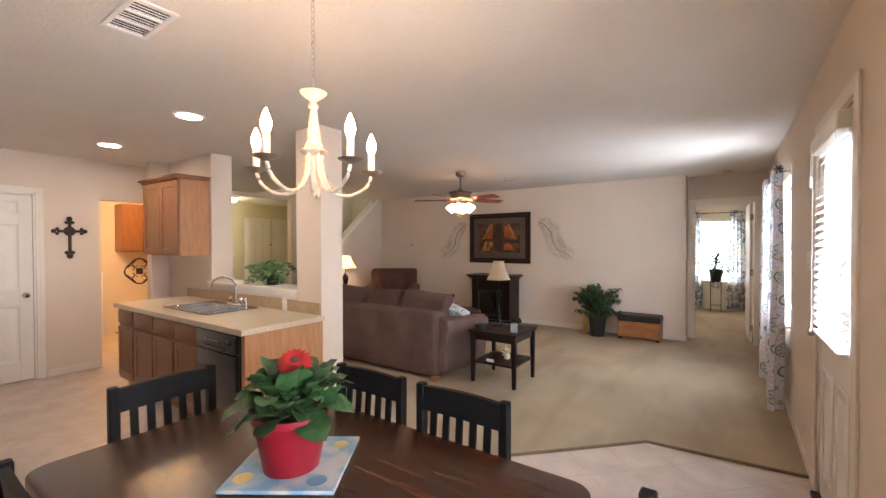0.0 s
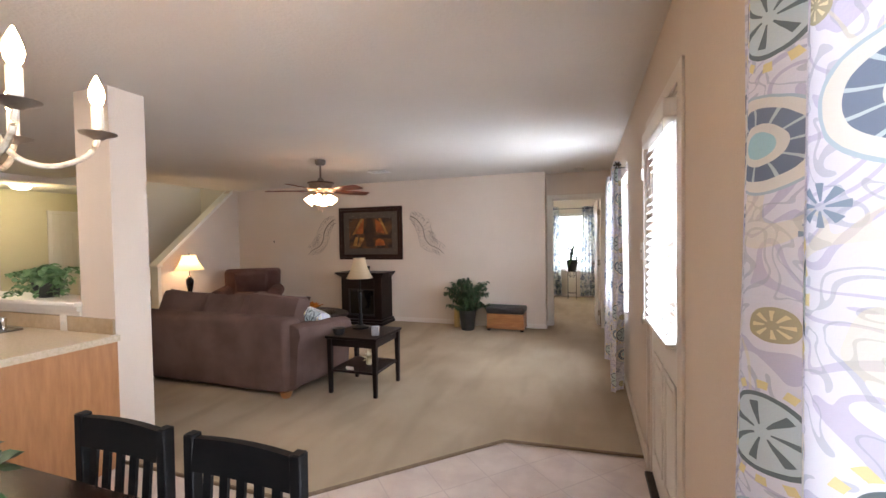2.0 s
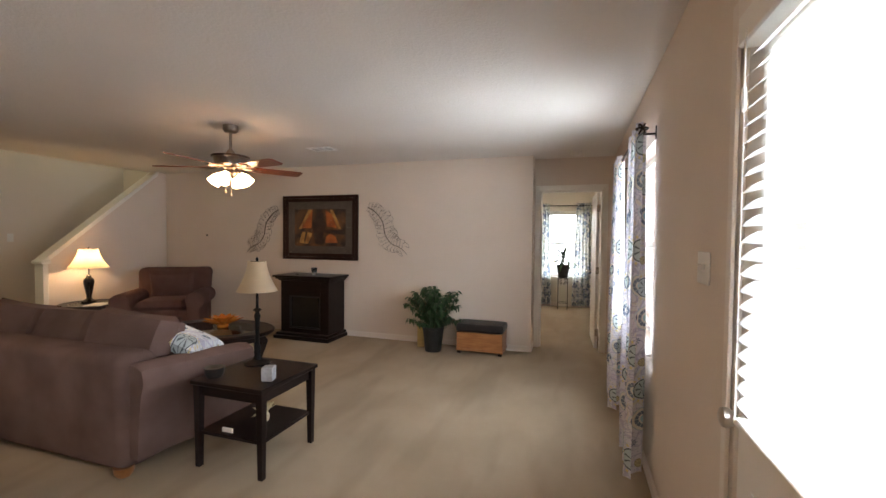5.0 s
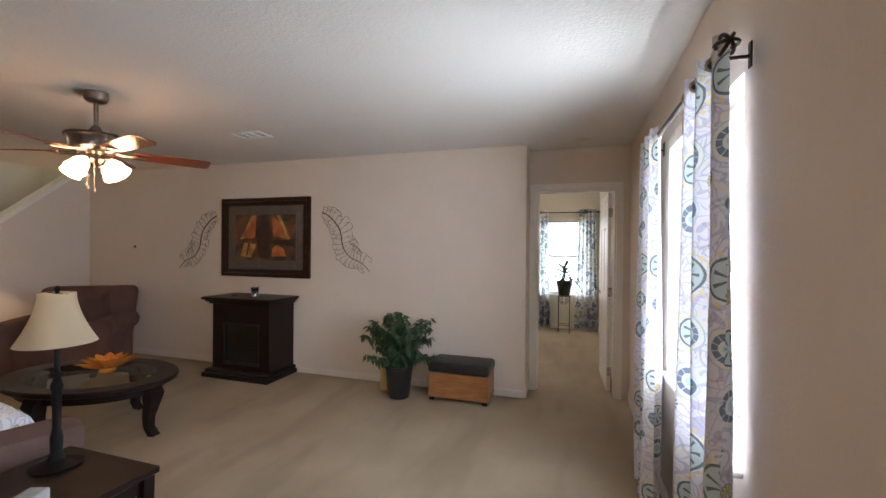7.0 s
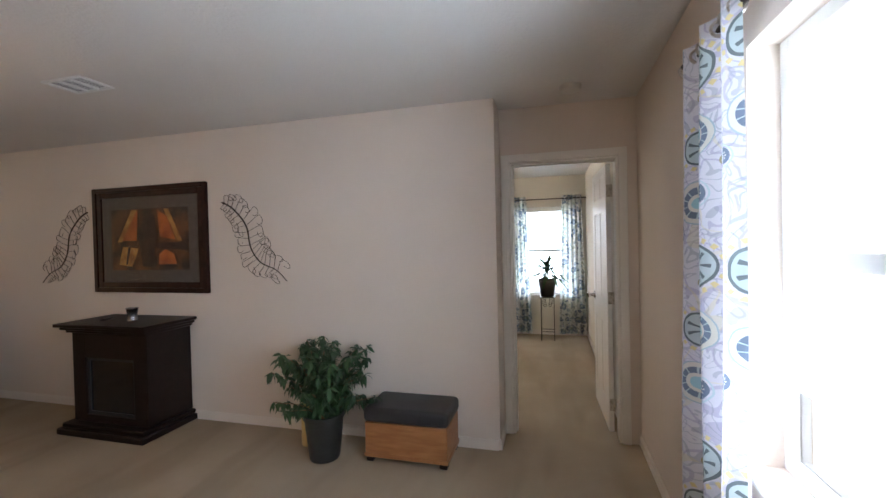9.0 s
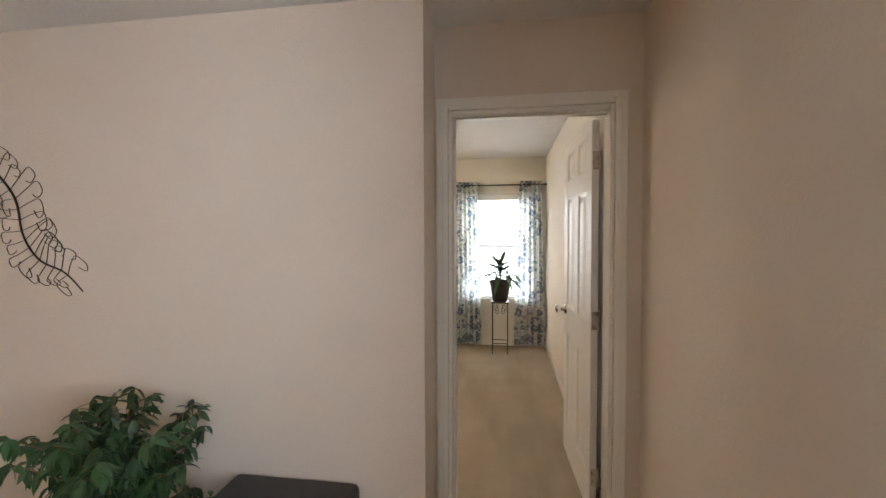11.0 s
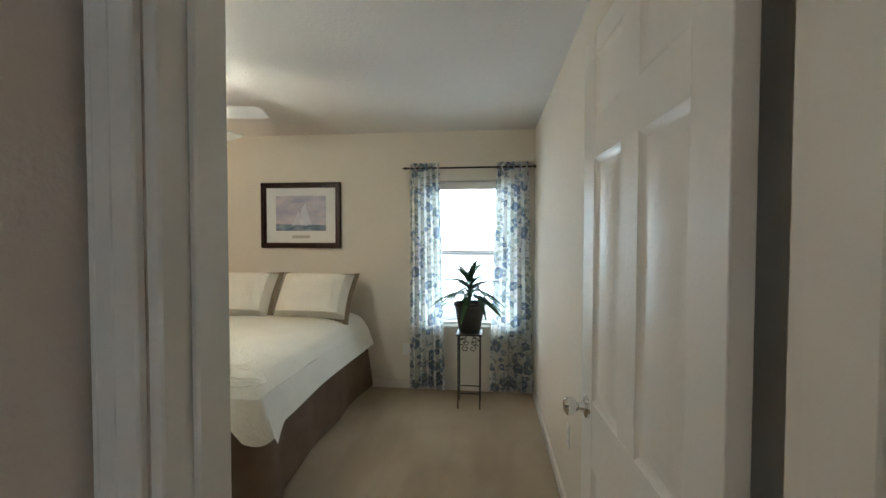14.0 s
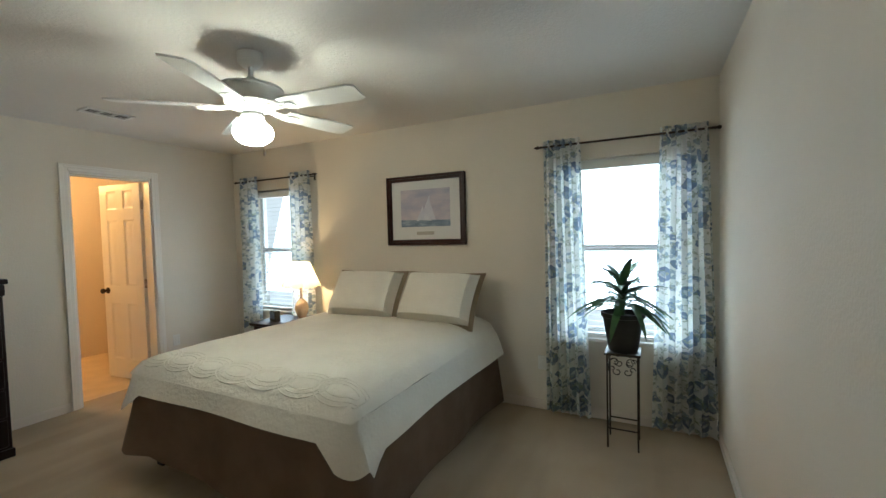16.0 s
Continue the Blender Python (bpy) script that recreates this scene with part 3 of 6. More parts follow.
for i in range(9):
    bm = boxes((-0.44, 0.1 + i * 0.235, 0, 0.44, 0.1 + (i + 1) * 0.235 + 0.02, 0.19 * (i + 1)), bevel=0.012)
    part("step", bm, CARPET, stairs)


def baseboard(name, *runs):
    bm = bmesh.new()
    for x0, y0, x1, y1 in runs:
        t = 0.012
        if abs(x1 - x0) < 1e-6:
            s = 1 if y1 > y0 else -1
            lo, hi = sorted((y0, y1))
            box(bm, min(x0, x0 - s * t), lo, 0.0, max(x0, x0 - s * t), hi, 0.062)
            box(bm, min(x0, x0 - s * t * 0.55), lo, 0.062, max(x0, x0 - s * t * 0.55), hi, 0.074)
        else:
            s = 1 if x1 > x0 else -1
            lo, hi = sorted((x0, x1))
            box(bm, lo, min(y0, y0 + s * t), 0.0, hi, max(y0, y0 + s * t), 0.062)
            box(bm, lo, min(y0, y0 + s * t * 0.55), 0.062, hi, max(y0, y0 + s * t * 0.55), 0.074)
    return solid(name, bm, BASE_PAINT, "cream painted baseboard", "baseboard", "structure")


baseboard("baseboard_living", (EAST, 3.346, EAST, 7.40), (EAST, -2.6, EAST, 2.344), (-0.467, NORTH, -6.5, NORTH), (-0.455, 7.40, -0.455, 7.12))
baseboard("baseboard_bedroom", (BED_E, 7.52, BED_E, 10.85), (BED_E, BED_N, BED_W, BED_N), (BED_W, 10.85, BED_W, 10.0), (BED_W, 9.2, BED_W, 7.52))
baseboard("baseboard_kitchen", (-6.05, 1.80, -6.05, 1.34), (-6.05, 0.44, -6.05, -2.6), (-6.50, 7.18, -6.50, 5.46), (-7.5, 7.1, -7.5, 5.42))


def casing(name, axis, at, u0, u1, top, width, out, depth, through0, through1):
    """A moulded door casing round an opening, with the jamb inside it. out: the side of the wall it stands on."""
    bm = bmesh.new()

    def put(a0, a1, b0, b1, z0, z1):
        a0, a1 = sorted((a0, a1))
        if axis == "y":
            box(bm, b0, a0, z0, b1, a1, z1, 0.003)
        else:
            box(bm, a0, b0, z0, a1, b1, z1, 0.003)

    for k, (w0, w1) in enumerate(((0.0, width * 0.45), (width * 0.45, width * 0.8), (width * 0.8, width))):
        d = depth * (0.84, 0.93, 1.0)[k]
        e = 0.0006 * (2 - k)
        put(at, at + out * d, u0 - width + e, u0 - w0, 0, top + width - e)
        put(at, at + out * d, u1 + w0, u1 + width - e, 0, top + width - e)
        put(at, at + out * d, u0 - w0, u1 + w0, top + w0, top + width - e)
    j = 0.019
    put(through0, through1, u0, u0 + j, 0, top)
    put(through0, through1, u1 - j, u1, 0, top)
    put(through0, through1, u0 + j, u1 - j, top - j, top)
    mid = (through0 + through1) / 2
    put(mid - 0.018, mid + 0.018, u0 + j, u0 + j + 0.011, 0, top - j)
    put(mid - 0.018, mid + 0.018, u0 + j, u1 - j, top - j - 0.011, top - j)
    return solid(name, bm, TRIM, "cream painted moulded door casing", "trim", "structure")


casing("trim_bedroom_door", "y", DOORWALL, -0.388, 0.377, 2.04, 0.056, -1, 0.018, DOORWALL - 0.002, DOORWALL + 0.122)
casing("trim_bathroom_door", "x", BED_W, 9.27, 9.93, 2.06, 0.062, 1, 0.018, BED_W - 0.122, BED_W + 0.002)
casing("trim_pantry_door", "x", -6.05, 0.52, 1.26, 2.0, 0.065, 1, 0.018, -6.172, -6.048)


def six_panel(parent, w, h, th):
    """Stiles and rails with six raised panels, along +x from the hinge, standing on z = 0."""
    s, mid = 0.105, 0.10
    rails = [(0.0, 0.20), (0.79, 0.975), (1.655, 1.765), (h - 0.065, h)]
    bm = bmesh.new()
    box(bm, 0, -th / 2, 0, s, th / 2, h, 0.002)
    box(bm, w - s, -th / 2, 0, w, th / 2, h, 0.002)
    for z0, z1 in rails:
        box(bm, s, -th / 2 + 0.0004, z0, w - s, th / 2 - 0.0004, z1)
    for (_, z0), (z1, _) in zip(rails, rails[1:]):
        box(bm, (w - mid) / 2, -th / 2 + 0.0006, z0, (w + mid) / 2, th / 2 - 0.0006, z1)
    slab = part("slab", bm, DOOR_PAINT, parent)
    for (_, z0), (z1, _) in zip(rails, rails[1:]):
        for x0, x1 in ((s, (w - mid) / 2), ((w + mid) / 2, w - s)):
            bm = bmesh.new()
            for sgn in (1, -1):
                rings = []
                for inset, depth in ((0.0, 0.0012), (0.016, 0.0095), (0.022, 0.0100), (0.050, 0.0030)):
                    rings.append([bm.verts.new((x, sgn * (th / 2 - depth), z)) for x, z in ((x0 + inset, z0 + inset), (x1 - inset, z0 + inset), (x1 - inset, z1 - inset), (x0 + inset, z1 - inset))])
                for p, q in zip(rings, rings[1:]):
                    for i in range(4):
                        bm.faces.new((p[i], p[(i + 1) % 4], q[(i + 1) % 4], q[i]))
                bm.faces.new(rings[-1])
            part("panel", bm, DOOR_PAINT, slab)
    return slab


def knob(parent, x, z, th, mat=CHROME):
    for s in (1, -1):
        bm = bmesh.new()
        lathe(bm, [(0.033, 0), (0.032, 0.006), (0.014, 0.010), (0.011, 0.026), (0.020, 0.034), (0.027, 0.046), (0.026, 0.058), (0.016, 0.066)], segs=18)
        bmesh.ops.transform(bm, matrix=pose(x, s * th / 2, z, -90 * s), verts=bm.verts[:])
        part("knob", bm, mat, parent, "polished metal door knob")


def hinges(parent, th, zs):
    for z in zs:
        bm = boxes((-0.003, -th / 2 - 0.004, z - 0.045, 0.028, -th / 2 + 0.03, z + 0.045))
        tube(bm, [(-0.004, -th / 2 - 0.005, z - 0.045), (-0.004, -th / 2 - 0.005, z + 0.045)], 0.006, 8)
        part("hinge", bm, IVORY_METAL, parent, "painted butt hinge")


# bedroom door, opened against the bedroom's east wall
d = thing("door_1", pose(0.326, 7.556, 0.012, 0, 0, 92.4), "cream six-panel interior door, wide open into the bedroom", "door", kind="structure")
six_panel(d, 0.71, 2.0, 0.035)
knob(d, 0.65, 0.945, 0.035)
hinges(d, 0.035, (0.2, 1.0, 1.8))
# bathroom door, half open into the bathroom
d = thing("door_2", pose(-4.585, 9.905, 0.012, 0, 0, 187.0), "cream six-panel door, half open into the warm-lit bathroom", "door", kind="structure")
six_panel(d, 0.61, 2.02, 0.035)
knob(d, 0.55, 0.92, 0.035, BRONZE)
hinges(d, 0.035, (0.2, 1.0, 1.8))
# pantry door, closed
d = thing("door_3", pose(-6.085, 0.542, 0.01, 0, 0, 90), "white six-panel interior door, closed", "door", kind="structure")
six_panel(d, 0.697, 1.965, 0.035)
knob(d, 0.64, 0.90, 0.035)
# doors of the entrance hall, closed
for k, (y, w) in enumerate(((5.42, 0.50), (6.13, 0.74))):
    d = thing("door_%d" % (4 + k), pose(-9.182, y, 0.01, 0, 0, 90), "pale yellow panelled hall door, closed", "door", kind="structure")
    six_panel(d, w, 1.98, 0.03)
    knob(d, 0.06, 0.93, 0.03, BRONZE)
    bm = boxes((-0.07, -0.012, 0, 0.0, 0.012, 2.05), (w, -0.012, 0, w + 0.07, 0.012, 2.05), (0, -0.012, 1.985, w, 0.012, 2.05), bevel=0.004)
    part("casing", bm, DOOR_PAINT, d)


def window(name, m, w, h, label, sill=True):
    """A sash window in an opening of width w and height h; its own y axis points outdoors and its origin is the opening's low middle, at the room side."""
    win = thing(name, m, label, "window", kind="structure")
    y0, y1 = 0.085, 0.135
    bm = boxes((-w / 2, y0, 0, -w / 2 + 0.045, y1, h), (w / 2 - 0.045, y0, 0, w / 2, y1, h), (-w / 2 + 0.045, y0, h - 0.045, w / 2 - 0.045, y1, h), (-w / 2 + 0.045, y0, 0, w / 2 - 0.045, y1, 0.045), bevel=0.003)
    part("window_frame", bm, WHITE_PLASTIC, win)
    part("meeting_rail", boxes((-w / 2 + 0.045, y0 - 0.006, h * 0.5 - 0.025, w / 2 - 0.045, y1 - 0.005, h * 0.5 + 0.025), bevel=0.004), WHITE_PLASTIC, win)
    for z0, z1 in ((0.045, h * 0.5 - 0.025), (h * 0.5 + 0.025, h - 0.045)):
        p = part("pane", boxes((-w / 2 + 0.045, 0.106, z0, w / 2 - 0.045, 0.110, z1)), GLASS, win)
        p.visible_shadow = False
    if sill:
        part("window_sill", boxes((-w / 2 - 0.03, -0.03, -0.022, w / 2 + 0.03, y0, -0.001), bevel=0.005), TRIM, win, "cream painted window sill")
    return win


window("window_1", pose(EAST, 5.18, 0.75, 0, 0, -90), 1.08, 1.27, "white sash window of the living room")
window("window_2", pose(EAST, 0.55, 0.75, 0, 0, -90), 1.30, 1.27, "white sash window of the dining area")
window("window_3", pose(-0.20, BED_N, 0.62), 0.84, 1.36, "white sash window of the bedroom behind sheer curtains")
window("window_4", pose(-3.69, BED_N, 0.62), 0.84, 1.36, "white sash window of the bedroom beside the bed")

solid("backdrop_east", boxes((2.60, -6.0, -2.5, 2.66, 18.0, 4.6)), glowing("bright_overcast_distance", (0.93, 0.97, 1.0), 1.7), "pale overcast brightness outside the windows", "backdrop", "structure")

solid("backdrop_north", boxes((-8.0, 13.4, -2.5, 4.0, 13.46, 4.6)), bpy.data.materials["bright_overcast_distance"], "pale overcast brightness outside the bedroom windows", "backdrop", "structure")

# patio door with a lite and a blind
door = thing("patio_door", pose(0.512, 3.278, 0.015, 0, 0, -90), "cream panelled patio door with a bright window lite", "door", kind="structure")
W, HD = 0.82, 2.02
part("slab", gridwall("y", 0.0, 0.045, 0, W, 0, HD, [(0.15, W - 0.08, 0.94, HD - 0.14)]), DOOR_PAINT, door)
bm = boxes((0.12, -0.010, 0.91, 0.15, 0.0, HD - 0.11), (W - 0.08, -0.010, 0.91, W - 0.05, 0.0, HD - 0.11), (0.15, -0.010, 0.91, W - 0.08, 0.0, 0.94), (0.15, -0.010, HD - 0.14, W - 0.08, 0.0, HD - 0.11), bevel=0.004)
part("lite_frame", bm, DOOR_PAINT, door)
p = part("pane", boxes((0.15, 0.02, 0.94, W - 0.08, 0.024, HD - 0.14)), GLASS, door)
p.visible_shadow = False
for x0, x1 in ((0.11, 0.38), (0.44, 0.71)):
    bm = boxes((x0, -0.010, 0.16, x0 + 0.025, 0, 0.76), (x1 - 0.025, -0.010, 0.16, x1, 0, 0.76), (x0 + 0.025, -0.010, 0.16, x1 - 0.025, 0, 0.185), (x0 + 0.025, -0.010, 0.735, x1 - 0.025, 0, 0.76), (x0 + 0.05, -0.007, 0.21, x1 - 0.05, 0, 0.71), bevel=0.004)
    part("panel", bm, DOOR_PAINT, door)
bm = bmesh.new()
lathe(bm, [(0.033, 0), (0.032, 0.006), (0.014, 0.010), (0.011, 0.026), (0.020, 0.034), (0.028, 0.048), (0.026, 0.062), (0.014, 0.068)], segs=18)
bmesh.ops.transform(bm, matrix=pose(0.062, 0, 0.93, 90), verts=bm.verts[:])
part("knob", bm, NICKEL, door, "brushed nickel door knob")
for z in (0.25, 1.0, 1.78):
    part("hinge", boxes((W - 0.004, -0.012, z - 0.05, W + 0.02, 0.004, z + 0.05), bevel=0.002), IVORY_METAL, door)
bm = boxes((0.503, 2.41, 0.0, 0.66, 2.452, 2.05), (0.503, 3.284, 0.0, 0.66, 3.32, 2.05), (0.503, 2.452, 2.037, 0.66, 3.284, 2.05), (0.488, 2.345, 0.0, 0.4995, 2.425, 2.11), (0.488, 3.305, 0.0, 0.4995, 3.345, 2.11), (0.488, 2.425, 2.044, 0.4995, 3.305, 2.11), bevel=0.002)
solid("trim_patio_door", bm, BASE_PAINT, "tan painted jamb and casing of the patio door", "trim", "structure")
solid("door_threshold", boxes((0.47, 2.454, -0.01, 0.66, 3.282, 0.014), bevel=0.004), IRON, "dark metal patio door threshold", "threshold", "structure")
blind = thing("window_blind", pose(0.502, 2.825, 1.94), "white horizontal-slat blind hung on the patio door", "blind")
part("headrail", boxes((-0.055, -0.345, -0.02, 0.0, 0.345, 0.06), bevel=0.006), TRIM, blind, "cream valance")
slat_bm = bmesh.new()
for i in range(5):
    a = -0.024 + i * 0.012
    for s in (-0.325, 0.325):
        slat_bm.verts.new((a, s, 0.0035 * (1 - ((i - 2) / 2) ** 2)))
slat_bm.verts.ensure_lookup_table()
for i in range(4):
    slat_bm.faces.new((slat_bm.verts[2 * i], slat_bm.verts[2 * i + 1], slat_bm.verts[2 * i + 3], slat_bm.verts[2 * i + 2]))
slat = finish("slat", slat_bm, BLIND_SLAT)
for i in range(22):
    o = new("slat", slat)
    o.parent = blind
    o.matrix_basis = pose(-0.024, 0, -0.045 - i * 0.0415, 0, -40, 0)
part("bottom_rail", boxes((-0.046, -0.325, -0.985, -0.004, 0.325, -0.965), bevel=0.004), TRIM, blind)
for y in (-0.30, 0.30):
    bm = bmesh.new()
    tube(bm, [(-0.05, y, -0.02), (-0.05, y, -0.965)], 0.0018, 5)
    part("ladder_cord", bm, WHITE_PLASTIC, blind)
bm = bmesh.new()
tube(bm, [(-0.06, 0.27, 0.0), (-0.062, 0.27, -0.14)], 0.002, 5)
lathe(bm, [(0.004, -0.20), (0.009, -0.18), (0.006, -0.14)], -0.062, 0.27, 10)
part("pull_cord", bm, WHITE_PLASTIC, blind, "cord with a small tassel")


bed_slat = finish("slat", boxes((-0.39, -0.0125, -0.001, 0.39, 0.0125, 0.001)), BLIND_SLAT)
for x in (-0.20, -3.69):
    b = thing("window_blind", pose(x, BED_N + 0.045, 1.90), "white horizontal-slat blind, open, in the bedroom window", "blind")
    part("headrail", boxes((-0.40, -0.03, 0.0, 0.40, 0.03, 0.06), bevel=0.004), TRIM, b)
    for i in range(28):
        o = new("slat", bed_slat)
        o.parent = b
        o.matrix_basis = pose(0, 0, -0.03 - i * 0.0435, 8)
    part("bottom_rail", boxes((-0.39, -0.022, -1.265, 0.39, 0.022, -1.25), bevel=0.003), TRIM, b)


def wall_plate(name, m, label, toggles=2):
    e = thing(name, m, label, "switch")
    part("plate", boxes((-0.035 * toggles, -0.006, -0.058, 0.035 * toggles, 0, 0.058), bevel=0.003), WHITE_PLASTIC, e)
    for i in range(toggles):
        x = (i - (toggles - 1) / 2) * 0.046
        part("toggle", boxes((x - 0.005, -0.016, -0.012, x + 0.005, -0.006, 0.012), bevel=0.002), WHITE_PLASTIC, e)


wall_plate("light_switch", pose(EAST, 3.60, 1.33, 0, 0, -90), "cream double light switch on the wall")


def outlet(m, label):
    """A duplex outlet: a cover plate with two sockets."""
    e = thing("wall_outlet", m, label, "outlet")
    part("plate", boxes((-0.035, -0.005, -0.057, 0.035, 0, 0.057), bevel=0.002), WHITE_PLASTIC, e)
    for z in (-0.021, 0.021):
        part("socket", boxes((-0.016, -0.0075, z - 0.014, 0.016, -0.005, z + 0.014), bevel=0.003), WHITE_PLASTIC, e)


outlet(pose(BED_E, 9.15, 0.42, 0, 0, -90), "white wall outlet low on the bedroom wall")
outlet(pose(-0.79, BED_N, 0.38), "white wall outlet between bed and curtain")
outlet(pose(BED_W, 10.10, 0.40, 0, 0, 90), "white wall outlet beside the bathroom doorway")
wall_plate("light_switch", pose(-7.50, 5.58, 1.36, 0, 0, 90), "cream light switch on the wall beside the stairs", 1)


def rod(name, m, length, r, label, finial="ball"):
    """A curtain rod along its own x axis with finials and two brackets towards +y."""
    e = thing(name, m, label, "curtain rod")
    bm = bmesh.new()
    tube(bm, [(-length / 2, 0, 0), (length / 2, 0, 0)], r, 10)
    part("pole", bm, IRON, e)
    for s in (-1, 1):
        bm = bmesh.new()
        if finial == "ball":
            for a in range(3):
                pts = [(0.03 * math.cos(t) , 0.03 * math.sin(t) * math.cos(a * 1.05), 0.03 * math.sin(t) * math.sin(a * 1.05)) for t in [k * math.pi / 8 for k in range(17)]]
                tube(bm, pts, 0.006, 6)
        else:
            lathe(bm, [(0.006, 0), (0.012, 0.006), (0.007, 0.014), (0.014, 0.028), (0.003, 0.06)], segs=10)
            bmesh.ops.transform(bm, matrix=pose(-0.02 * s, 0, 0, 0, 90 * s, 0), verts=bm.verts[:])
        bmesh.ops.transform(bm, matrix=pose(s * (length / 2 + 0.02), 0, 0), verts=bm.verts[:])
        part("finial", bm, IRON, e)
        x = s * (length / 2 - 0.05)
        bm = bmesh.new()
        tube(bm, [(x, 0, -r - 0.004), (x, 0.03, -r - 0.004), (x, 0.085, -r - 0.004)], 0.006, 6)
        box(bm, x - 0.012, 0.080, -0.05, x + 0.012, 0.0855, 0.03, 0.002)
        part("bracket", bm, IRON, e)


def curtain(name, m, top_w, low_w, height, folds, depth, mat, label, shift=0.0, header=0.04, nx=72, nz=26, grommets=0, seed=1):
    """A hanging panel: x along the rod, gathered in folds, falling from z = header to -height."""
    e = thing(name, m, label, "curtain")
    bm = bmesh.new()
    uvl = bm.loops.layers.uv.new("UVMap")
    rng = random.Random(seed)
    ph = [rng.uniform(-0.4, 0.4) for _ in range(folds + 1)]
    grid, cloth_w = {}, top_w * 1.6
    for j in range(nz + 1):
        t = j / nz
        w = top_w + (low_w - top_w) * t
        for i in range(nx + 1):
            s = i / nx
            k = s * folds
            a = 2 * math.pi * k + ph[int(min(k, folds))] * t
            y = depth * (0.75 + 0.45 * t) * math.sin(a) + 0.012 * math.sin(5 * t + 7 * s) * t
            x = (s - 0.5) * w + shift * t + 0.25 * w / folds * math.sin(2 * a) * 0.35
            grid[i, j] = (bm.verts.new((x, y, header - (height + header) * t)), (s * cloth_w, (height + header) * (1 - t)))
    for j in range(nz):
        for i in range(nx):
            q = [grid[i, j], grid[i + 1, j], grid[i + 1, j + 1], grid[i, j + 1]]
            f = bm.faces.new([v for v, _ in q])
            for loop, (_, uv) in zip(f.loops, q):
                loop[uvl].uv = uv
    part("panel", bm, mat, e)
    for k in range(grommets):
        bm = bmesh.new()
        x = (-0.5 + (k + 0.5) / grommets) * top_w
        tube(bm, [(x, 0.021 * math.cos(a), 0.021 * math.sin(a)) for a in [i * math.pi / 6 for i in range(13)]], 0.005, 6)
        part("grommet", bm, NICKEL, e, "steel grommet")
    return e


rod("curtain_rod", pose(0.405, 5.19, 2.05, 0, 0, -90), 1.36, 0.011, "dark iron curtain rod with open ball finials")
curtain("curtain", pose(0.410, 4.728, 2.05, 0, 0, -90), 0.50, 0.51, 2.00, 3, 0.046, CURTAIN, "white curtain panel printed with blue-grey medallions and scrolls", 0.02, grommets=8, seed=2)
curtain("curtain", pose(0.398, 5.725, 2.05, 0, 0, -90), 0.49, 0.50, 2.00, 3, 0.046, CURTAIN, "white curtain panel printed with blue-grey medallions and scrolls", 0.0, grommets=8, seed=3)
rod("curtain_rod", pose(0.415, 0.55, 2.05, 0, 0, -90), 1.62, 0.011, "dark iron curtain rod with open ball finials")
curtain("curtain", pose(0.412, 1.16, 2.05, 0, 0, -90), 0.56, 0.58, 2.00, 3, 0.046, CURTAIN, "bright backlit white curtain printed with large medallions", 0.0, grommets=8, seed=5)
curtain("curtain", pose(0.412, -0.05, 2.05, 0, 0, -90), 0.40, 0.42, 2.00, 4, 0.050, CURTAIN, "white curtain panel printed with blue-grey medallions and scrolls", 0.0, grommets=8, seed=6)
for x, l in ((-0.19, 1.12), (-3.69, 1.16)):
    rod("curtain_rod", pose(x, 10.765, 2.085), l, 0.008, "thin dark curtain rod with pointed finials", "spear")
for x, tw, lw, sh, sd in ((-0.60, 0.27, 0.33, 0.03, 7), (0.20, 0.28, 0.40, 0.0, 8), (-4.09, 0.30, 0.34, 0.0, 9), (-3.30, 0.30, 0.36, 0.0, 10)):
    curtain("sheer_curtain", pose(x, 10.765, 2.085), tw, lw, 2.05, 5, 0.030, SHEER, "sheer white curtain printed with blue-grey flowers", sh, 0.045, 60, 22, 0, sd)

# ---- ceiling fixtures ----


def vent(name, m, w, d, label):
    e = thing(name, m, label, "vent")
    e0, g = 0.022, 0.012
    cell = (w - 2 * e0 - 2 * g) / 3
    bm = boxes((-w / 2, -d / 2, -0.010, -w / 2 + e0, d / 2, 0), (w / 2 - e0, -d / 2, -0.010, w / 2, d / 2, 0), (-w / 2 + e0, -d / 2, -0.010, w / 2 - e0, -d / 2 + e0, 0), (-w / 2 + e0, d / 2 - e0, -0.010, w / 2 - e0, d / 2, 0), bevel=0.002)
    for k in (1, 2):
        x = -w / 2 + e0 + k * cell + (k - 1) * g
        box(bm, x, -d / 2 + e0, -0.010, x + g, d / 2 - e0, -0.001)
    part("frame", bm, WHITE_ENAMEL, e)
    # black sheet in place of the shade inside the duct
    part("duct_shade", boxes((-w / 2 + e0, -d / 2 + e0, -0.0008, w / 2 - e0, d / 2 - e0, -0.0003)), BLACK_PLASTIC, e)
    for k, lean in enumerate((62, 90, -62)):
        x0 = -w / 2 + e0 + k * (cell + g)
        for i in range(4):
            bm = boxes((-0.0018, -d / 2 + e0, -0.0005, 0.0018, d / 2 - e0, 0.0005))
            bmesh.ops.transform(bm, matrix=pose(x0 + cell * (i + 0.5) / 4, 0, -0.0030, 0, lean, 0), verts=bm.verts[:])
            part("slat", bm, WHITE_ENAMEL, e)


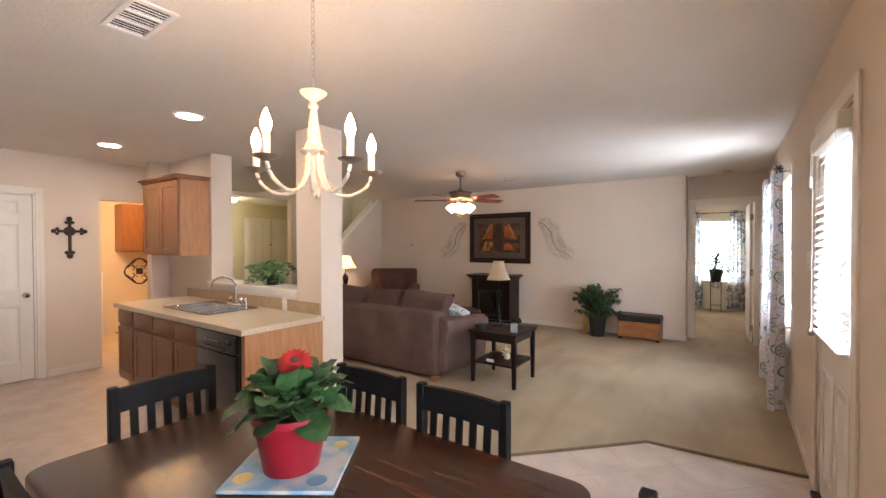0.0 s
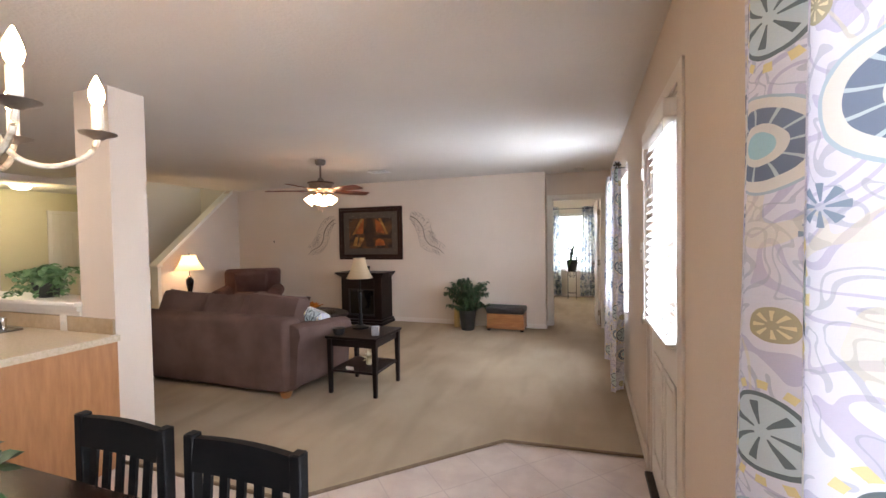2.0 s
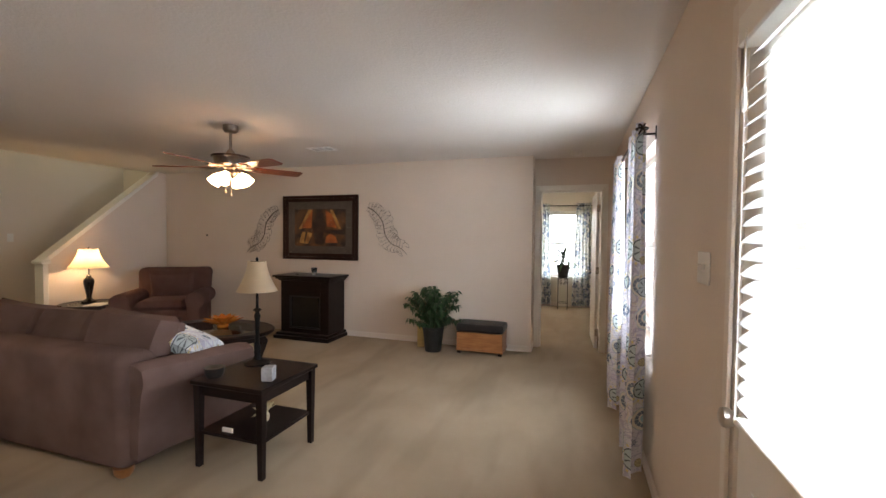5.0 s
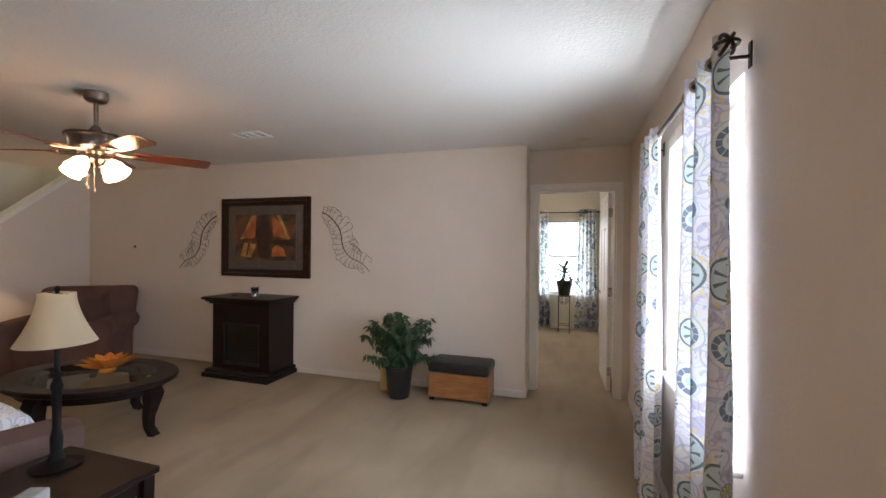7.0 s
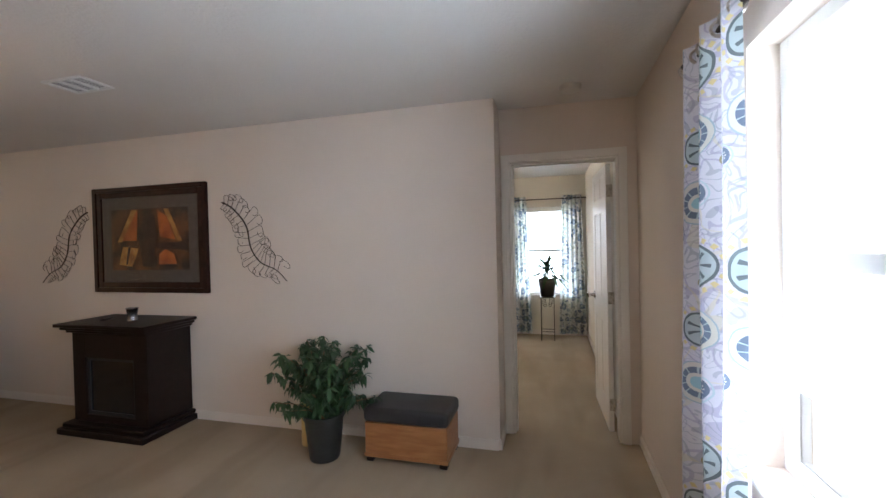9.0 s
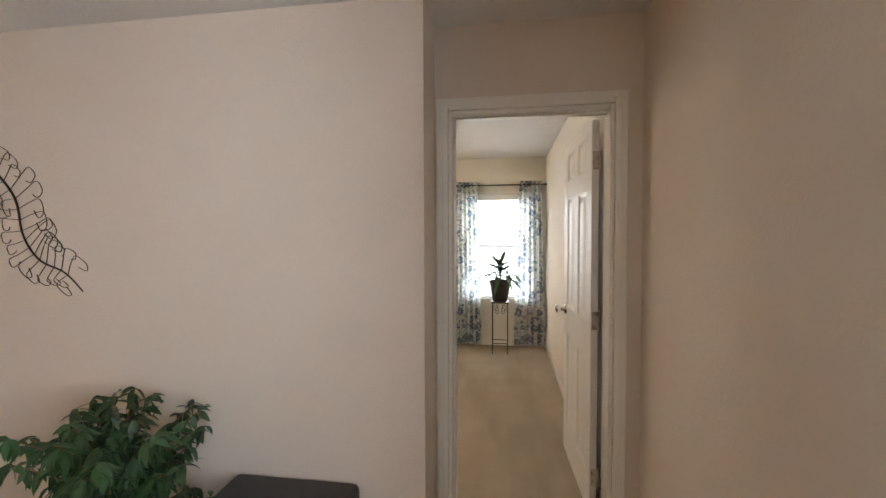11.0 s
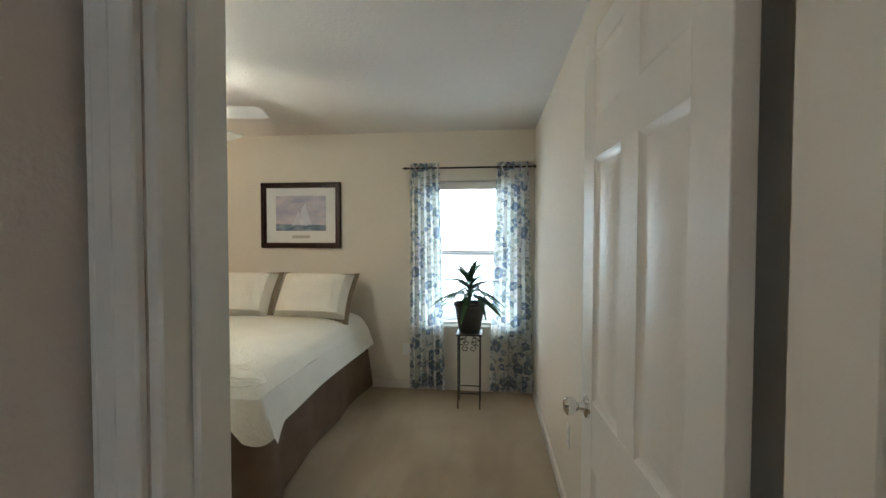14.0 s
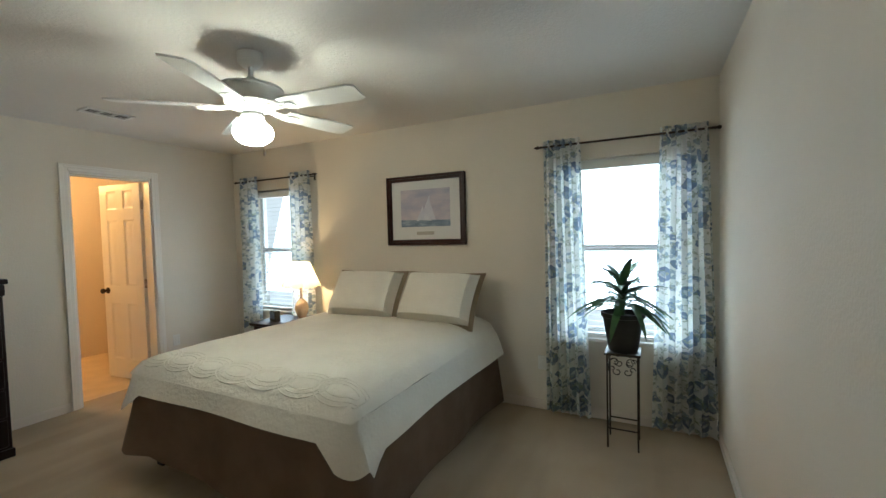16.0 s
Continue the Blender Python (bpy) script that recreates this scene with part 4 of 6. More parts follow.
vent("ceiling_vent", pose(-2.05, 0.86, H), 0.36, 0.18, "white slatted ceiling air vent above the table")
vent("ceiling_vent", pose(-2.77, 6.09, H), 0.30, 0.20, "white slatted ceiling air vent")
vent("ceiling_vent", pose(-6.40, 4.75, H), 0.34, 0.18, "white slatted ceiling air vent")
vent("ceiling_vent", pose(-3.75, 9.27, H, 0, 0, 90), 0.32, 0.16, "white slatted ceiling air vent of the bedroom")
smoke = thing("smoke_detector", pose(0.05, 7.05, H), "round white smoke detector on the ceiling", "smoke detector")
bm = bmesh.new()
lathe(bm, [(0.050, -0.038), (0.060, -0.032), (0.066, -0.012), (0.066, 0)], segs=24)
part("cover", bm, WHITE_PLASTIC, smoke)
for k, (x, y) in enumerate(((-3.35, 1.63), (-4.99, 1.61))):
    e = thing("recessed_light", pose(x, y, H), "round recessed ceiling light, switched on", "ceiling light", "kitchen downlights")
    bm = bmesh.new()
    lathe(bm, [(0.105, -0.006), (0.108, -0.002), (0.108, 0)], segs=28, cap=False)
    lathe(bm, [(0.085, -0.0065), (0.105, -0.006)], segs=28, cap=False)
    part("trim_ring", bm, WHITE_ENAMEL, e)
    bm = bmesh.new()
    lathe(bm, [(0.086, -0.006), (0.086, -0.002)], segs=28)
    part("lens", bm, DOWNLIGHT, e)


def ceiling_fan(m, label, drop, metal, blade_mat, kit, spin, radius=0.66):
    """A five-bladed fan under z = 0 with its lights."""
    e = thing("ceiling_fan", m, label, "ceiling fan")
    bm = bmesh.new()
    lathe(bm, [(0.018, -0.072), (0.046, -0.068), (0.062, -0.052), (0.066, -0.040), (0.066, 0)], segs=24)
    part("canopy", bm, metal, e)
    bm = bmesh.new()
    tube(bm, [(0, 0, -0.06), (0, 0, -drop)], 0.013, 10)
    part("downrod", bm, metal, e)
    z = -drop
    bm = bmesh.new()
    lathe(bm, [(0.070, z - 0.130), (0.118, z - 0.124), (0.138, z - 0.105), (0.146, z - 0.050), (0.160, z - 0.034), (0.160, z - 0.024), (0.120, z - 0.014), (0.045, z - 0.004), (0.036, z + 0.018), (0.020, z + 0.04)], segs=30)
    housing = part("motor_housing", bm, metal, e)
    bm = bmesh.new()
    lathe(bm, [(0.1605, z - 0.037), (0.164, z - 0.034), (0.164, z - 0.024), (0.1605, z - 0.020)], segs=30, cap=False)
    part("band", bm, IRON if metal is FAN_METAL else metal, housing)
    for k in range(5):
        turn = pose(0, 0, 0, 0, 0, spin + 72 * k)
        bm = bmesh.new()
        out = [(0.20, -0.052), (0.26, -0.060), (0.50, -0.070), (radius - 0.03, -0.072), (radius, -0.055), (radius, 0.055), (radius - 0.03, 0.072), (0.50, 0.070), (0.26, 0.060), (0.20, 0.052)]
        lo = [bm.verts.new((x, y, z - 0.128)) for x, y in out]
        hi = [bm.verts.new((x, y, z - 0.120)) for x, y in out]
        bm.faces.new(lo[::-1]), bm.faces.new(hi)
        for i in range(len(out)):
            j = (i + 1) % len(out)
            bm.faces.new((lo[i], lo[j], hi[j], hi[i]))
        bmesh.ops.transform(bm, matrix=Matrix.Translation((0, 0, z - 0.12)) @ pose(0, 0, 0, -11) @ Matrix.Translation((0, 0, 0.12 - z)), verts=bm.verts[:])
        bmesh.ops.transform(bm, matrix=turn, verts=bm.verts[:])
        blade = part("blade", bm, blade_mat, e)
        bm = bmesh.new()
        tube(bm, [(0.09, -0.015, z - 0.118), (0.15, -0.022, z - 0.132), (0.24, -0.030, z - 0.136)], 0.007, 6)
        tube(bm, [(0.09, 0.015, z - 0.118), (0.15, 0.022, z - 0.132), (0.24, 0.030, z - 0.130)], 0.007, 6)
        box(bm, 0.21, -0.034, z - 0.137, 0.27, 0.034, z - 0.131, 0.002)
        bmesh.ops.transform(bm, matrix=turn, verts=bm.verts[:])
        part("blade_bracket", bm, metal, blade)
    bm = bmesh.new()
    if kit == "tulips":
        lathe(bm, [(0.020, z - 0.225), (0.045, z - 0.210), (0.060, z - 0.175), (0.050, z - 0.145), (0.062, z - 0.13)], segs=24)
        part("light_fitter", bm, metal, e)
        for k in range(4):
            turn = pose(0, 0, 0, 0, 0, 20 + 90 * k)
            bm = bmesh.new()
            tube(bm, [(0.04, 0, z - 0.175), (0.075, 0, z - 0.172), (0.095, 0, z - 0.190)], 0.012, 8)
            bmesh.ops.transform(bm, matrix=turn, verts=bm.verts[:])
            part("lamp_arm", bm, metal, e)
            bm = bmesh.new()
            lathe(bm, [(0.020, 0.0), (0.030, 0.012), (0.047, 0.045), (0.052, 0.075), (0.062, 0.110), (0.058, 0.112), (0.004, 0.085)], segs=18)
            bmesh.ops.transform(bm, matrix=turn @ pose(0.088, 0, z - 0.185, 0, 138, 0), verts=bm.verts[:])
            part("glass_shade", bm, FAN_SHADE, e, "lit frosted tulip shade")
        low = z - 0.225
    else:
        lathe(bm, [(0.055, z - 0.185), (0.060, z - 0.170), (0.052, z - 0.150), (0.075, z - 0.135), (0.078, z - 0.12)], segs=24)
        part("light_fitter", bm, metal, e)
        bm = bmesh.new()
        lathe(bm, [(0.020, z - 0.322), (0.060, z - 0.315), (0.092, z - 0.290), (0.104, z - 0.258), (0.096, z - 0.228), (0.070, z - 0.205), (0.055, z - 0.186)], segs=26)
        part("globe", bm, GLOBE, e, "lit white schoolhouse globe")
        low = z - 0.20
    for x, l in ((0.035, 0.14), (-0.03, 0.11)) if kit == "tulips" else ((0.115, 0.17),):
        bm = bmesh.new()
        tube(bm, [(x, -0.03, low + 0.03), (x, -0.03, low - l)], 0.0022, 5)
        lathe(bm, [(0.004, low - l - 0.03), (0.009, low - l - 0.02), (0.006, low - l)], x, -0.03, 10)
        part("pull_chain", bm, IVORY_METAL, e)
    return e


ceiling_fan(pose(-3.0, 4.98, H), "brushed nickel ceiling fan with cherry blades and lit shades", 0.262, FAN_METAL, CHERRY, "tulips", -13)
ceiling_fan(pose(-1.92, 9.11, H), "white ceiling fan with a lit globe", 0.165, WHITE_ENAMEL, WHITE_ENAMEL, "globe", 8)


def chandelier(m):
    e = thing("chandelier", m, "ivory metal chandelier with five lit candle bulbs", "chandelier")
    bm = bmesh.new()
    lathe(bm, [(0.010, 0.63), (0.055, 0.635), (0.062, 0.65), (0.062, 0.655)], segs=20)
    part("ceiling_canopy", bm, IVORY_METAL, e)
    i, z = 0, 0.235
    while z < 0.622:
        bm = bmesh.new()
        pts = [(0.007 * math.cos(a), 0, z + 0.013 + 0.014 * math.sin(a)) for a in [k * math.pi / 5 for k in range(11)]]
        tube(bm, pts, 0.0018, 5)
        bmesh.ops.transform(bm, matrix=pose(0, 0, 0, 0, 0, 90 * (i % 2)), verts=bm.verts[:])
        part("chain_link", bm, NICKEL, e)
        z, i = z + 0.0215, i + 1
    bm = bmesh.new()
    lathe(bm, [(0.010, 0.185), (0.018, 0.195), (0.044, 0.212), (0.050, 0.222), (0.042, 0.224), (0.008, 0.222), (0.006, 0.238)], segs=22)
    part("top_cup", bm, IVORY_METAL, e)
    bm = bmesh.new()
    lathe(bm, [(0.018, 0.02), (0.030, 0.032), (0.018, 0.045), (0.024, 0.055), (0.021, 0.085), (0.013, 0.145), (0.010, 0.158), (0.020, 0.168), (0.018, 0.178), (0.009, 0.186)], segs=22)
    part("column", bm, IVORY_METAL, e)
    bm = bmesh.new()
    lathe(bm, [(0.010, -0.012), (0.045, -0.004), (0.052, 0.004), (0.036, 0.012), (0.030, 0.03), (0.018, 0.034)], segs=22)
    part("hub", bm, IVORY_METAL, e)
    bm = bmesh.new()
    lathe(bm, [(0.003, -0.165), (0.011, -0.150), (0.014, -0.125), (0.012, -0.06), (0.014, -0.01)], segs=16)
    part("finial", bm, IVORY_METAL, e)
    for k in range(5):
        turn = pose(0, 0, 0, 0, 0, 137.5 + 72 * k)

        def arm_part(name, bm, mat, parent, label=""):
            bmesh.ops.transform(bm, matrix=turn, verts=bm.verts[:])
            return part(name, bm, mat, parent, label)
        bm = bmesh.new()
        tube(bm, smooth_path([(0.028, 0, -0.005), (0.034, 0, -0.075), (0.072, 0, -0.138), (0.135, 0, -0.152), (0.200, 0, -0.118), (0.225, 0, -0.070)], 6), 0.0070, 8)
        arm = arm_part("arm", bm, IVORY_METAL, e)
        bm = bmesh.new()
        lathe(bm, [(0.010, -0.072), (0.018, -0.066), (0.040, -0.057), (0.043, -0.053), (0.038, -0.052), (0.012, -0.057)], 0.225, 0, 20)
        arm_part("drip_pan", bm, NICKEL, arm)
        bm = bmesh.new()
        lathe(bm, [(0.013, -0.057), (0.0135, 0.014), (0.011, 0.018)], 0.225, 0, 14)
        arm_part("candle_sleeve", bm, material("candle_sleeve", (0.80, 0.75, 0.66), 0.5) if k == 0 else bpy.data.materials["candle_sleeve"], arm)
        bm = bmesh.new()
        lathe(bm, [(0.008, 0.018), (0.014, 0.030), (0.0175, 0.046), (0.015, 0.064), (0.008, 0.084), (0.002, 0.098)], 0.225, 0, 14)
        arm_part("bulb", bm, BULB, arm, "lit flame-shaped bulb")
    return e


chandelier(pose(-1.182, 1.11, 1.785))

# ---- dining area ----
table = thing("dining_table", pose(-0.96, 0.87, 0), "dark brown stained wooden dining table with rounded corners", "table")
bm = boxes((-0.74, -0.46, 0.715, 0.74, 0.46, 0.75))
bmesh.ops.bevel(bm, geom=[e for e in bm.edges if abs(e.verts[0].co.z - e.verts[1].co.z) > 0.01], offset=0.07, segments=6, affect="EDGES", profile=0.5)
bmesh.ops.bevel(bm, geom=[e for e in bm.edges if abs(e.verts[0].co.z - e.verts[1].co.z) < 0.001], offset=0.006, segments=2, affect="EDGES", profile=0.5)
part("tabletop", bm, TABLE_WOOD, table)
part("apron", boxes((-0.64, -0.38, 0.63, 0.64, -0.355, 0.714), (-0.64, 0.355, 0.63, 0.64, 0.38, 0.714), (-0.64, -0.355, 0.63, -0.615, 0.355, 0.714), (0.615, -0.355, 0.63, 0.64, 0.355, 0.714)), TABLE_WOOD, table)
for x in (-1, 1):
    for y in (-1, 1):
        bm = bmesh.new()
        lathe(bm, [(0.026, 0), (0.030, 0.05), (0.038, 0.40), (0.030, 0.48), (0.045, 0.52), (0.042, 0.713)], x * 0.60, y * 0.335, 14)
        part("leg", bm, TABLE_WOOD, table)


def dining_chair(m):
    """A slat-back chair: its back stands at y = 0, the seat goes towards -y."""
    e = thing("dining_chair", m, "black painted wooden dining chair with a slat back", "chair", "chairs round the table")
    for s in (-1, 1):
        bm = bmesh.new()
        vs = box(bm, s * 0.185 - 0.018, -0.022, 0, s * 0.185 + 0.018, 0.014, 0.885, 0.004)
        for v in bm.verts:
            if v.co.z > 0.45:
                v.co.y += (v.co.z - 0.45) * 0.10
            else:
                v.co.y += (0.45 - v.co.z) * 0.08
        part("back_post", bm, BLACK_WOOD, e)
        part("front_leg", boxes((s * 0.18 - 0.018, -0.42, 0, s * 0.18 + 0.018, -0.384, 0.43), bevel=0.004), BLACK_WOOD, e)
        part("side_stretcher", boxes((s * 0.18 - 0.009, -0.39, 0.18, s * 0.18 + 0.009, -0.01, 0.205)), BLACK_WOOD, e)
    bm = bmesh.new()
    n = 8
    for i in range(n):
        a, b = -0.170 + 0.34 * i / n, -0.170 + 0.34 * (i + 1) / n
        ya, yb = 0.006 * (1 - (2 * i / n - 1) ** 2), 0.006 * (1 - (2 * (i + 1) / n - 1) ** 2)
        vs = [bm.verts.new(p) for p in ((a, 0.018 + ya, 0.785), (b, 0.018 + yb, 0.785), (b, 0.028 + yb, 0.875 + yb), (a, 0.028 + ya, 0.875 + ya), (a, 0.040 + ya, 0.785), (b, 0.040 + yb, 0.785), (b, 0.050 + yb, 0.875 + yb), (a, 0.050 + ya, 0.875 + ya))]
        for q in ((0, 1, 2, 3), (5, 4, 7, 6), (3, 2, 6, 7), (1, 0, 4, 5)):
            bm.faces.new([vs[k] for k in q])
    bmesh.ops.remove_doubles(bm, verts=bm.verts[:], dist=0.0005)
    part("top_rail", bm, BLACK_WOOD, e)
    part("lower_rail", boxes((-0.167, 0.004, 0.535, 0.167, 0.022, 0.575), bevel=0.003), BLACK_WOOD, e)
    for i in range(5):
        x = -0.12 + i * 0.06
        bm = boxes((x - 0.014, 0.010, 0.575, x + 0.014, 0.020, 0.786))
        for v in bm.verts:
            v.co.y += (v.co.z - 0.575) * 0.085
        part("slat", bm, BLACK_WOOD, e)
    part("seat", boxes((-0.20, -0.43, 0.43, 0.20, -0.02, 0.455), bevel=0.008, segs=2), BLACK_WOOD, e)
    return e


chair = dining_chair(pose(-1.23, 1.40, 0))
copy_thing(chair, pose(-0.75, 1.40, 0))
copy_thing(chair, pose(-1.86, 0.89, 0, 0, 0, 90))
copy_thing(chair, pose(-1.27, 0.38, 0, 0, 0, 180))
copy_thing(chair, pose(-0.10, 0.96, 0, 0, 0, -90))

tray = thing("art_tile", pose(-1.035, 0.92, 0.751, 0, 0, 34), "square pale blue painted ceramic tile under the plant", "tile")
part("tile", boxes((-0.165, -0.165, 0, 0.165, 0.165, 0.012), bevel=0.003), material("tile_glaze", (0.17, 0.30, 0.40), 0.35, second=(0.46, 0.44, 0.40), scale=11, contrast=(0.40, 0.58)), tray)
for x, y, r, c in ((0.115, 0.105, 0.024, (0.55, 0.42, 0.12)), (-0.11, 0.10, 0.03, (0.16, 0.08, 0.05)), (-0.12, -0.10, 0.028, (0.60, 0.38, 0.10)), (0.10, -0.11, 0.03, (0.10, 0.22, 0.30))):
    bm = bmesh.new()
    lathe(bm, [(r, 0.012), (r * 0.9, 0.0135), (r * 0.4, 0.0138)], x, y, 14)
    part("painted_motif", bm, material("motif", c, 0.3), tray)

gerbera = thing("potted_gerbera", pose(-1.018, 0.893, 0.764), "red gerbera daisy with broad green leaves in a red pot", "plant")
bm = bmesh.new()
lathe(bm, [(0.078, 0), (0.083, 0.004), (0.110, 0.152), (0.115, 0.154), (0.115, 0.176), (0.108, 0.176), (0.104, 0.150)], segs=32)
pot = part("pot", bm, RED_POT, gerbera, "glossy crimson ribbed pot")
bm = bmesh.new()
lathe(bm, [(0.104, 0.148), (0.05, 0.156), (0.01, 0.158)], segs=20)
part("soil", bm, SOIL, pot)
rng = random.Random(4)
for i in range(58):
    a = i * 2.4 + rng.uniform(-0.3, 0.3)
    ring = i / 58
    tilt = -68 + 62 * ring + rng.uniform(-14, 14)
    l = 0.088 + rng.uniform(-0.020, 0.024)
    m = pose(0.03 * math.cos(a), 0.03 * math.sin(a), 0.172 + 0.03 * (1 - ring), 0, 0, math.degrees(a)) @ pose(0, 0, 0, rng.uniform(-28, 28), tilt * 0.8, 0) @ pose(0.055 + 0.02 * ring, 0, 0)
    bm = bmesh.new()
    leaf_blade(bm, m, l, l * rng.uniform(0.70, 0.92), 0.22 + rng.uniform(-0.3, 0.35), 0.34, 8, 0.36)
    for v in bm.verts:
        v.co.z += 0.006 * math.sin(170 * v.co.x + 3 * i) * math.cos(150 * v.co.y)
    tube(bm, [m @ Vector((-0.075, 0, -0.01)), m @ Vector((0.0, 0, 0.0)), m @ Vector((0.02, 0, 0.0))], 0.0026, 5)
    part("leaf", bm, LEAF, gerbera)
bm = bmesh.new()
tube(bm, smooth_path([(0, 0, 0.15), (0.01, 0.01, 0.22), (0.025, 0.0, 0.328)], 5), 0.004, 6)
part("stem", bm, LEAF, gerbera)
flower = Matrix.Translation((0.030, -0.008, 0.330)) @ Vector((0.45, -0.36, 0.82)).to_track_quat('Z', 'Y').to_matrix().to_4x4()
bm = bmesh.new()
for ringn, (cnt, ln, up) in enumerate(((18, 0.050, 6), (16, 0.042, -8), (12, 0.028, -24))):
    for k in range(cnt):
        leaf_blade(bm, flower @ pose(0, 0, 0.003 * ringn, 0, 0, 360 * k / cnt + 7 * ringn) @ pose(0.008, 0, 0, 0, up, 0), ln, 0.017, 0.15, 0.12, 4, 0.5)
part("petals", bm, RED_PETAL, gerbera, "layered scarlet petals")
bm = bmesh.new()
lathe(bm, [(0.016, 0.004), (0.013, 0.011), (0.004, 0.013)], segs=14)
bmesh.ops.transform(bm, matrix=flower, verts=bm.verts[:])
part("flower_centre", bm, material("flower_centre", (0.10, 0.02, 0.015), 0.8), gerbera)

# ---- kitchen ----
CT = 0.85
X0, X1, YF = -5.10, -2.68, 1.66
for i, (x0, x1, drawers) in enumerate(((-5.05, -4.65, 1), (-4.65, -4.20, 1), (-4.20, -3.78, 1), (-3.78, -3.36, 1))):
    c = thing("base_cabinet", pose((x0 + x1) / 2, YF + 0.03, 0), "honey oak base cabinet with drawer front and door", "cabinet", "kitchen base cabinets")
    w = x1 - x0
    part("body", boxes((-w / 2, 0.0, 0.09, w / 2, 0.66, CT - 0.04)), OAK_SHADED, c)
    part("toe_kick", boxes((-w / 2, 0.07, 0.0, w / 2, 0.09, 0.09)), OAK_SHADED, c)
    part("drawer_front", boxes((-w / 2 + 0.018, -0.018, CT - 0.195, w / 2 - 0.018, 0.0, CT - 0.06), bevel=0.006, segs=2), OAK_SHADED, c)
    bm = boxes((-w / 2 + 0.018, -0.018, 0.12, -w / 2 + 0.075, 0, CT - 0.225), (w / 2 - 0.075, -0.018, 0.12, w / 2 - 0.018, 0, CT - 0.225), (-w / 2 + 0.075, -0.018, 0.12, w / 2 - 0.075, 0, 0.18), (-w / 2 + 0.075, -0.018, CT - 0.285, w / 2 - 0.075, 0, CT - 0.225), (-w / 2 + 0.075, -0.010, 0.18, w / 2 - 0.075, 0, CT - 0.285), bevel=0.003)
    part("door", bm, OAK_SHADED, c)
dw = thing("dishwasher", pose(-3.06, YF + 0.03, 0), "black built-in dishwasher under the counter", "dishwasher")
part("body", boxes((-0.29, 0.0, 0.09, 0.29, 0.62, CT - 0.045)), BLACK_PLASTIC, dw)
part("door_panel", boxes((-0.285, -0.03, 0.13, 0.285, 0.0, CT - 0.20), bevel=0.006, segs=2), BLACK_GLOSS, dw)
panel = part("control_panel", boxes((-0.285, -0.034, CT - 0.19, 0.285, 0.0, CT - 0.05), bevel=0.006, segs=2), BLACK_GLOSS, dw)
part("handle", boxes((-0.15, -0.05, CT - 0.185, 0.15, -0.034, CT - 0.165), bevel=0.004), BLACK_PLASTIC, panel)
bm = bmesh.new()
lathe(bm, [(0.022, 0), (0.020, 0.02), (0.010, 0.024)], segs=18)
bmesh.ops.transform(bm, matrix=pose(0.20, -0.034, CT - 0.115, 90), verts=bm.verts[:])
part("dial", bm, BLACK_PLASTIC, panel)
for i in range(4):
    part("button", boxes((-0.12 + i * 0.05, -0.038, CT - 0.12, -0.09 + i * 0.05, -0.034, CT - 0.108)), STEEL, panel)
part("kick_plate", boxes((-0.29, 0.05, 0.0, 0.29, 0.07, 0.09)), BLACK_PLASTIC, dw)
part("end_panel", boxes((0.318, 0.0, 0.0, 0.362, 0.675, CT - 0.041), bevel=0.002), OAK_LIT, dw, "honey oak end panel")
ctop = thing("countertop", pose(0, 0, 0), "beige laminate countertop with a low backsplash", "countertop")
part("top", boxes((X0, YF, CT - 0.04, -4.33, KY0, CT), (-3.53, YF, CT - 0.04, X1, KY0, CT), (-4.33, YF, CT - 0.04, -3.53, 1.84, CT), (-4.33, 2.22, CT - 0.04, -3.53, KY0, CT)), COUNTER, ctop)
part("front_edge", boxes((X0, YF - 0.006, CT - 0.042, X1 + 0.006, YF, CT + 0.0), bevel=0.002), material("edge_strip", (0.52, 0.44, 0.33), 0.35, second=(0.56, 0.48, 0.36), scale=20), ctop)
part("backsplash", boxes((X0, KY0 - 0.02, CT, X1 - 0.04, KY0, CT + 0.10), bevel=0.003), material("backsplash", (0.40, 0.29, 0.17), 0.35, second=(0.46, 0.34, 0.21), scale=30), ctop)
sink = thing("sink", pose(-3.93, 2.03, CT), "stainless steel double-bowl kitchen sink", "sink")
bm = bmesh.new()
for bx0, bx1 in ((-0.39, -0.015), (0.015, 0.39)):
    x0, x1, y0, y1, dz = bx0 + 0.005, bx1 - 0.005, -0.19, 0.165, 0.008
    vs = [bm.verts.new(p) for p in ((x0, y0, dz), (x1, y0, dz), (x1, y1, dz), (x0, y1, dz), (x0 + .03, y0 + .03, -0.16), (x1 - .03, y0 + .03, -0.16), (x1 - .03, y1 - .03, -0.16), (x0 + .03, y1 - .03, -0.16))]
    for q in ((0, 1, 5, 4), (1, 2, 6, 5), (2, 3, 7, 6), (3, 0, 4, 7), (4, 5, 6, 7)):
        bm.faces.new([vs[k] for k in q])
part("bowl", bm, STEEL, sink)
part("rim", boxes((-0.41, -0.22, 0.001, -0.37, 0.26, 0.012), (0.37, -0.22, 0.001, 0.41, 0.26, 0.012), (-0.37, -0.22, 0.001, 0.37, -0.20, 0.012), (-0.37, 0.16, 0.001, 0.37, 0.26, 0.012), (-0.02, -0.20, 0.001, 0.02, 0.16, 0.011), bevel=0.004), STEEL, sink)
tap = thing("kitchen_faucet", pose(-3.81, 2.235, CT + 0.012), "chrome gooseneck faucet with two handles", "faucet")
bm = boxes((-0.12, -0.028, 0, 0.12, 0.028, 0.018), bevel=0.008, segs=2)
part("base_plate", bm, CHROME, tap)
bm = bmesh.new()
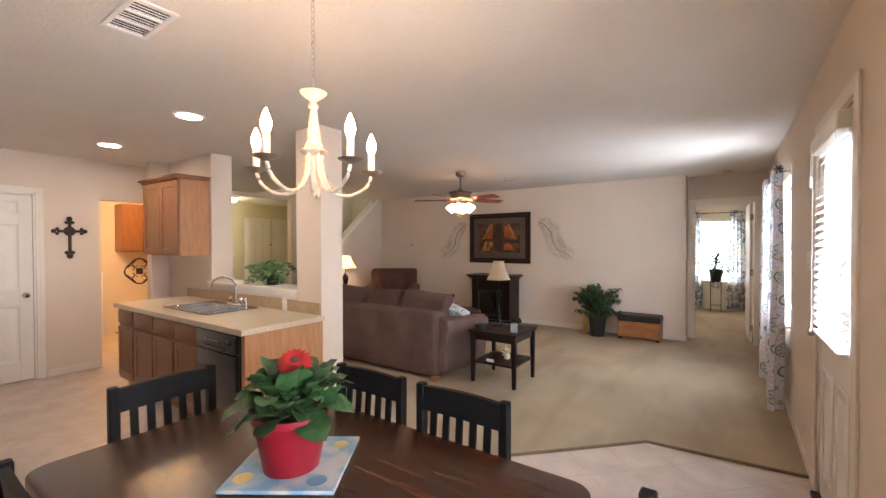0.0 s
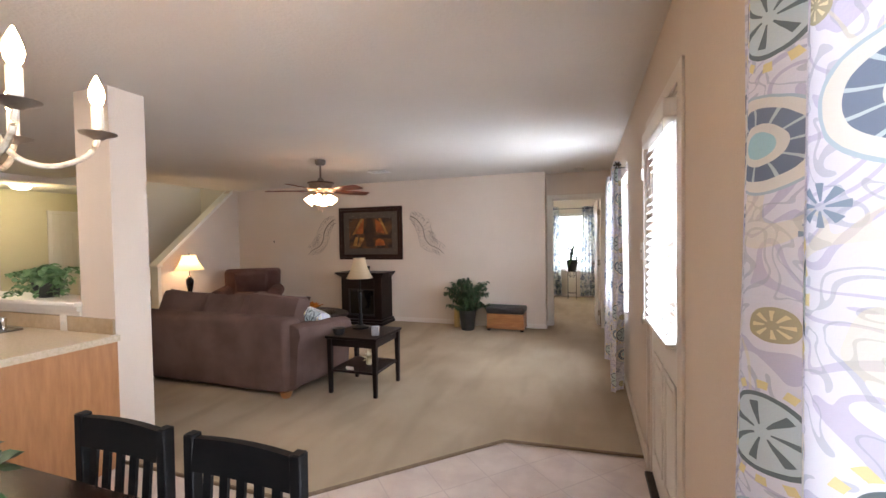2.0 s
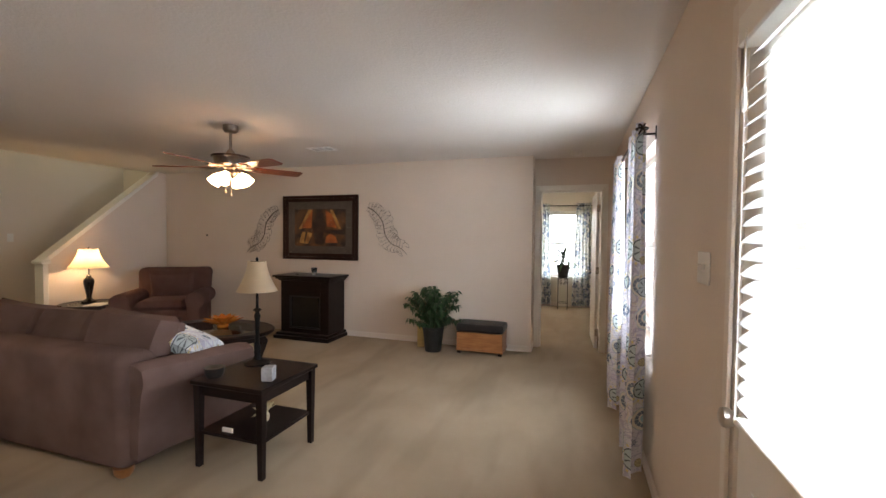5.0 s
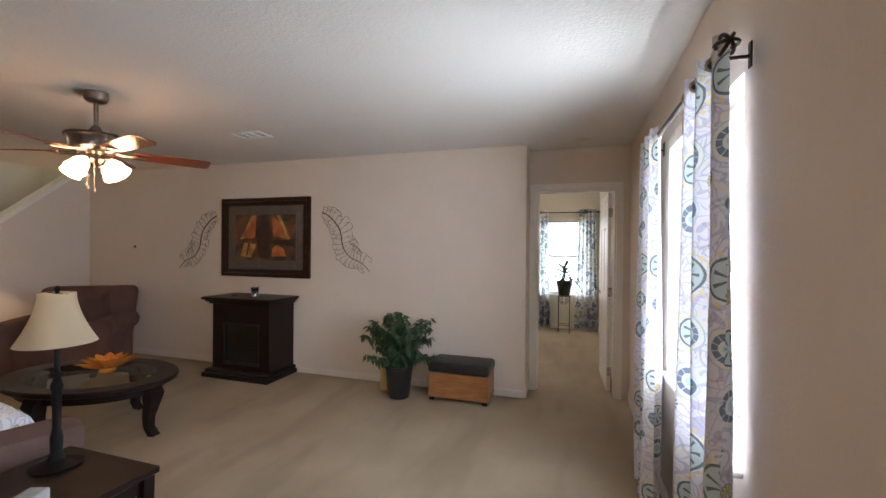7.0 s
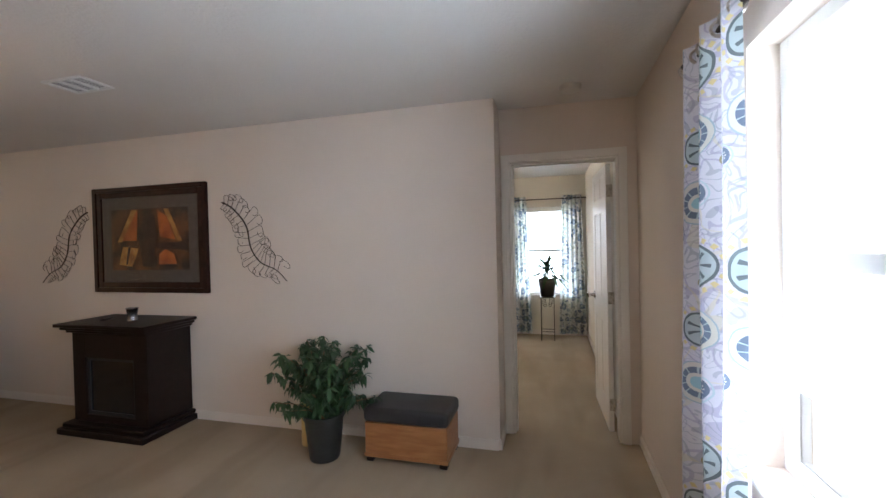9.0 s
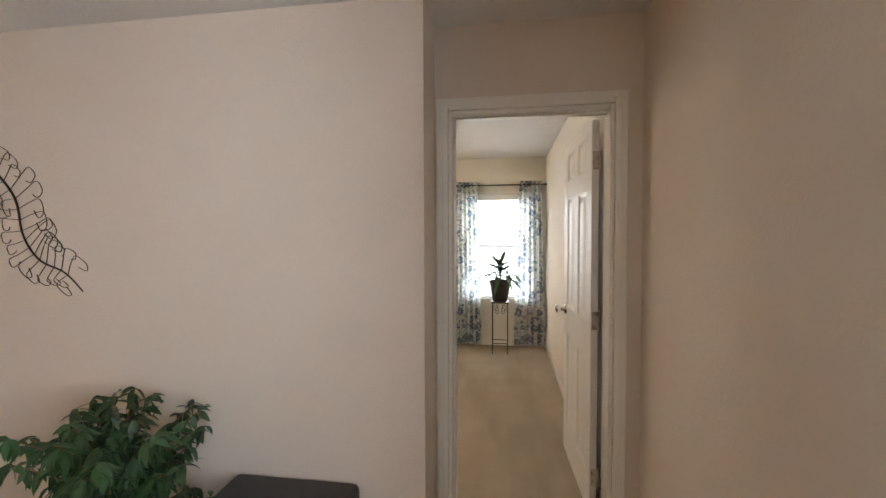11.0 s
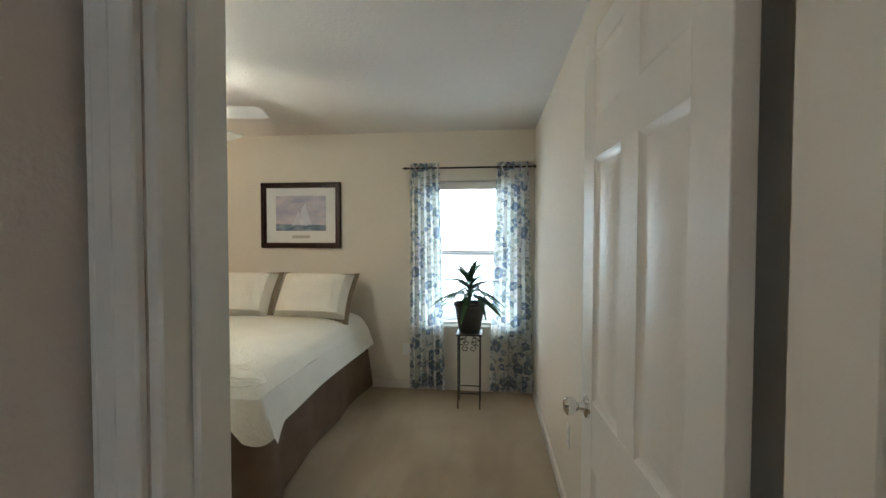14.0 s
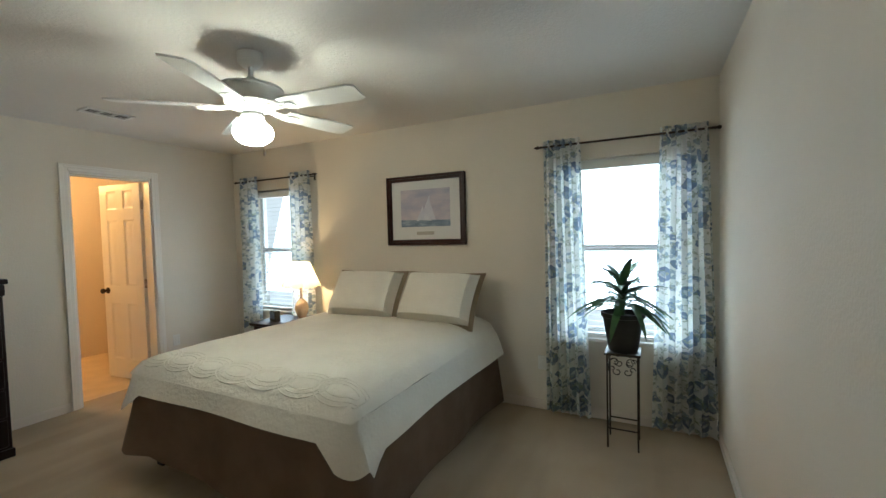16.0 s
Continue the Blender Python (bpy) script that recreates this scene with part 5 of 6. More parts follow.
tube(bm, smooth_path([(0, 0, 0.018), (0, 0, 0.17), (-0.02, -0.03, 0.25), (-0.08, -0.10, 0.275), (-0.13, -0.16, 0.23), (-0.14, -0.17, 0.17)], 6), 0.011, 10)
part("spout", bm, CHROME, tap)
for x in (-0.09, 0.09, 0.17):
    bm = bmesh.new()
    lathe(bm, [(0.020, 0.0), (0.018, 0.03), (0.022, 0.05), (0.018, 0.075), (0.008, 0.082)], x, 0, 14)
    part("handle", bm, CHROME, tap)
wall_plate("outlet_plate", pose(-3.20, KY0 - 0.02, CT + 0.055), "white outlet plate on the backsplash", 1)
sill = solid("trim_passthrough_sill", boxes((-4.56, KY0 - 0.05, 1.02, -3.04, KY1 + 0.03, 1.048), (-4.56, KY0 - 0.035, 0.985, -3.04, KY0, 1.0195), (-4.56, KY0 - 0.018, 0.955, -3.04, KY0, 0.985), bevel=0.004), TRIM, "white moulded sill of the kitchen pass-through", "trim", "structure")
uc = thing("wall_cabinet", pose(-5.02, KY0, 1.33), "honey oak two-door wall cabinet with crown moulding", "cabinet")
part("body", boxes((-0.44, -0.30, 0, 0.44, 0, 0.80), bevel=0.002), OAK_LIT, uc)
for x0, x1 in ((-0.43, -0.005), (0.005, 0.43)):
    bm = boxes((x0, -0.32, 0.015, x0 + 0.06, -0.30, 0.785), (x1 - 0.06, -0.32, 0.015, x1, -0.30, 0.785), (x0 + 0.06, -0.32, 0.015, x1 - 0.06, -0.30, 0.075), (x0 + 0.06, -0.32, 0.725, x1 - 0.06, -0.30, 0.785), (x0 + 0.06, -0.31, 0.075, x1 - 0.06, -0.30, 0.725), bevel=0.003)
    part("door", bm, OAK_SHADED, uc)
part("crown_moulding", boxes((-0.455, -0.335, 0.80, 0.455, 0, 0.825), (-0.475, -0.36, 0.825, 0.475, 0, 0.845), bevel=0.006, segs=2), OAK_SHADED, uc)

ivy = thing("potted_ivy", pose(-3.62, 2.49, 1.048), "trailing green ivy in a dark round pot", "plant")
bm = bmesh.new()
lathe(bm, [(0.055, 0), (0.075, 0.02), (0.092, 0.10), (0.096, 0.115), (0.088, 0.115), (0.08, 0.10), (0.01, 0.098)], segs=22)
part("pot", bm, BLACK_PLASTIC, ivy)
bm = bmesh.new()
rng = random.Random(9)
for i in range(34):
    a = rng.uniform(0, 6.28)
    reach = rng.uniform(0.12, 0.36) * (1.0 if abs(math.cos(a)) > 0.5 else 0.45)
    pts = smooth_path([(0, 0, 0.10), (0.4 * reach * math.cos(a), 0.3 * reach * math.sin(a), 0.17 + rng.uniform(0, 0.07)), (reach * math.cos(a), 0.7 * reach * math.sin(a), rng.uniform(0.01, 0.20))], 5)
    tube(bm, pts, 0.002, 4)
    for p in pts[2:]:
        for _ in range(3):
            m = Matrix.Translation(p) @ pose(0, 0, 0, rng.uniform(-35, 35), rng.uniform(-20, 50), rng.uniform(0, 360))
            leaf_blade(bm, m, rng.uniform(0.035, 0.06), rng.uniform(0.025, 0.042), 0.25, 0.2, 3, 0.6)
bmesh.ops.delete(bm, geom=[v for v in bm.verts if v.co.z < 0.004 and abs(v.co.y) < 0.16], context="VERTS")
part("foliage", bm, LEAF_PALE, ivy)

cross = thing("wall_cross", pose(-6.05, 1.54, 1.30, 0, 0, 90), "dark wrought iron cross with fleur-de-lis ends", "cross")
bm = bmesh.new()
for c0, c1, w in (((0, 0.05), (0, 0.42), 0.016), ((-0.11, 0.30), (0.11, 0.30), 0.015)):
    lo, hi = (c0[0] - (w if c0[0] == c1[0] else 0), c0[1] - (w if c0[1] == c1[1] else 0)), (c1[0] + (w if c0[0] == c1[0] else 0), c1[1] + (w if c0[1] == c1[1] else 0))
    box(bm, lo[0], -0.022, lo[1], hi[0], -0.004, hi[1], 0.008)
for x, z, r in ((0, 0.44, 0.028), (0, 0.02, 0.030), (-0.135, 0.30, 0.024), (0.135, 0.30, 0.024), (0.025, 0.40, 0.02), (-0.025, 0.40, 0.02), (-0.105, 0.325, 0.018), (0.105, 0.325, 0.018), (-0.105, 0.275, 0.018), (0.105, 0.275, 0.018), (0.025, 0.06, 0.022), (-0.025, 0.06, 0.022), (0, 0.30, 0.055)):
    b2 = bmesh.new()
    lathe(b2, [(r, 0), (r * 0.8, 0.012), (r * 0.3, 0.018)], segs=12)
    bmesh.ops.transform(b2, matrix=pose(x, -0.006, z, 90), verts=b2.verts[:])
    tmp = bpy.data.meshes.new("tmp")
    b2.to_mesh(tmp)
    bm.from_mesh(tmp)
    b2.free()
    bpy.data.meshes.remove(tmp)
part("body", bm, IRON, cross)

# utility room seen past the kitchen
uc2 = thing("wall_cabinet", pose(-8.30, 2.98, 1.33, 0, 0, 90), "orange-lit oak wall cabinet in the utility room", "cabinet")
part("body", boxes((-0.35, -0.32, 0, 0.21, 0, 0.78), bevel=0.004), OAK_SHADED, uc2)
for x0, x1 in ((-0.34, -0.075), (-0.065, 0.20)):
    part("door", boxes((x0, -0.34, 0.01, x1, -0.32, 0.77), bevel=0.006), OAK_SHADED, uc2)
washer = thing("washing_machine", pose(-7.86, 1.92, 0), "white washing machine in the utility room", "washing machine")
part("body", boxes((-0.34, -0.33, 0, 0.34, 0.33, 0.92), bevel=0.02, segs=3), WHITE_ENAMEL, washer)
part("control_panel", boxes((-0.33, 0.20, 0.92, 0.33, 0.33, 1.05), bevel=0.01), WHITE_ENAMEL, washer)


def scroll_plaque(m):
    e = thing("wall_art", m, "dark scrolled iron wall plaque", "wall art")
    bm = bmesh.new()
    ring = [(0.20 * math.cos(t) * (1 + 0.08 * math.cos(4 * t)), 0, 0.20 * math.sin(t) * (1 + 0.08 * math.cos(4 * t))) for t in [k * math.pi / 24 for k in range(49)]]
    tube(bm, ring, 0.012, 6)
    for a in range(4):
        for s in (-1, 1):
            pts = []
            for k in range(16):
                t, r = k / 15 * 4.6, 0.018 + 0.045 * (1 - k / 15)
                pts.append((0.105 + r * math.cos(t), 0, s * (0.055 + r * math.sin(t))))
            b2 = [pose(0, 0, 0, 0, 90 * a, 0) @ Vector(p) for p in pts]
            tube(bm, b2, 0.007, 5)
    box(bm, -0.05, -0.01, -0.05, 0.05, 0.01, 0.05, 0.006)
    part("scrollwork", bm, IRON, e)
    return e


scroll_plaque(pose(-8.285, 2.97, 0.99, 0, 0, 90))

# ---- living room ----


def rounded(bm, x0, y0, z0, x1, y1, z1, r=0.05, segs=4):
    box(bm, x0, y0, z0, x1, y1, z1, r, segs)


sofa = thing("sofa", pose(-3.41, 4.05, 0), "brown-mauve three-seat upholstered sofa with rolled arms", "sofa")
bm = bmesh.new()
rounded(bm, -0.97, -0.42, 0.03, 0.97, 0.40, 0.42, 0.03, 3)
part("base", bm, SOFA, sofa)
bm = bmesh.new()
box(bm, -1.00, -0.46, 0.03, 1.00, -0.20, 0.76, 0.06, 4)
for v in bm.verts:
    if v.co.z > 0.4:
        v.co.y -= (v.co.z - 0.4) * 0.10
        v.co.z -= 0.05 * (abs(v.co.x)) ** 4
part("back", bm, SOFA, sofa)
for s in (-1, 1):
    bm = bmesh.new()
    n = 14
    prof = [(0.10, 0.06), (0.115, 0.30), (0.13, 0.44), (0.155, 0.52), (0.14, 0.59), (0.08, 0.625), (0.0, 0.62), (-0.07, 0.58), (-0.10, 0.50), (-0.10, 0.06)]
    rings = []
    for y, k in ((-0.42, 0.97), (-0.40, 1.0), (0.44, 1.0), (0.445, 0.96)):
        rings.append([bm.verts.new((s * (0.965 + x * k), y, 0.06 + (z - 0.06) * (k + (1 - k) * 0.3) - 0.03 * (y > 0) + 0.05 * (y < 0))) for x, z in prof])
    for a, b in zip(rings, rings[1:]):
        for i in range(len(prof)):
            j = (i + 1) % len(prof)
            bm.faces.new((a[i], a[j], b[j], b[i]))
    bm.faces.new(rings[0]), bm.faces.new(rings[-1][::-1])
    part("arm", bm, SOFA, sofa)
    for y in (-0.42, 0.38):
        bm = bmesh.new()
        lathe(bm, [(0.035, 0), (0.05, 0.02), (0.055, 0.06)], s * 0.95, y, 12)
        part("foot", bm, OTTOMAN_WOOD, sofa, "turned reddish wood foot")
for i in range(3):
    bm = bmesh.new()
    pillow(bm, 0.60, 0.62, 0.17, (-0.60 + 0.60 * i, 0.12, 0.47), 0.22)
    part("seat_cushion", bm, SOFA, sofa)
    bm = bmesh.new()
    pillow(bm, 0.66, 0.48, 0.27, pinch=0.34, m=pose(-0.62 + 0.61 * i, -0.12, (0.665, 0.655, 0.665)[i], (70, 66, 72)[i], (3, -2, 4)[i], (3, -3, 5)[i]))
    part("back_cushion", bm, SOFA, sofa)


def throw_pillow(m, w, h, mat, label):
    e = thing("throw_pillow", m, label, "pillow")
    bm = bmesh.new()
    pillow(bm, w, h, 0.14, (0, 0, 0), 0.4, 14)
    uvl = bm.loops.layers.uv.new("UVMap")
    for f in bm.faces:
        for loop in f.loops:
            loop[uvl].uv = (loop.vert.co.x + 0.3, loop.vert.co.y + 0.9)
    part("cover", bm, mat, e)


throw_pillow(pose(-2.64, 4.14, 0.69, -14, 20, 14), 0.50, 0.46, CUSHION_PRINT, "pale blue printed throw pillow on the sofa")

et = thing("end_table", pose(-1.90, 4.09, 0), "dark espresso square end table with a lower shelf", "table")
part("tabletop", boxes((-0.27, -0.27, 0.515, 0.27, 0.27, 0.542), bevel=0.004), ESPRESSO, et)
part("apron", boxes((-0.235, -0.235, 0.445, 0.235, -0.22, 0.5145), (-0.235, 0.22, 0.445, 0.235, 0.235, 0.5145), (-0.235, -0.22, 0.445, -0.22, 0.22, 0.5145), (0.22, -0.22, 0.445, 0.235, 0.22, 0.5145)), ESPRESSO, et)
part("shelf", boxes((-0.235, -0.235, 0.20, 0.235, 0.235, 0.222), bevel=0.003), ESPRESSO, et)
for x in (-1, 1):
    for y in (-1, 1):
        bm = boxes((x * 0.235 - 0.022, y * 0.235 - 0.022, 0, x * 0.235 + 0.022, y * 0.235 + 0.022, 0.5148))
        for v in bm.verts:
            if v.co.z < 0.01:
                v.co.x, v.co.y = x * 0.235 + (v.co.x - x * 0.235) * 0.7, y * 0.235 + (v.co.y - y * 0.235) * 0.7
        part("leg", bm, ESPRESSO, et)


def bell_shade(bm, r0, r1, h, z, sides=16):
    prof = [(r0 + (r1 - r0) * (t ** 1.7), z + h * (1 - t)) for t in [k / 8 for k in range(9)]]
    lathe(bm, prof[::-1], segs=sides * 2, cap=False)


lamp = thing("table_lamp", pose(-2.02, 4.22, 0.542), "dark slim table lamp with a cream bell shade, unlit", "lamp")
bm = bmesh.new()
lathe(bm, [(0.085, 0), (0.088, 0.012), (0.060, 0.022), (0.030, 0.035), (0.020, 0.06), (0.022, 0.12), (0.014, 0.16), (0.016, 0.30), (0.022, 0.33), (0.012, 0.36), (0.030, 0.375), (0.010, 0.39), (0.008, 0.53)], segs=20)
part("base", bm, BLACK_WOOD, lamp)
bm = bmesh.new()
bell_shade(bm, 0.060, 0.132, 0.205, 0.505)
part("shade", bm, SHADE, lamp, "cream fabric bell shade")
bm = bmesh.new()
lathe(bm, [(0.003, 0.67), (0.008, 0.715), (0.010, 0.725), (0.003, 0.738)], segs=10)
tube(bm, [(-0.063, 0, 0.708), (0.063, 0, 0.708)], 0.002, 5)
part("finial", bm, BLACK_WOOD, lamp)
holder = thing("candle_holder", pose(-1.72, 3.98, 0.542, 0, 0, 20), "small clear glass votive holder on the end table", "candle holder")
part("block", boxes((-0.035, -0.035, 0, 0.035, 0.035, 0.085), bevel=0.005), material("frosted_glass", (0.42, 0.43, 0.45), 0.15, second=(0.30, 0.31, 0.33), scale=20), holder)
coasters = thing("round_dish", pose(-2.08, 3.92, 0.542), "small dark round dish on the end table", "dish")
bm = bmesh.new()
lathe(bm, [(0.045, 0), (0.055, 0.02), (0.060, 0.06), (0.050, 0.062), (0.02, 0.05)], segs=18)
part("bowl", bm, BLACK_PLASTIC, coasters)
fig = thing("flower_ornament", pose(-1.86, 4.10, 0.222), "pale cream flower ornament on the lower shelf", "ornament")
bm = bmesh.new()
rng = random.Random(3)
for k in range(14):
    leaf_blade(bm, pose(0, 0, 0.04, 0, rng.uniform(-85, -20), k * 26), 0.10, 0.045, 0.2, 0.2, 4)
lathe(bm, [(0.03, 0), (0.035, 0.03), (0.02, 0.06)], segs=12)
part("petals", bm, material("cream_ceramic", (0.62, 0.55, 0.34), 0.4, second=(0.7, 0.64, 0.45), scale=15), fig)
card = thing("place_card", pose(-1.95, 3.89, 0.222), "small white card on the lower shelf", "card")
part("card", boxes((-0.04, -0.004, 0, 0.04, 0.004, 0.028), bevel=0.001), WHITE_PLASTIC, card)


def curved_leg_table(m, name, rx, ry, h, label, shelf=False, first=0.0):
    """An oval table with a glass top in a wide wooden rim, on four outward-curving legs."""
    e = thing(name, m, label, "table")
    n, bm = 40, bmesh.new()
    loops = []
    for k, (fx, z) in enumerate(((0.74, h - 0.005), (0.74, h - 0.045), (0.97, h - 0.045), (1.0, h - 0.03), (1.0, h - 0.008), (0.985, h))):
        loops.append([bm.verts.new((rx * fx * math.cos(2 * math.pi * i / n), ry * fx * math.sin(2 * math.pi * i / n), z)) for i in range(n)])
    loops.append(loops[0])
    for a, b in zip(loops, loops[1:]):
        for i in range(n):
            bm.faces.new((a[i], a[(i + 1) % n], b[(i + 1) % n], b[i]))
    part("rim", bm, ESPRESSO, e)
    bm = bmesh.new()
    lathe(bm, [(0.745, -0.003), (0.745, 0.003)], segs=n)
    bmesh.ops.transform(bm, matrix=Matrix.Translation((0, 0, h - 0.008)) @ Matrix.Diagonal((rx, ry, 1, 1)), verts=bm.verts[:])
    part("glass_top", bm, TABLE_GLASS, e)
    bm = bmesh.new()
    ring = [[bm.verts.new((rx * f * math.cos(2 * math.pi * i / n), ry * f * math.sin(2 * math.pi * i / n), z)) for i in range(n)] for f, z in ((0.80, h - 0.046), (0.80, h - 0.11), (0.83, h - 0.11), (0.83, h - 0.046))]
    for a, b in zip(ring, ring[1:]):
        for i in range(n):
            bm.faces.new((a[i], a[(i + 1) % n], b[(i + 1) % n], b[i]))
    part("apron", bm, ESPRESSO, e)
    for k in range(4):
        a = first + k * math.pi / 2
        c, s = math.cos(a), math.sin(a)
        bm = bmesh.new()
        rings = []
        for f, z, w in ((0.80, h - 0.05, 0.055), (0.86, h * 0.74, 0.056), (0.84, h * 0.55, 0.044), (0.80, h * 0.32, 0.033), (0.80, h * 0.15, 0.029), (0.87, 0.0, 0.032)):
            p = Vector((rx * f * c, ry * f * s, z))
            u, v = Vector((c, s, 0)), Vector((-s, c, 0))
            rings.append([bm.verts.new(p + w * (u * i * 0.8 + v * j)) for i, j in ((-1, -1), (1, -1), (1, 1), (-1, 1))])
        for q, r in zip(rings, rings[1:]):
            for i in range(4):
                bm.faces.new((q[i], q[(i + 1) % 4], r[(i + 1) % 4], r[i]))
        bm.faces.new(rings[0]), bm.faces.new(rings[-1])
        part("leg", bm, ESPRESSO, e)
    if shelf:
        bm = bmesh.new()
        lathe(bm, [(0.78, 0), (0.80, 0.008), (0.78, 0.016)], segs=n)
        bmesh.ops.transform(bm, matrix=Matrix.Translation((0, 0, h * 0.40)) @ Matrix.Diagonal((rx, ry, 1, 1)), verts=bm.verts[:])
        part("shelf", bm, ESPRESSO, e)
    return e


curved_leg_table(pose(-3.63, 5.36, 0, 0, 0, 6), "coffee_table", 0.67, 0.46, 0.43, "dark oval coffee table with a glass top and curved legs")
curved_leg_table(pose(-6.10, 5.74, 0, 0, 0, 40), "side_table", 0.36, 0.36, 0.50, "dark round side table with curved legs and a shelf", True, math.pi / 4)
bowl = thing("flower_bowl", pose(-3.58, 5.44, 0.427), "orange petal-shaped glazed bowl on the coffee table", "bowl")
bm = bmesh.new()
for k in range(9):
    leaf_blade(bm, pose(0, 0, 0.02, 0, -14, k * 40) @ pose(0.03, 0, 0), 0.19, 0.10, -0.10, 0.35, 5, 0.7)
for k in range(9):
    leaf_blade(bm, pose(0, 0, 0.025, 0, -34, k * 40 + 20) @ pose(0.02, 0, 0), 0.15, 0.09, -0.05, 0.35, 5, 0.7)
lathe(bm, [(0.05, 0), (0.06, 0.012), (0.05, 0.03)], segs=16)
part("petals", bm, ORANGE_GLASS, bowl)

lamp = thing("table_lamp", pose(-6.24, 5.78, 0.50), "black urn table lamp with a glowing tan shade", "lamp")
bm = bmesh.new()
lathe(bm, [(0.085, 0), (0.090, 0.012), (0.050, 0.03), (0.030, 0.05), (0.030, 0.08), (0.052, 0.20), (0.062, 0.27), (0.055, 0.31), (0.025, 0.34), (0.030, 0.355), (0.012, 0.37), (0.008, 0.46)], segs=22)
part("base", bm, BLACK_GLOSS, lamp)
bm = bmesh.new()
bell_shade(bm, 0.11, 0.225, 0.25, 0.465)
part("shade", bm, SHADE, lamp, "glowing tan fabric shade")
bm = bmesh.new()
lathe(bm, [(0.004, 0.70), (0.010, 0.725), (0.003, 0.745)], segs=10)
tube(bm, [(-0.11, 0, 0.705), (0.11, 0, 0.705)], 0.002, 5)
part("finial", bm, BRONZE, lamp)
mags = thing("magazine", pose(-5.88, 5.66, 0.50, 0, 0, 30), "white magazine on the side table", "magazine")
part("pages", boxes((-0.10, -0.14, 0, 0.10, 0.14, 0.006), bevel=0.001), WHITE_PLASTIC, mags)

arm = thing("armchair", pose(-5.47, 6.32, 0, 0, 0, 36), "reddish brown upholstered armchair with rolled arms", "armchair")
bm = bmesh.new()
rounded(bm, -0.38, -0.42, 0.06, 0.38, 0.36, 0.40, 0.03, 3)
part("base", bm, ARMCHAIR, arm)
bm = bmesh.new()
box(bm, -0.45, 0.20, 0.20, 0.45, 0.42, 0.93, 0.07, 4)
for v in bm.verts:
    if v.co.z > 0.45:
        v.co.y += (v.co.z - 0.45) * 0.25
        v.co.x *= 1.06
part("back", bm, ARMCHAIR, arm)
bm = bmesh.new()
pillow(bm, 0.60, 0.62, 0.17, (0, -0.10, 0.45), 0.22)
part("seat_cushion", bm, ARMCHAIR, arm)
bm = bmesh.new()
pillow(bm, 0.58, 0.46, 0.20, pinch=0.3, m=pose(0, 0.20, 0.68, 104))
part("back_cushion", bm, ARMCHAIR, arm)
for s in (-1, 1):
    bm = bmesh.new()
    box(bm, s * 0.40 - 0.085, -0.43, 0.06, s * 0.40 + 0.085, 0.30, 0.50, 0.03, 3)
    part("arm", bm, ARMCHAIR, arm)
    bm = bmesh.new()
    tube(bm, [(s * 0.43, -0.46, 0.53), (s * 0.43, -0.44, 0.53), (s * 0.43, 0.30, 0.53)], 0.115, 18)
    part("arm_roll", bm, ARMCHAIR, arm)
    for y in (-0.38, 0.34):
        part("foot", boxes((s * 0.34 - 0.025, y - 0.025, 0, s * 0.34 + 0.025, y + 0.025, 0.062), bevel=0.004), ESPRESSO, arm)

fp = thing("electric_fireplace", pose(-3.478, 7.118, 0), "dark espresso freestanding electric fireplace with a mantel", "fireplace")
part("plinth", boxes((-0.44, -0.50, 0, 0.44, 0, 0.05), (-0.42, -0.47, 0.05, 0.42, 0, 0.085), bevel=0.006), ESPRESSO, fp)
for x0, x1 in ((-0.385, -0.25), (0.25, 0.385)):
    part("side_pillar", boxes((x0, -0.40, 0.085, x1, 0, 0.80), bevel=0.003), ESPRESSO, fp)
part("header_panel", boxes((-0.25, -0.398, 0.60, 0.25, 0, 0.80)), ESPRESSO, fp)
part("bottom_rail", boxes((-0.25, -0.398, 0.085, 0.25, 0, 0.14)), ESPRESSO, fp)
part("back_panel", boxes((-0.25, -0.10, 0.14, 0.25, 0, 0.60)), ESPRESSO, fp)
part("glass_front", boxes((-0.25, -0.375, 0.14, 0.25, -0.365, 0.60)), DARK_GLASS, fp, "black glass firebox front")
part("firebox_frame", boxes((-0.25, -0.385, 0.14, -0.225, -0.376, 0.60), (0.225, -0.385, 0.14, 0.25, -0.376, 0.60), (-0.225, -0.385, 0.575, 0.225, -0.376, 0.60), (-0.225, -0.385, 0.14, 0.225, -0.376, 0.165)), BLACK_PLASTIC, fp)
part("mantel", boxes((-0.41, -0.43, 0.80, 0.41, 0, 0.825), (-0.435, -0.46, 0.825, 0.435, 0, 0.85), (-0.46, -0.49, 0.85, 0.46, 0, 0.878), bevel=0.005), ESPRESSO, fp)
jar = thing("candle_jar", pose(-3.44, 6.89, 0.878), "small silver candle jar on the mantel", "jar")
bm = bmesh.new()
lathe(bm, [(0.040, 0), (0.034, 0.03), (0.042, 0.09), (0.046, 0.095), (0.040, 0.10), (0.03, 0.085)], segs=18)
part("cup", bm, STEEL, jar)
rem = thing("remote_control", pose(-3.68, 6.86, 0.878, 0, 0, 25), "black remote control on the mantel", "remote control")
part("body", boxes((-0.02, -0.06, 0, 0.02, 0.06, 0.014), bevel=0.004), BLACK_PLASTIC, rem)


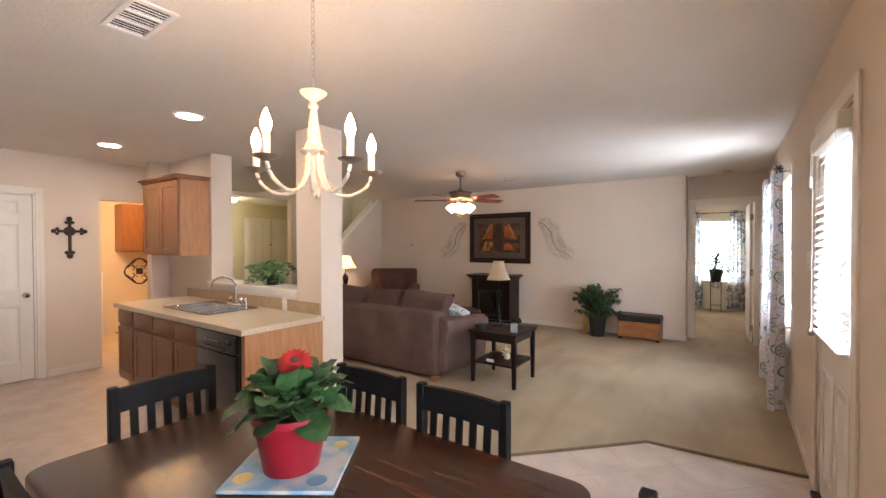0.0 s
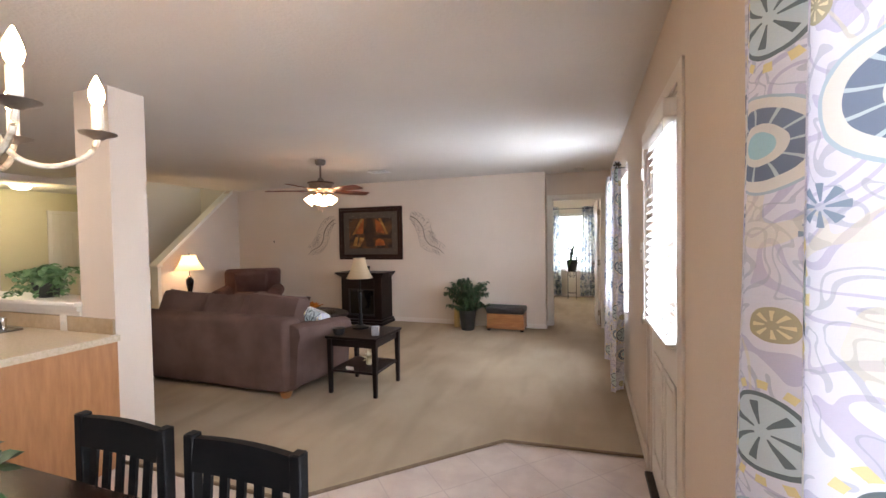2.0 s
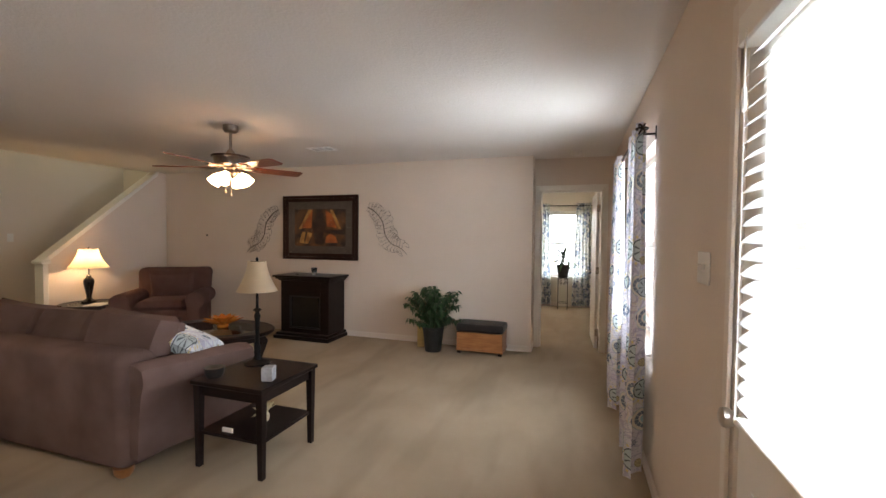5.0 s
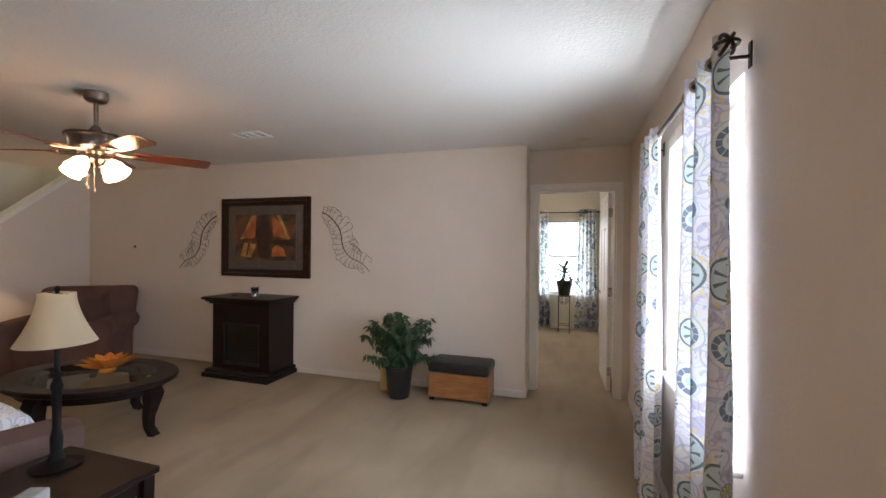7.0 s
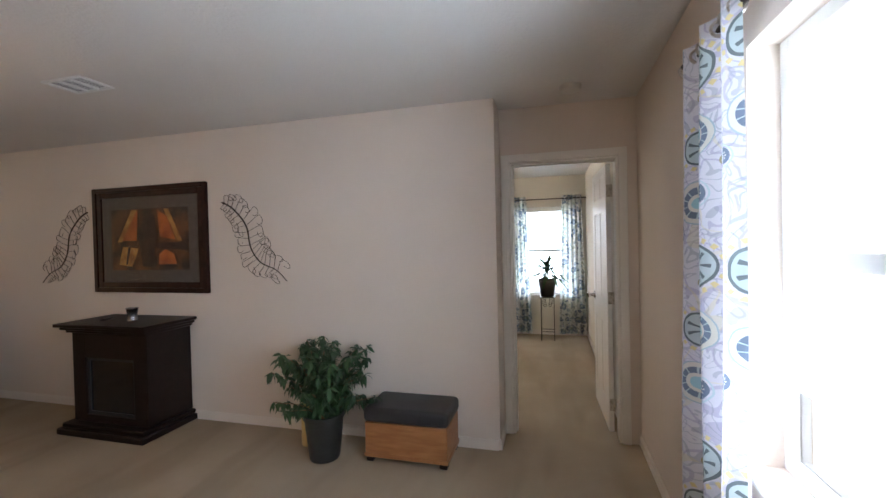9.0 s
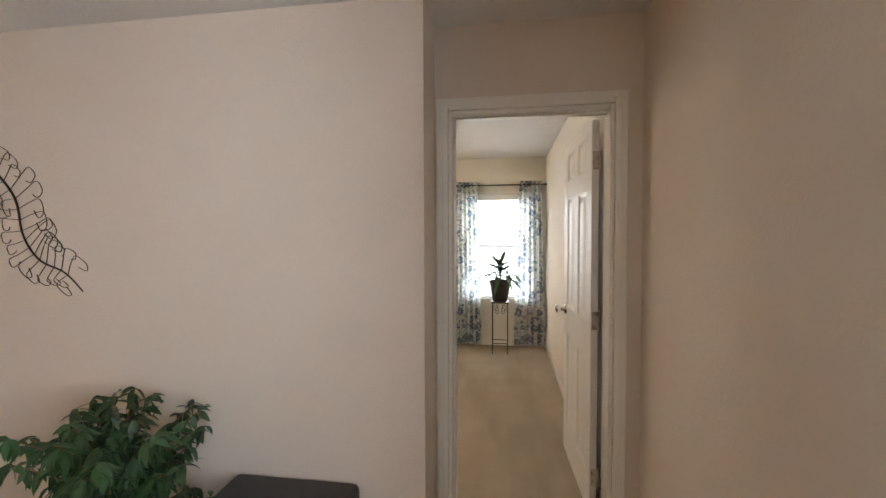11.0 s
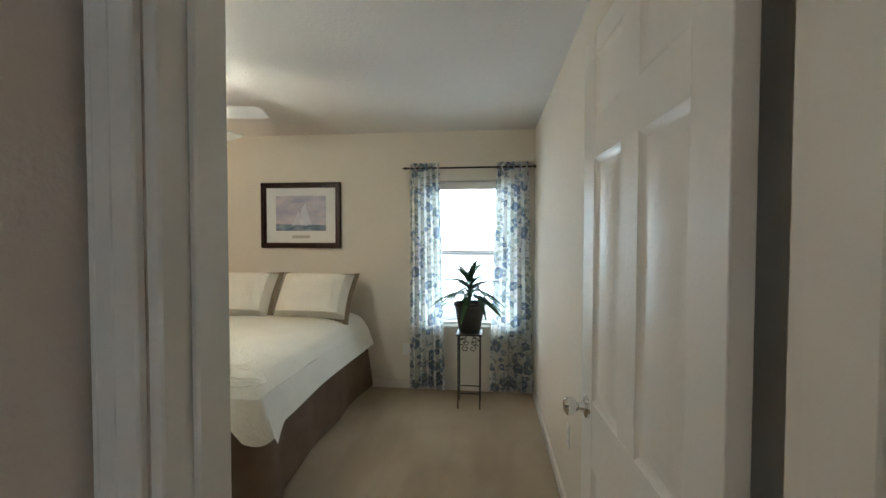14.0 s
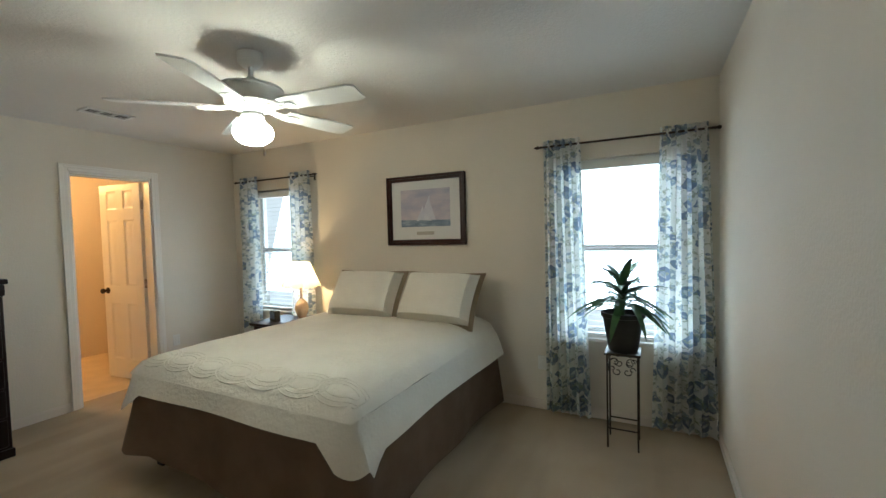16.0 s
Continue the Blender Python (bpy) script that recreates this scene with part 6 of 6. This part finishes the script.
def framed(name, m, w, h, frame_w, mat_w, mat_mat, label, depth=0.035):
    """A picture on a wall; the room lies towards its own -y."""
    e = thing(name, m, label, "picture")
    for k, (a, d) in enumerate(((0.0, 1.0), (frame_w * 0.45, 0.72))):
        b = frame_w * (0.45, 1.0)[k]
        bm = boxes((-w / 2 + a, -depth * d, -h / 2 + a, -w / 2 + b, 0, h / 2 - a), (w / 2 - b, -depth * d, -h / 2 + a, w / 2 - a, 0, h / 2 - a), (-w / 2 + b, -depth * d, h / 2 - b, w / 2 - b, 0, h / 2 - a), (-w / 2 + b, -depth * d, -h / 2 + a, w / 2 - b, 0, -h / 2 + b), bevel=0.003)
        part("frame", bm, FRAME_WOOD, e)
    part("mat_board", boxes((-w / 2 + frame_w, -0.012, -h / 2 + frame_w, w / 2 - frame_w, -0.004, h / 2 - frame_w)), mat_mat, e)
    return e


def flat_shape(parent, name, pts, y, mat):
    bm = bmesh.new()
    lo = [bm.verts.new((x, y, z)) for x, z in pts]
    hi = [bm.verts.new((x, y + 0.0008, z)) for x, z in pts]
    bm.faces.new(lo), bm.faces.new(hi[::-1])
    for i in range(len(pts)):
        j = (i + 1) % len(pts)
        bm.faces.new((lo[i], hi[i], hi[j], lo[j]))
    part(name, bm, mat, parent)


pic = framed("picture", pose(-3.498, NORTH, 1.545), 1.26, 0.935, 0.092, 0.12, MAT_BROWN, "large dark-framed painting of a warmly lit room")
PW, PH = 0.43, 0.27
flat_shape(pic, "painting", [(-PW, -PH), (PW, -PH), (PW, PH), (-PW, PH)], -0.0136, material("painting_dark", (0.030, 0.014, 0.008), 0.6, second=(0.20, 0.075, 0.020), scale=5.5, contrast=(0.4, 0.75)))
GOLD = material("painting_gold", (0.46, 0.23, 0.055), 0.6, second=(0.22, 0.085, 0.02), scale=9)
AMBER = material("painting_amber", (0.42, 0.11, 0.02), 0.6, second=(0.22, 0.05, 0.012), scale=9)
DUSK = material("painting_shadow", (0.022, 0.011, 0.008), 0.6, second=(0.05, 0.02, 0.012), scale=9)
for pts, mt in (([(-0.36, -0.02), (-0.31, -0.02), (-0.13, 0.26), (-0.19, 0.26)], GOLD), ([(0.36, -0.02), (0.31, -0.02), (0.17, 0.26), (0.22, 0.26)], GOLD), ([(-0.22, 0.20), (-0.12, 0.26), (-0.14, -0.01), (-0.30, -0.01)], AMBER), ([(0.10, 0.25), (0.20, 0.20), (0.29, -0.01), (0.12, 0.02)], AMBER), ([(-0.12, 0.02), (-0.06, 0.22), (0.06, 0.22), (0.10, 0.02), (0.02, -0.24), (-0.08, -0.24)], DUSK), ([(-0.35, -0.22), (-0.20, -0.24), (-0.12, -0.08), (-0.30, -0.06)], GOLD), ([(0.10, -0.22), (0.30, -0.22), (0.27, -0.13), (0.18, -0.09), (0.11, -0.13)], AMBER), ([(0.06, -0.03), (0.42, -0.03), (0.42, -0.10), (0.08, -0.08)], DUSK), ([(-0.27, -0.22), (-0.25, -0.22), (-0.21, -0.07), (-0.24, -0.07)], DUSK)):
    flat_shape(pic, "painted_shape", pts, -0.0150 - 0.0006 * random.random(), mt)
p = part("glazing", boxes((-0.555, -0.0185, -0.393, 0.555, -0.0175, 0.393)), GLASS, pic)
p.visible_shadow = False


def feather(m, flip, label):
    """A wire feather about 0.7 m tall with looped barbs, on the wall."""
    e = thing("wall_art", m, label, "wall art", "wire feathers beside the painting")
    s = -1 if flip else 1
    spine = smooth_path([(0, 0, 0), (s * 0.11, 0, -0.06), (s * 0.23, 0, -0.20), (s * 0.27, 0, -0.38), (s * 0.36, 0, -0.50), (s * 0.50, 0, -0.56), (s * 0.60, 0, -0.65)], 7)
    bm = bmesh.new()
    tube(bm, [p + Vector((0, -0.012, 0)) for p in spine], 0.0065, 6, 0.5)
    part("spine", bm, BRONZE, e)
    n = len(spine)
    for i in range(2, n - 6, 2):
        d = (spine[i + 1] - spine[i - 1]).normalized()
        for side in (1, -1):
            nrm = Vector((-d.z, 0, d.x)) * side
            t = i / n
            ln = (0.105 if nrm.x * s > 0 else 0.085) * random.uniform(0.72, 1.12) * (0.45 + 1.1 * math.sin(math.pi * min(1, t * 1.05)) ** 0.8)
            p = spine[i]
            w = random.uniform(0.5, 1.5)
            q = [p, p + nrm * ln * 0.5 - d * 0.0135 * w, p + nrm * ln * 0.95 - d * 0.02, p + nrm * ln * 1.0 + d * 0.035 * w, p + nrm * ln * 0.75 + d * 0.05 * w, p + nrm * ln * 0.62 + d * 0.025]
            bm = bmesh.new()
            tube(bm, [v + Vector((0, -0.010, 0)) for v in smooth_path(q, 4)], 0.0019, 5)
            part("barb", bm, BRONZE, e)
    return e


feather(pose(-2.72, NORTH, 1.83), False, "dark bronze wire feather on the wall")
feather(pose(-4.22, NORTH, 1.81), True, "dark bronze wire feather on the wall")
th = thing("thermostat_sensor", pose(-5.62, NORTH, 1.42), "tiny dark wall sensor", "sensor")
part("cover", boxes((-0.012, -0.012, -0.016, 0.012, 0, 0.016), bevel=0.003), BLACK_PLASTIC, th)

ficus = thing("potted_ficus", pose(-1.62, 6.78, 0), "bushy dark green ficus in a black plastic pot", "plant")
bm = bmesh.new()
lathe(bm, [(0.098, 0), (0.102, 0.01), (0.132, 0.28), (0.140, 0.283), (0.140, 0.310), (0.130, 0.310), (0.126, 0.28), (0.01, 0.275)], segs=26)
part("pot", bm, BLACK_PLASTIC, ficus)
rng = random.Random(12)
bm_s, bm_l = bmesh.new(), bmesh.new()
for i in range(58):
    a, lean = rng.uniform(0, 6.28), rng.uniform(0.05, 0.40)
    top = Vector((lean * math.cos(a), 0.8 * lean * math.sin(a), rng.uniform(0.44, 0.84) - 0.22 * lean))
    pts = smooth_path([(0.03 * math.cos(a), 0.03 * math.sin(a), 0.27), (0.4 * top.x, 0.4 * top.y, 0.27 + 0.65 * (top.z - 0.27)), top], 6)
    tube(bm_s, pts, 0.004, 5, 0.4)
    for p in pts[3:]:
        for _ in range(5):
            m = Matrix.Translation(p) @ pose(0, 0, 0, rng.uniform(-40, 40), rng.uniform(-15, 70), rng.uniform(0, 360))
            leaf_blade(bm_l, m, rng.uniform(0.055, 0.095), rng.uniform(0.018, 0.030), 0.35, 0.25, 4, 0.8)
for v in bm_l.verts:
    if v.co.y > 0.33:
        v.co.y = 0.33 - 0.2 * (v.co.y - 0.33)
part("stems", bm_s, OAK_SHADED, ficus)
part("foliage", bm_l, LEAF_DARK, ficus)
candle = thing("pillar_candle", pose(-1.84, 6.92, 0), "tall yellow pillar candle on the carpet", "candle")
bm = bmesh.new()
lathe(bm, [(0.045, 0), (0.047, 0.01), (0.046, 0.30), (0.040, 0.306), (0.01, 0.298)], segs=20)
part("wax", bm, WAX, candle)
bm = bmesh.new()
tube(bm, [(0, 0, 0.298), (0.002, 0, 0.315)], 0.002, 5)
part("wick", bm, BLACK_PLASTIC, candle)
ott = thing("storage_ottoman", pose(-1.035, 6.945, 0), "reddish wooden storage bench with a black cushioned lid", "ottoman")
part("box", boxes((-0.285, -0.16, 0.035, 0.285, 0.16, 0.265), bevel=0.005), OTTOMAN_WOOD, ott)
part("lower_rail", boxes((-0.29, -0.166, 0.035, 0.29, 0.166, 0.062), bevel=0.003), OTTOMAN_WOOD, ott)
bm = bmesh.new()
box(bm, -0.295, -0.17, 0.266, 0.295, 0.17, 0.365, 0.03, 4)
part("cushion", bm, LEATHER, ott, "black leather cushion lid")
for x in (-1, 1):
    for y in (-1, 1):
        part("foot", boxes((x * 0.255 - 0.025, y * 0.13 - 0.025, 0, x * 0.255 + 0.025, y * 0.13 + 0.025, 0.036), bevel=0.004), ESPRESSO, ott)
hl = thing("hall_ceiling_light", pose(-8.35, 4.6, 2.395), "flush hall ceiling light, switched on", "ceiling light")
bm = bmesh.new()
lathe(bm, [(0.03, -0.09), (0.10, -0.07), (0.13, -0.02), (0.13, 0)], segs=20)
part("bowl", bm, HALL_GLASS, hl)
tst = thing("thermostat", pose(-9.20, 6.02, 1.42, 0, 0, 90), "white thermostat on the hall wall", "thermostat")
part("body", boxes((-0.05, -0.025, -0.045, 0.05, 0, 0.045), bevel=0.006), WHITE_PLASTIC, tst)
part("display", boxes((-0.03, -0.027, 0.0, 0.03, -0.0255, 0.03)), BLACK_PLASTIC, tst)

# ---- bedroom ----
BX0, BX1, BY0, BY1, BZ = -2.93, -1.19, 8.96, 10.80, 0.72
bed = thing("bed", pose(0, 0, 0), "made bed with a cream quilted coverlet and brown bedskirt", "bed")
part("mattress", boxes((BX0 + 0.05, BY0 + 0.05, 0.34, BX1 - 0.05, BY1 - 0.01, BZ - 0.06), bevel=0.08, segs=3), COVERLET, bed)
# dark block put in for the shade in the gap under the bed
part("underbed_shade", boxes((BX0 + 0.06, BY0 + 0.06, 0.11, BX1 - 0.06, BY1 - 0.02, 0.36), bevel=0.01), BLACK_WOOD, bed, "dark block standing in for the shade under the bed")
for x in (BX0 + 0.1, BX1 - 0.1):
    for y in (BY0 + 0.1, BY1 - 0.1):
        part("leg", boxes((x - 0.03, y - 0.03, 0, x + 0.03, y + 0.03, 0.11)), BLACK_WOOD, bed)


def drape(x0, x1, y0, y1, top, low, folds, amp, corner_drop=0.0, flare=0.03, bulge=0.05):
    """Cloth hanging round the foot and the two long sides: from height top to low, with soft folds."""
    bm = bmesh.new()
    pts = []
    n = 26
    r = 0.05
    for i in range(n + 1):
        pts.append((x0, y1 + (y0 + r - y1) * i / n, -1, 0))
    for k in range(1, 8):
        a = math.pi + k * math.pi / 16
        pts.append((x0 + r + r * math.cos(a), y0 + r + r * math.sin(a), math.cos(a), math.sin(a)))
    for i in range(n + 1):
        pts.append((x0 + r + (x1 - x0 - 2 * r) * i / n, y0, 0, -1))
    for k in range(1, 8):
        a = 1.5 * math.pi + k * math.pi / 16
        pts.append((x1 - r + r * math.cos(a), y0 + r + r * math.sin(a), math.cos(a), math.sin(a)))
    for i in range(n + 1):
        pts.append((x1, y0 + r + (y1 - y0 - r) * i / n, 1, 0))
    rows = 8
    grid = []
    for j in range(rows + 1):
        t = j / rows
        row = []
        for i, (x, y, nx, ny) in enumerate(pts):
            w = amp * math.sin(i * folds) * t + flare * t
            cn = max(0.0, 1 - min(math.hypot(x - x0, y - y0), math.hypot(x - x1, y - y0)) / 0.18)
            edge = low(x, y)
            edge = min(edge, 0.43) - 0.7 * corner_drop * cn ** 1.3 if x <= x0 or x >= x1 else edge - corner_drop * cn
            z = top + (edge - top) * t
            w += bulge * cn * t + 0.05 * max(0.0, (y - 10.25) / 0.55) * t ** 0.6
            row.append(bm.verts.new((x + nx * w, y + ny * w, max(0.012, z))))
        grid.append(row)
    for a, b in zip(grid, grid[1:]):
        for i in range(len(pts) - 1):
            bm.faces.new((a[i], a[i + 1], b[i + 1], b[i]))
    return bm, grid


def hem(x, y):
    """Lower edge of the coverlet: higher over the foot than along the sides."""
    return 0.515 if y < BY0 + 0.03 else 0.435


def skirt_hem(x, y):
    """Lower edge of the bedskirt: hitched up towards the far corner of the foot."""
    return 0.03 + 0.12 * max(0.0, min(1.0, (BX1 - x) / (BX1 - BX0))) ** 1.6


bm, _ = drape(BX0 + 0.012, BX1 - 0.012, BY0 + 0.012, BY1, 0.62, skirt_hem, 0.55, 0.012, flare=0.034, bulge=0.11)
part("bedskirt", bm, BEDSKIRT, bed, "brown bedskirt hanging to the carpet")
bm, grid = drape(BX0 - 0.016, BX1 + 0.016, BY0 - 0.016, BY1, BZ - 0.105, hem, 0.38, 0.010, 0.135, 0.035)


def cover_height(x, y):
    """The softly domed top of the coverlet."""
    u = (x - BX0 + 0.016) / (BX1 - BX0 + 0.032)
    v = (y - BY0 + 0.016) / (BY1 - BY0 + 0.016)
    e = max(0, min(1, 5.5 * min(u, 1 - u, v)))
    return BZ - 0.105 + 0.125 * math.sqrt(max(0, 1 - (1 - e) ** 2)) + 0.005 * math.sin(9 * u) * math.sin(7 * v) + 0.003 * math.sin(31 * u + 5 * v) * math.sin(23 * v)


nx, ny = 40, 40
top = {}
for i in range(nx + 1):
    for j in range(ny + 1):
        x, y = BX0 - 0.016 + (BX1 - BX0 + 0.032) * i / nx, BY0 - 0.016 + (BY1 - BY0 + 0.016) * j / ny
        top[i, j] = bm.verts.new((x, y, cover_height(x, y)))
for i in range(nx):
    for j in range(ny):
        bm.faces.new((top[i, j], top[i + 1, j], top[i + 1, j + 1], top[i, j + 1]))
part("coverlet", bm, COVERLET, bed, "cream quilted coverlet")
for k in range(7):
    cx, cy = BX0 + 0.13 + k * (BX1 - BX0 - 0.26) / 6, BY0 + 0.10
    bm = bmesh.new()
    for ra, rb in ((0.165, 0.085), (0.140, 0.064), (0.100, 0.040)):
        pts = []
        for i in range(25):
            x, y = cx + ra * math.cos(i * math.pi / 12), cy + rb * math.sin(i * math.pi / 12)
            x = min(max(x, BX0 + 0.01), BX1 - 0.01)
            pts.append((x, y, cover_height(x, y) - 0.001))
        tube(bm, pts, 0.0034, 6)
    part("quilted_scallop", bm, COVERLET, bed)
for k, x in enumerate((-2.32, -1.58)):
    e = thing("pillow", pose(x, 10.56, BZ + 0.19, 56, 0, (3, -3)[k]), "cream pillow sham with a taupe border, propped on the bed", "pillow", "pillows on the bed")
    bm = bmesh.new()
    pillow(bm, 0.68, 0.44, 0.22, (0, 0, 0.01), 0.46, 14)
    part("sham", bm, COVERLET, e)
    bm = bmesh.new()
    pillow(bm, 0.75, 0.51, 0.030, (0, 0, -0.016), 0.3, 10)
    part("border", bm, BORDER, e, "taupe flange border")

bp = framed("picture", pose(-1.835, BED_N, 1.66), 0.805, 0.635, 0.05, 0.09, MAT_WHITE, "dark-framed sailing ship print with a white mat")
SKYP = material("print_sky", (0.36, 0.34, 0.44), 0.7, second=(0.60, 0.52, 0.54), scale=4, contrast=(0.35, 0.65), stretch=(1, 1, 2.5))
SEA = material("print_sea", (0.09, 0.13, 0.19), 0.7, second=(0.30, 0.35, 0.42), scale=8, stretch=(1, 1, 4))
SAIL = material("print_sail", (0.70, 0.68, 0.70), 0.7, second=(0.55, 0.54, 0.60), scale=12)
flat_shape(bp, "print", [(-0.255, -0.15), (0.255, -0.15), (0.255, 0.19), (-0.255, 0.19)], -0.0136, SKYP)
flat_shape(bp, "printed_sea", [(-0.255, -0.15), (0.255, -0.15), (0.255, -0.095), (-0.255, -0.085)], -0.0148, SEA)
for pts in ([(-0.04, -0.09), (0.07, -0.10), (0.05, 0.13), (0.01, 0.05)], [(0.0, -0.08), (-0.09, -0.10), (-0.02, 0.04)], [(0.06, -0.09), (0.11, -0.09), (0.06, 0.06)]):
    flat_shape(bp, "printed_sail", pts, -0.0156 - 0.0006 * random.random(), SAIL)
flat_shape(bp, "caption_strip", [(-0.09, -0.225), (0.09, -0.225), (0.09, -0.195), (-0.09, -0.195)], -0.0136, material("caption", (0.45, 0.40, 0.33), 0.8))
p = part("glazing", boxes((-0.352, -0.0185, -0.267, 0.352, -0.0175, 0.267)), GLASS, bp)
p.visible_shadow = False

ns = thing("nightstand", pose(-3.32, 10.56, 0), "dark wood nightstand beside the bed", "nightstand")
part("top", boxes((-0.28, -0.24, 0.57, 0.28, 0.22, 0.60), bevel=0.005), ESPRESSO, ns)
part("body", boxes((-0.25, -0.21, 0.08, 0.25, 0.21, 0.57), bevel=0.003), ESPRESSO, ns)
for z in (0.12, 0.34):
    dr = part("drawer", boxes((-0.23, -0.225, z, 0.23, -0.21, z + 0.19), bevel=0.004), ESPRESSO, ns)
    bm = bmesh.new()
    lathe(bm, [(0.008, 0), (0.014, 0.014), (0.006, 0.02)], segs=12)
    bmesh.ops.transform(bm, matrix=pose(0, -0.225, z + 0.095, 90), verts=bm.verts[:])
    part("knob", bm, NICKEL, dr)
for x in (-1, 1):
    for y in (-1, 1):
        part("foot", boxes((x * 0.22 - 0.025, y * 0.18 - 0.025, 0, x * 0.22 + 0.025, y * 0.18 + 0.025, 0.081)), ESPRESSO, ns)
bl = thing("bedside_lamp", pose(-3.16, 10.60, 0.60), "glowing bedside lamp with a pleated cream shade and ceramic base", "lamp")
bm = bmesh.new()
lathe(bm, [(0.055, 0), (0.058, 0.01), (0.035, 0.025), (0.050, 0.06), (0.068, 0.12), (0.060, 0.17), (0.030, 0.21), (0.012, 0.225), (0.008, 0.40)], segs=22)
part("base", bm, material("lamp_ceramic", (0.60, 0.47, 0.34), 0.25, second=(0.5, 0.36, 0.24), scale=14), bl)
bm = bmesh.new()
n = 48
lo = [bm.verts.new(((0.185 + 0.006 * (i % 2)) * math.cos(2 * math.pi * i / n), (0.185 + 0.006 * (i % 2)) * math.sin(2 * math.pi * i / n), 0.355 - 0.012 * (i % 4 < 2))) for i in range(n)]
hi = [bm.verts.new(((0.085 + 0.004 * (i % 2)) * math.cos(2 * math.pi * i / n), (0.085 + 0.004 * (i % 2)) * math.sin(2 * math.pi * i / n), 0.60)) for i in range(n)]
for i in range(n):
    bm.faces.new((lo[i], lo[(i + 1) % n], hi[(i + 1) % n], hi[i]))
part("shade", bm, cloth("pleated_shade", (0.74, 0.66, 0.50), 0.6), bl, "glowing pleated shade")
clk = thing("alarm_clock", pose(-3.40, 10.47, 0.60, 0, 0, -15), "small dark alarm clock on the nightstand", "clock")
part("case", boxes((-0.06, -0.03, 0, 0.06, 0.03, 0.11), bevel=0.01, segs=2), BLACK_PLASTIC, clk)
part("face", boxes((-0.05, -0.0315, 0.03, 0.05, -0.0305, 0.095)), material("clock_face", (0.10, 0.14, 0.22), 0.3), clk)

stand = thing("plant_stand", pose(-0.17, 10.52, 0), "black wrought iron plant stand with scrollwork", "plant stand")
S = 0.092
for x in (-1, 1):
    for y in (-1, 1):
        bm = bmesh.new()
        tube(bm, [(x * S, y * S, 0), (x * S, y * S, 0.62)], 0.0065, 6)
        part("leg", bm, IRON, stand)
bm = boxes((-0.11, -0.11, 0.62, 0.11, 0.11, 0.634), bevel=0.003)
part("top", bm, IRON, stand)
for z in (0.13,):
    for a in range(4):
        bm = bmesh.new()
        tube(bm, [pose(0, 0, 0, 0, 0, 90 * a) @ Vector(p) for p in ((-S, -S, z), (S, -S, z))], 0.005, 6)
        part("stretcher", bm, IRON, stand)
for a in range(4):
    bm = bmesh.new()
    for sx in (-1, 1):
        for cx, cz, rr, w in ((0.045, 0.575, 0.032, 1), (0.030, 0.515, 0.026, -1), (0.060, 0.530, 0.020, 1)):
            pts = []
            for k in range(14):
                t, r = w * k / 13 * 5.2, rr * (1 - 0.65 * k / 13)
                pts.append(pose(0, 0, 0, 0, 0, 90 * a) @ Vector((sx * (cx + r * math.cos(t)), -S, cz + r * math.sin(t))))
            tube(bm, pts, 0.0036, 5)
    part("scrollwork", bm, IRON, stand)
dr = thing("potted_dracaena", pose(-0.17, 10.52, 0.634), "spiky green dracaena in a black pot on the stand", "plant")
bm = bmesh.new()
lathe(bm, [(0.086, 0), (0.092, 0.01), (0.128, 0.225), (0.138, 0.23), (0.138, 0.258), (0.128, 0.258), (0.124, 0.22), (0.01, 0.215)], segs=24)
part("pot", bm, BLACK_PLASTIC, dr)
bm = bmesh.new()
tube(bm, [(0, 0, 0.20), (0.005, 0, 0.33), (0.0, 0, 0.42)], 0.014, 8, 0.7)
part("stem", bm, LEAF, dr)
rng = random.Random(21)
for i in range(46):
    a = i * 137.5 + rng.uniform(-14, 14)
    t = i / 46
    bm = bmesh.new()
    leaf_blade(bm, pose(0, 0, 0.285 + 0.15 * t, 0, 0, a) @ pose(0.005, 0, 0, rng.uniform(-20, 20), -14 - 52 * t ** 1.3 + rng.uniform(-14, 14), 0), rng.uniform(0.26, 0.37) * (1 - 0.12 * t), 0.052, rng.uniform(0.5, 1.05) * (1 - 0.45 * t), 0.3, 9, 0.6)
    for v in bm.verts:
        if v.co.y > 0.24:
            v.co.y = 0.24 - 0.3 * (v.co.y - 0.24)
    part("leaf", bm, LEAF_STRAP, dr)
ch = thing("chest_of_drawers", pose(-4.11, 8.37, 0), "tall dark wood chest of drawers against the wall", "dresser")
part("body", boxes((-0.25, -0.44, 0.06, 0.22, 0.30, 1.18), bevel=0.004), ESPRESSO, ch)
part("top", boxes((-0.26, -0.46, 1.18, 0.245, 0.325, 1.215), bevel=0.006), ESPRESSO, ch)
part("cornice", boxes((-0.255, -0.45, 1.10, 0.232, 0.312, 1.18), bevel=0.012, segs=2), ESPRESSO, ch)
part("plinth", boxes((-0.255, -0.45, 0, 0.228, 0.31, 0.06), bevel=0.004), ESPRESSO, ch)
for i in range(5):
    part("drawer", boxes((0.22, -0.42, 0.08 + i * 0.20, 0.232, 0.28, 0.265 + i * 0.20), bevel=0.004), ESPRESSO, ch)
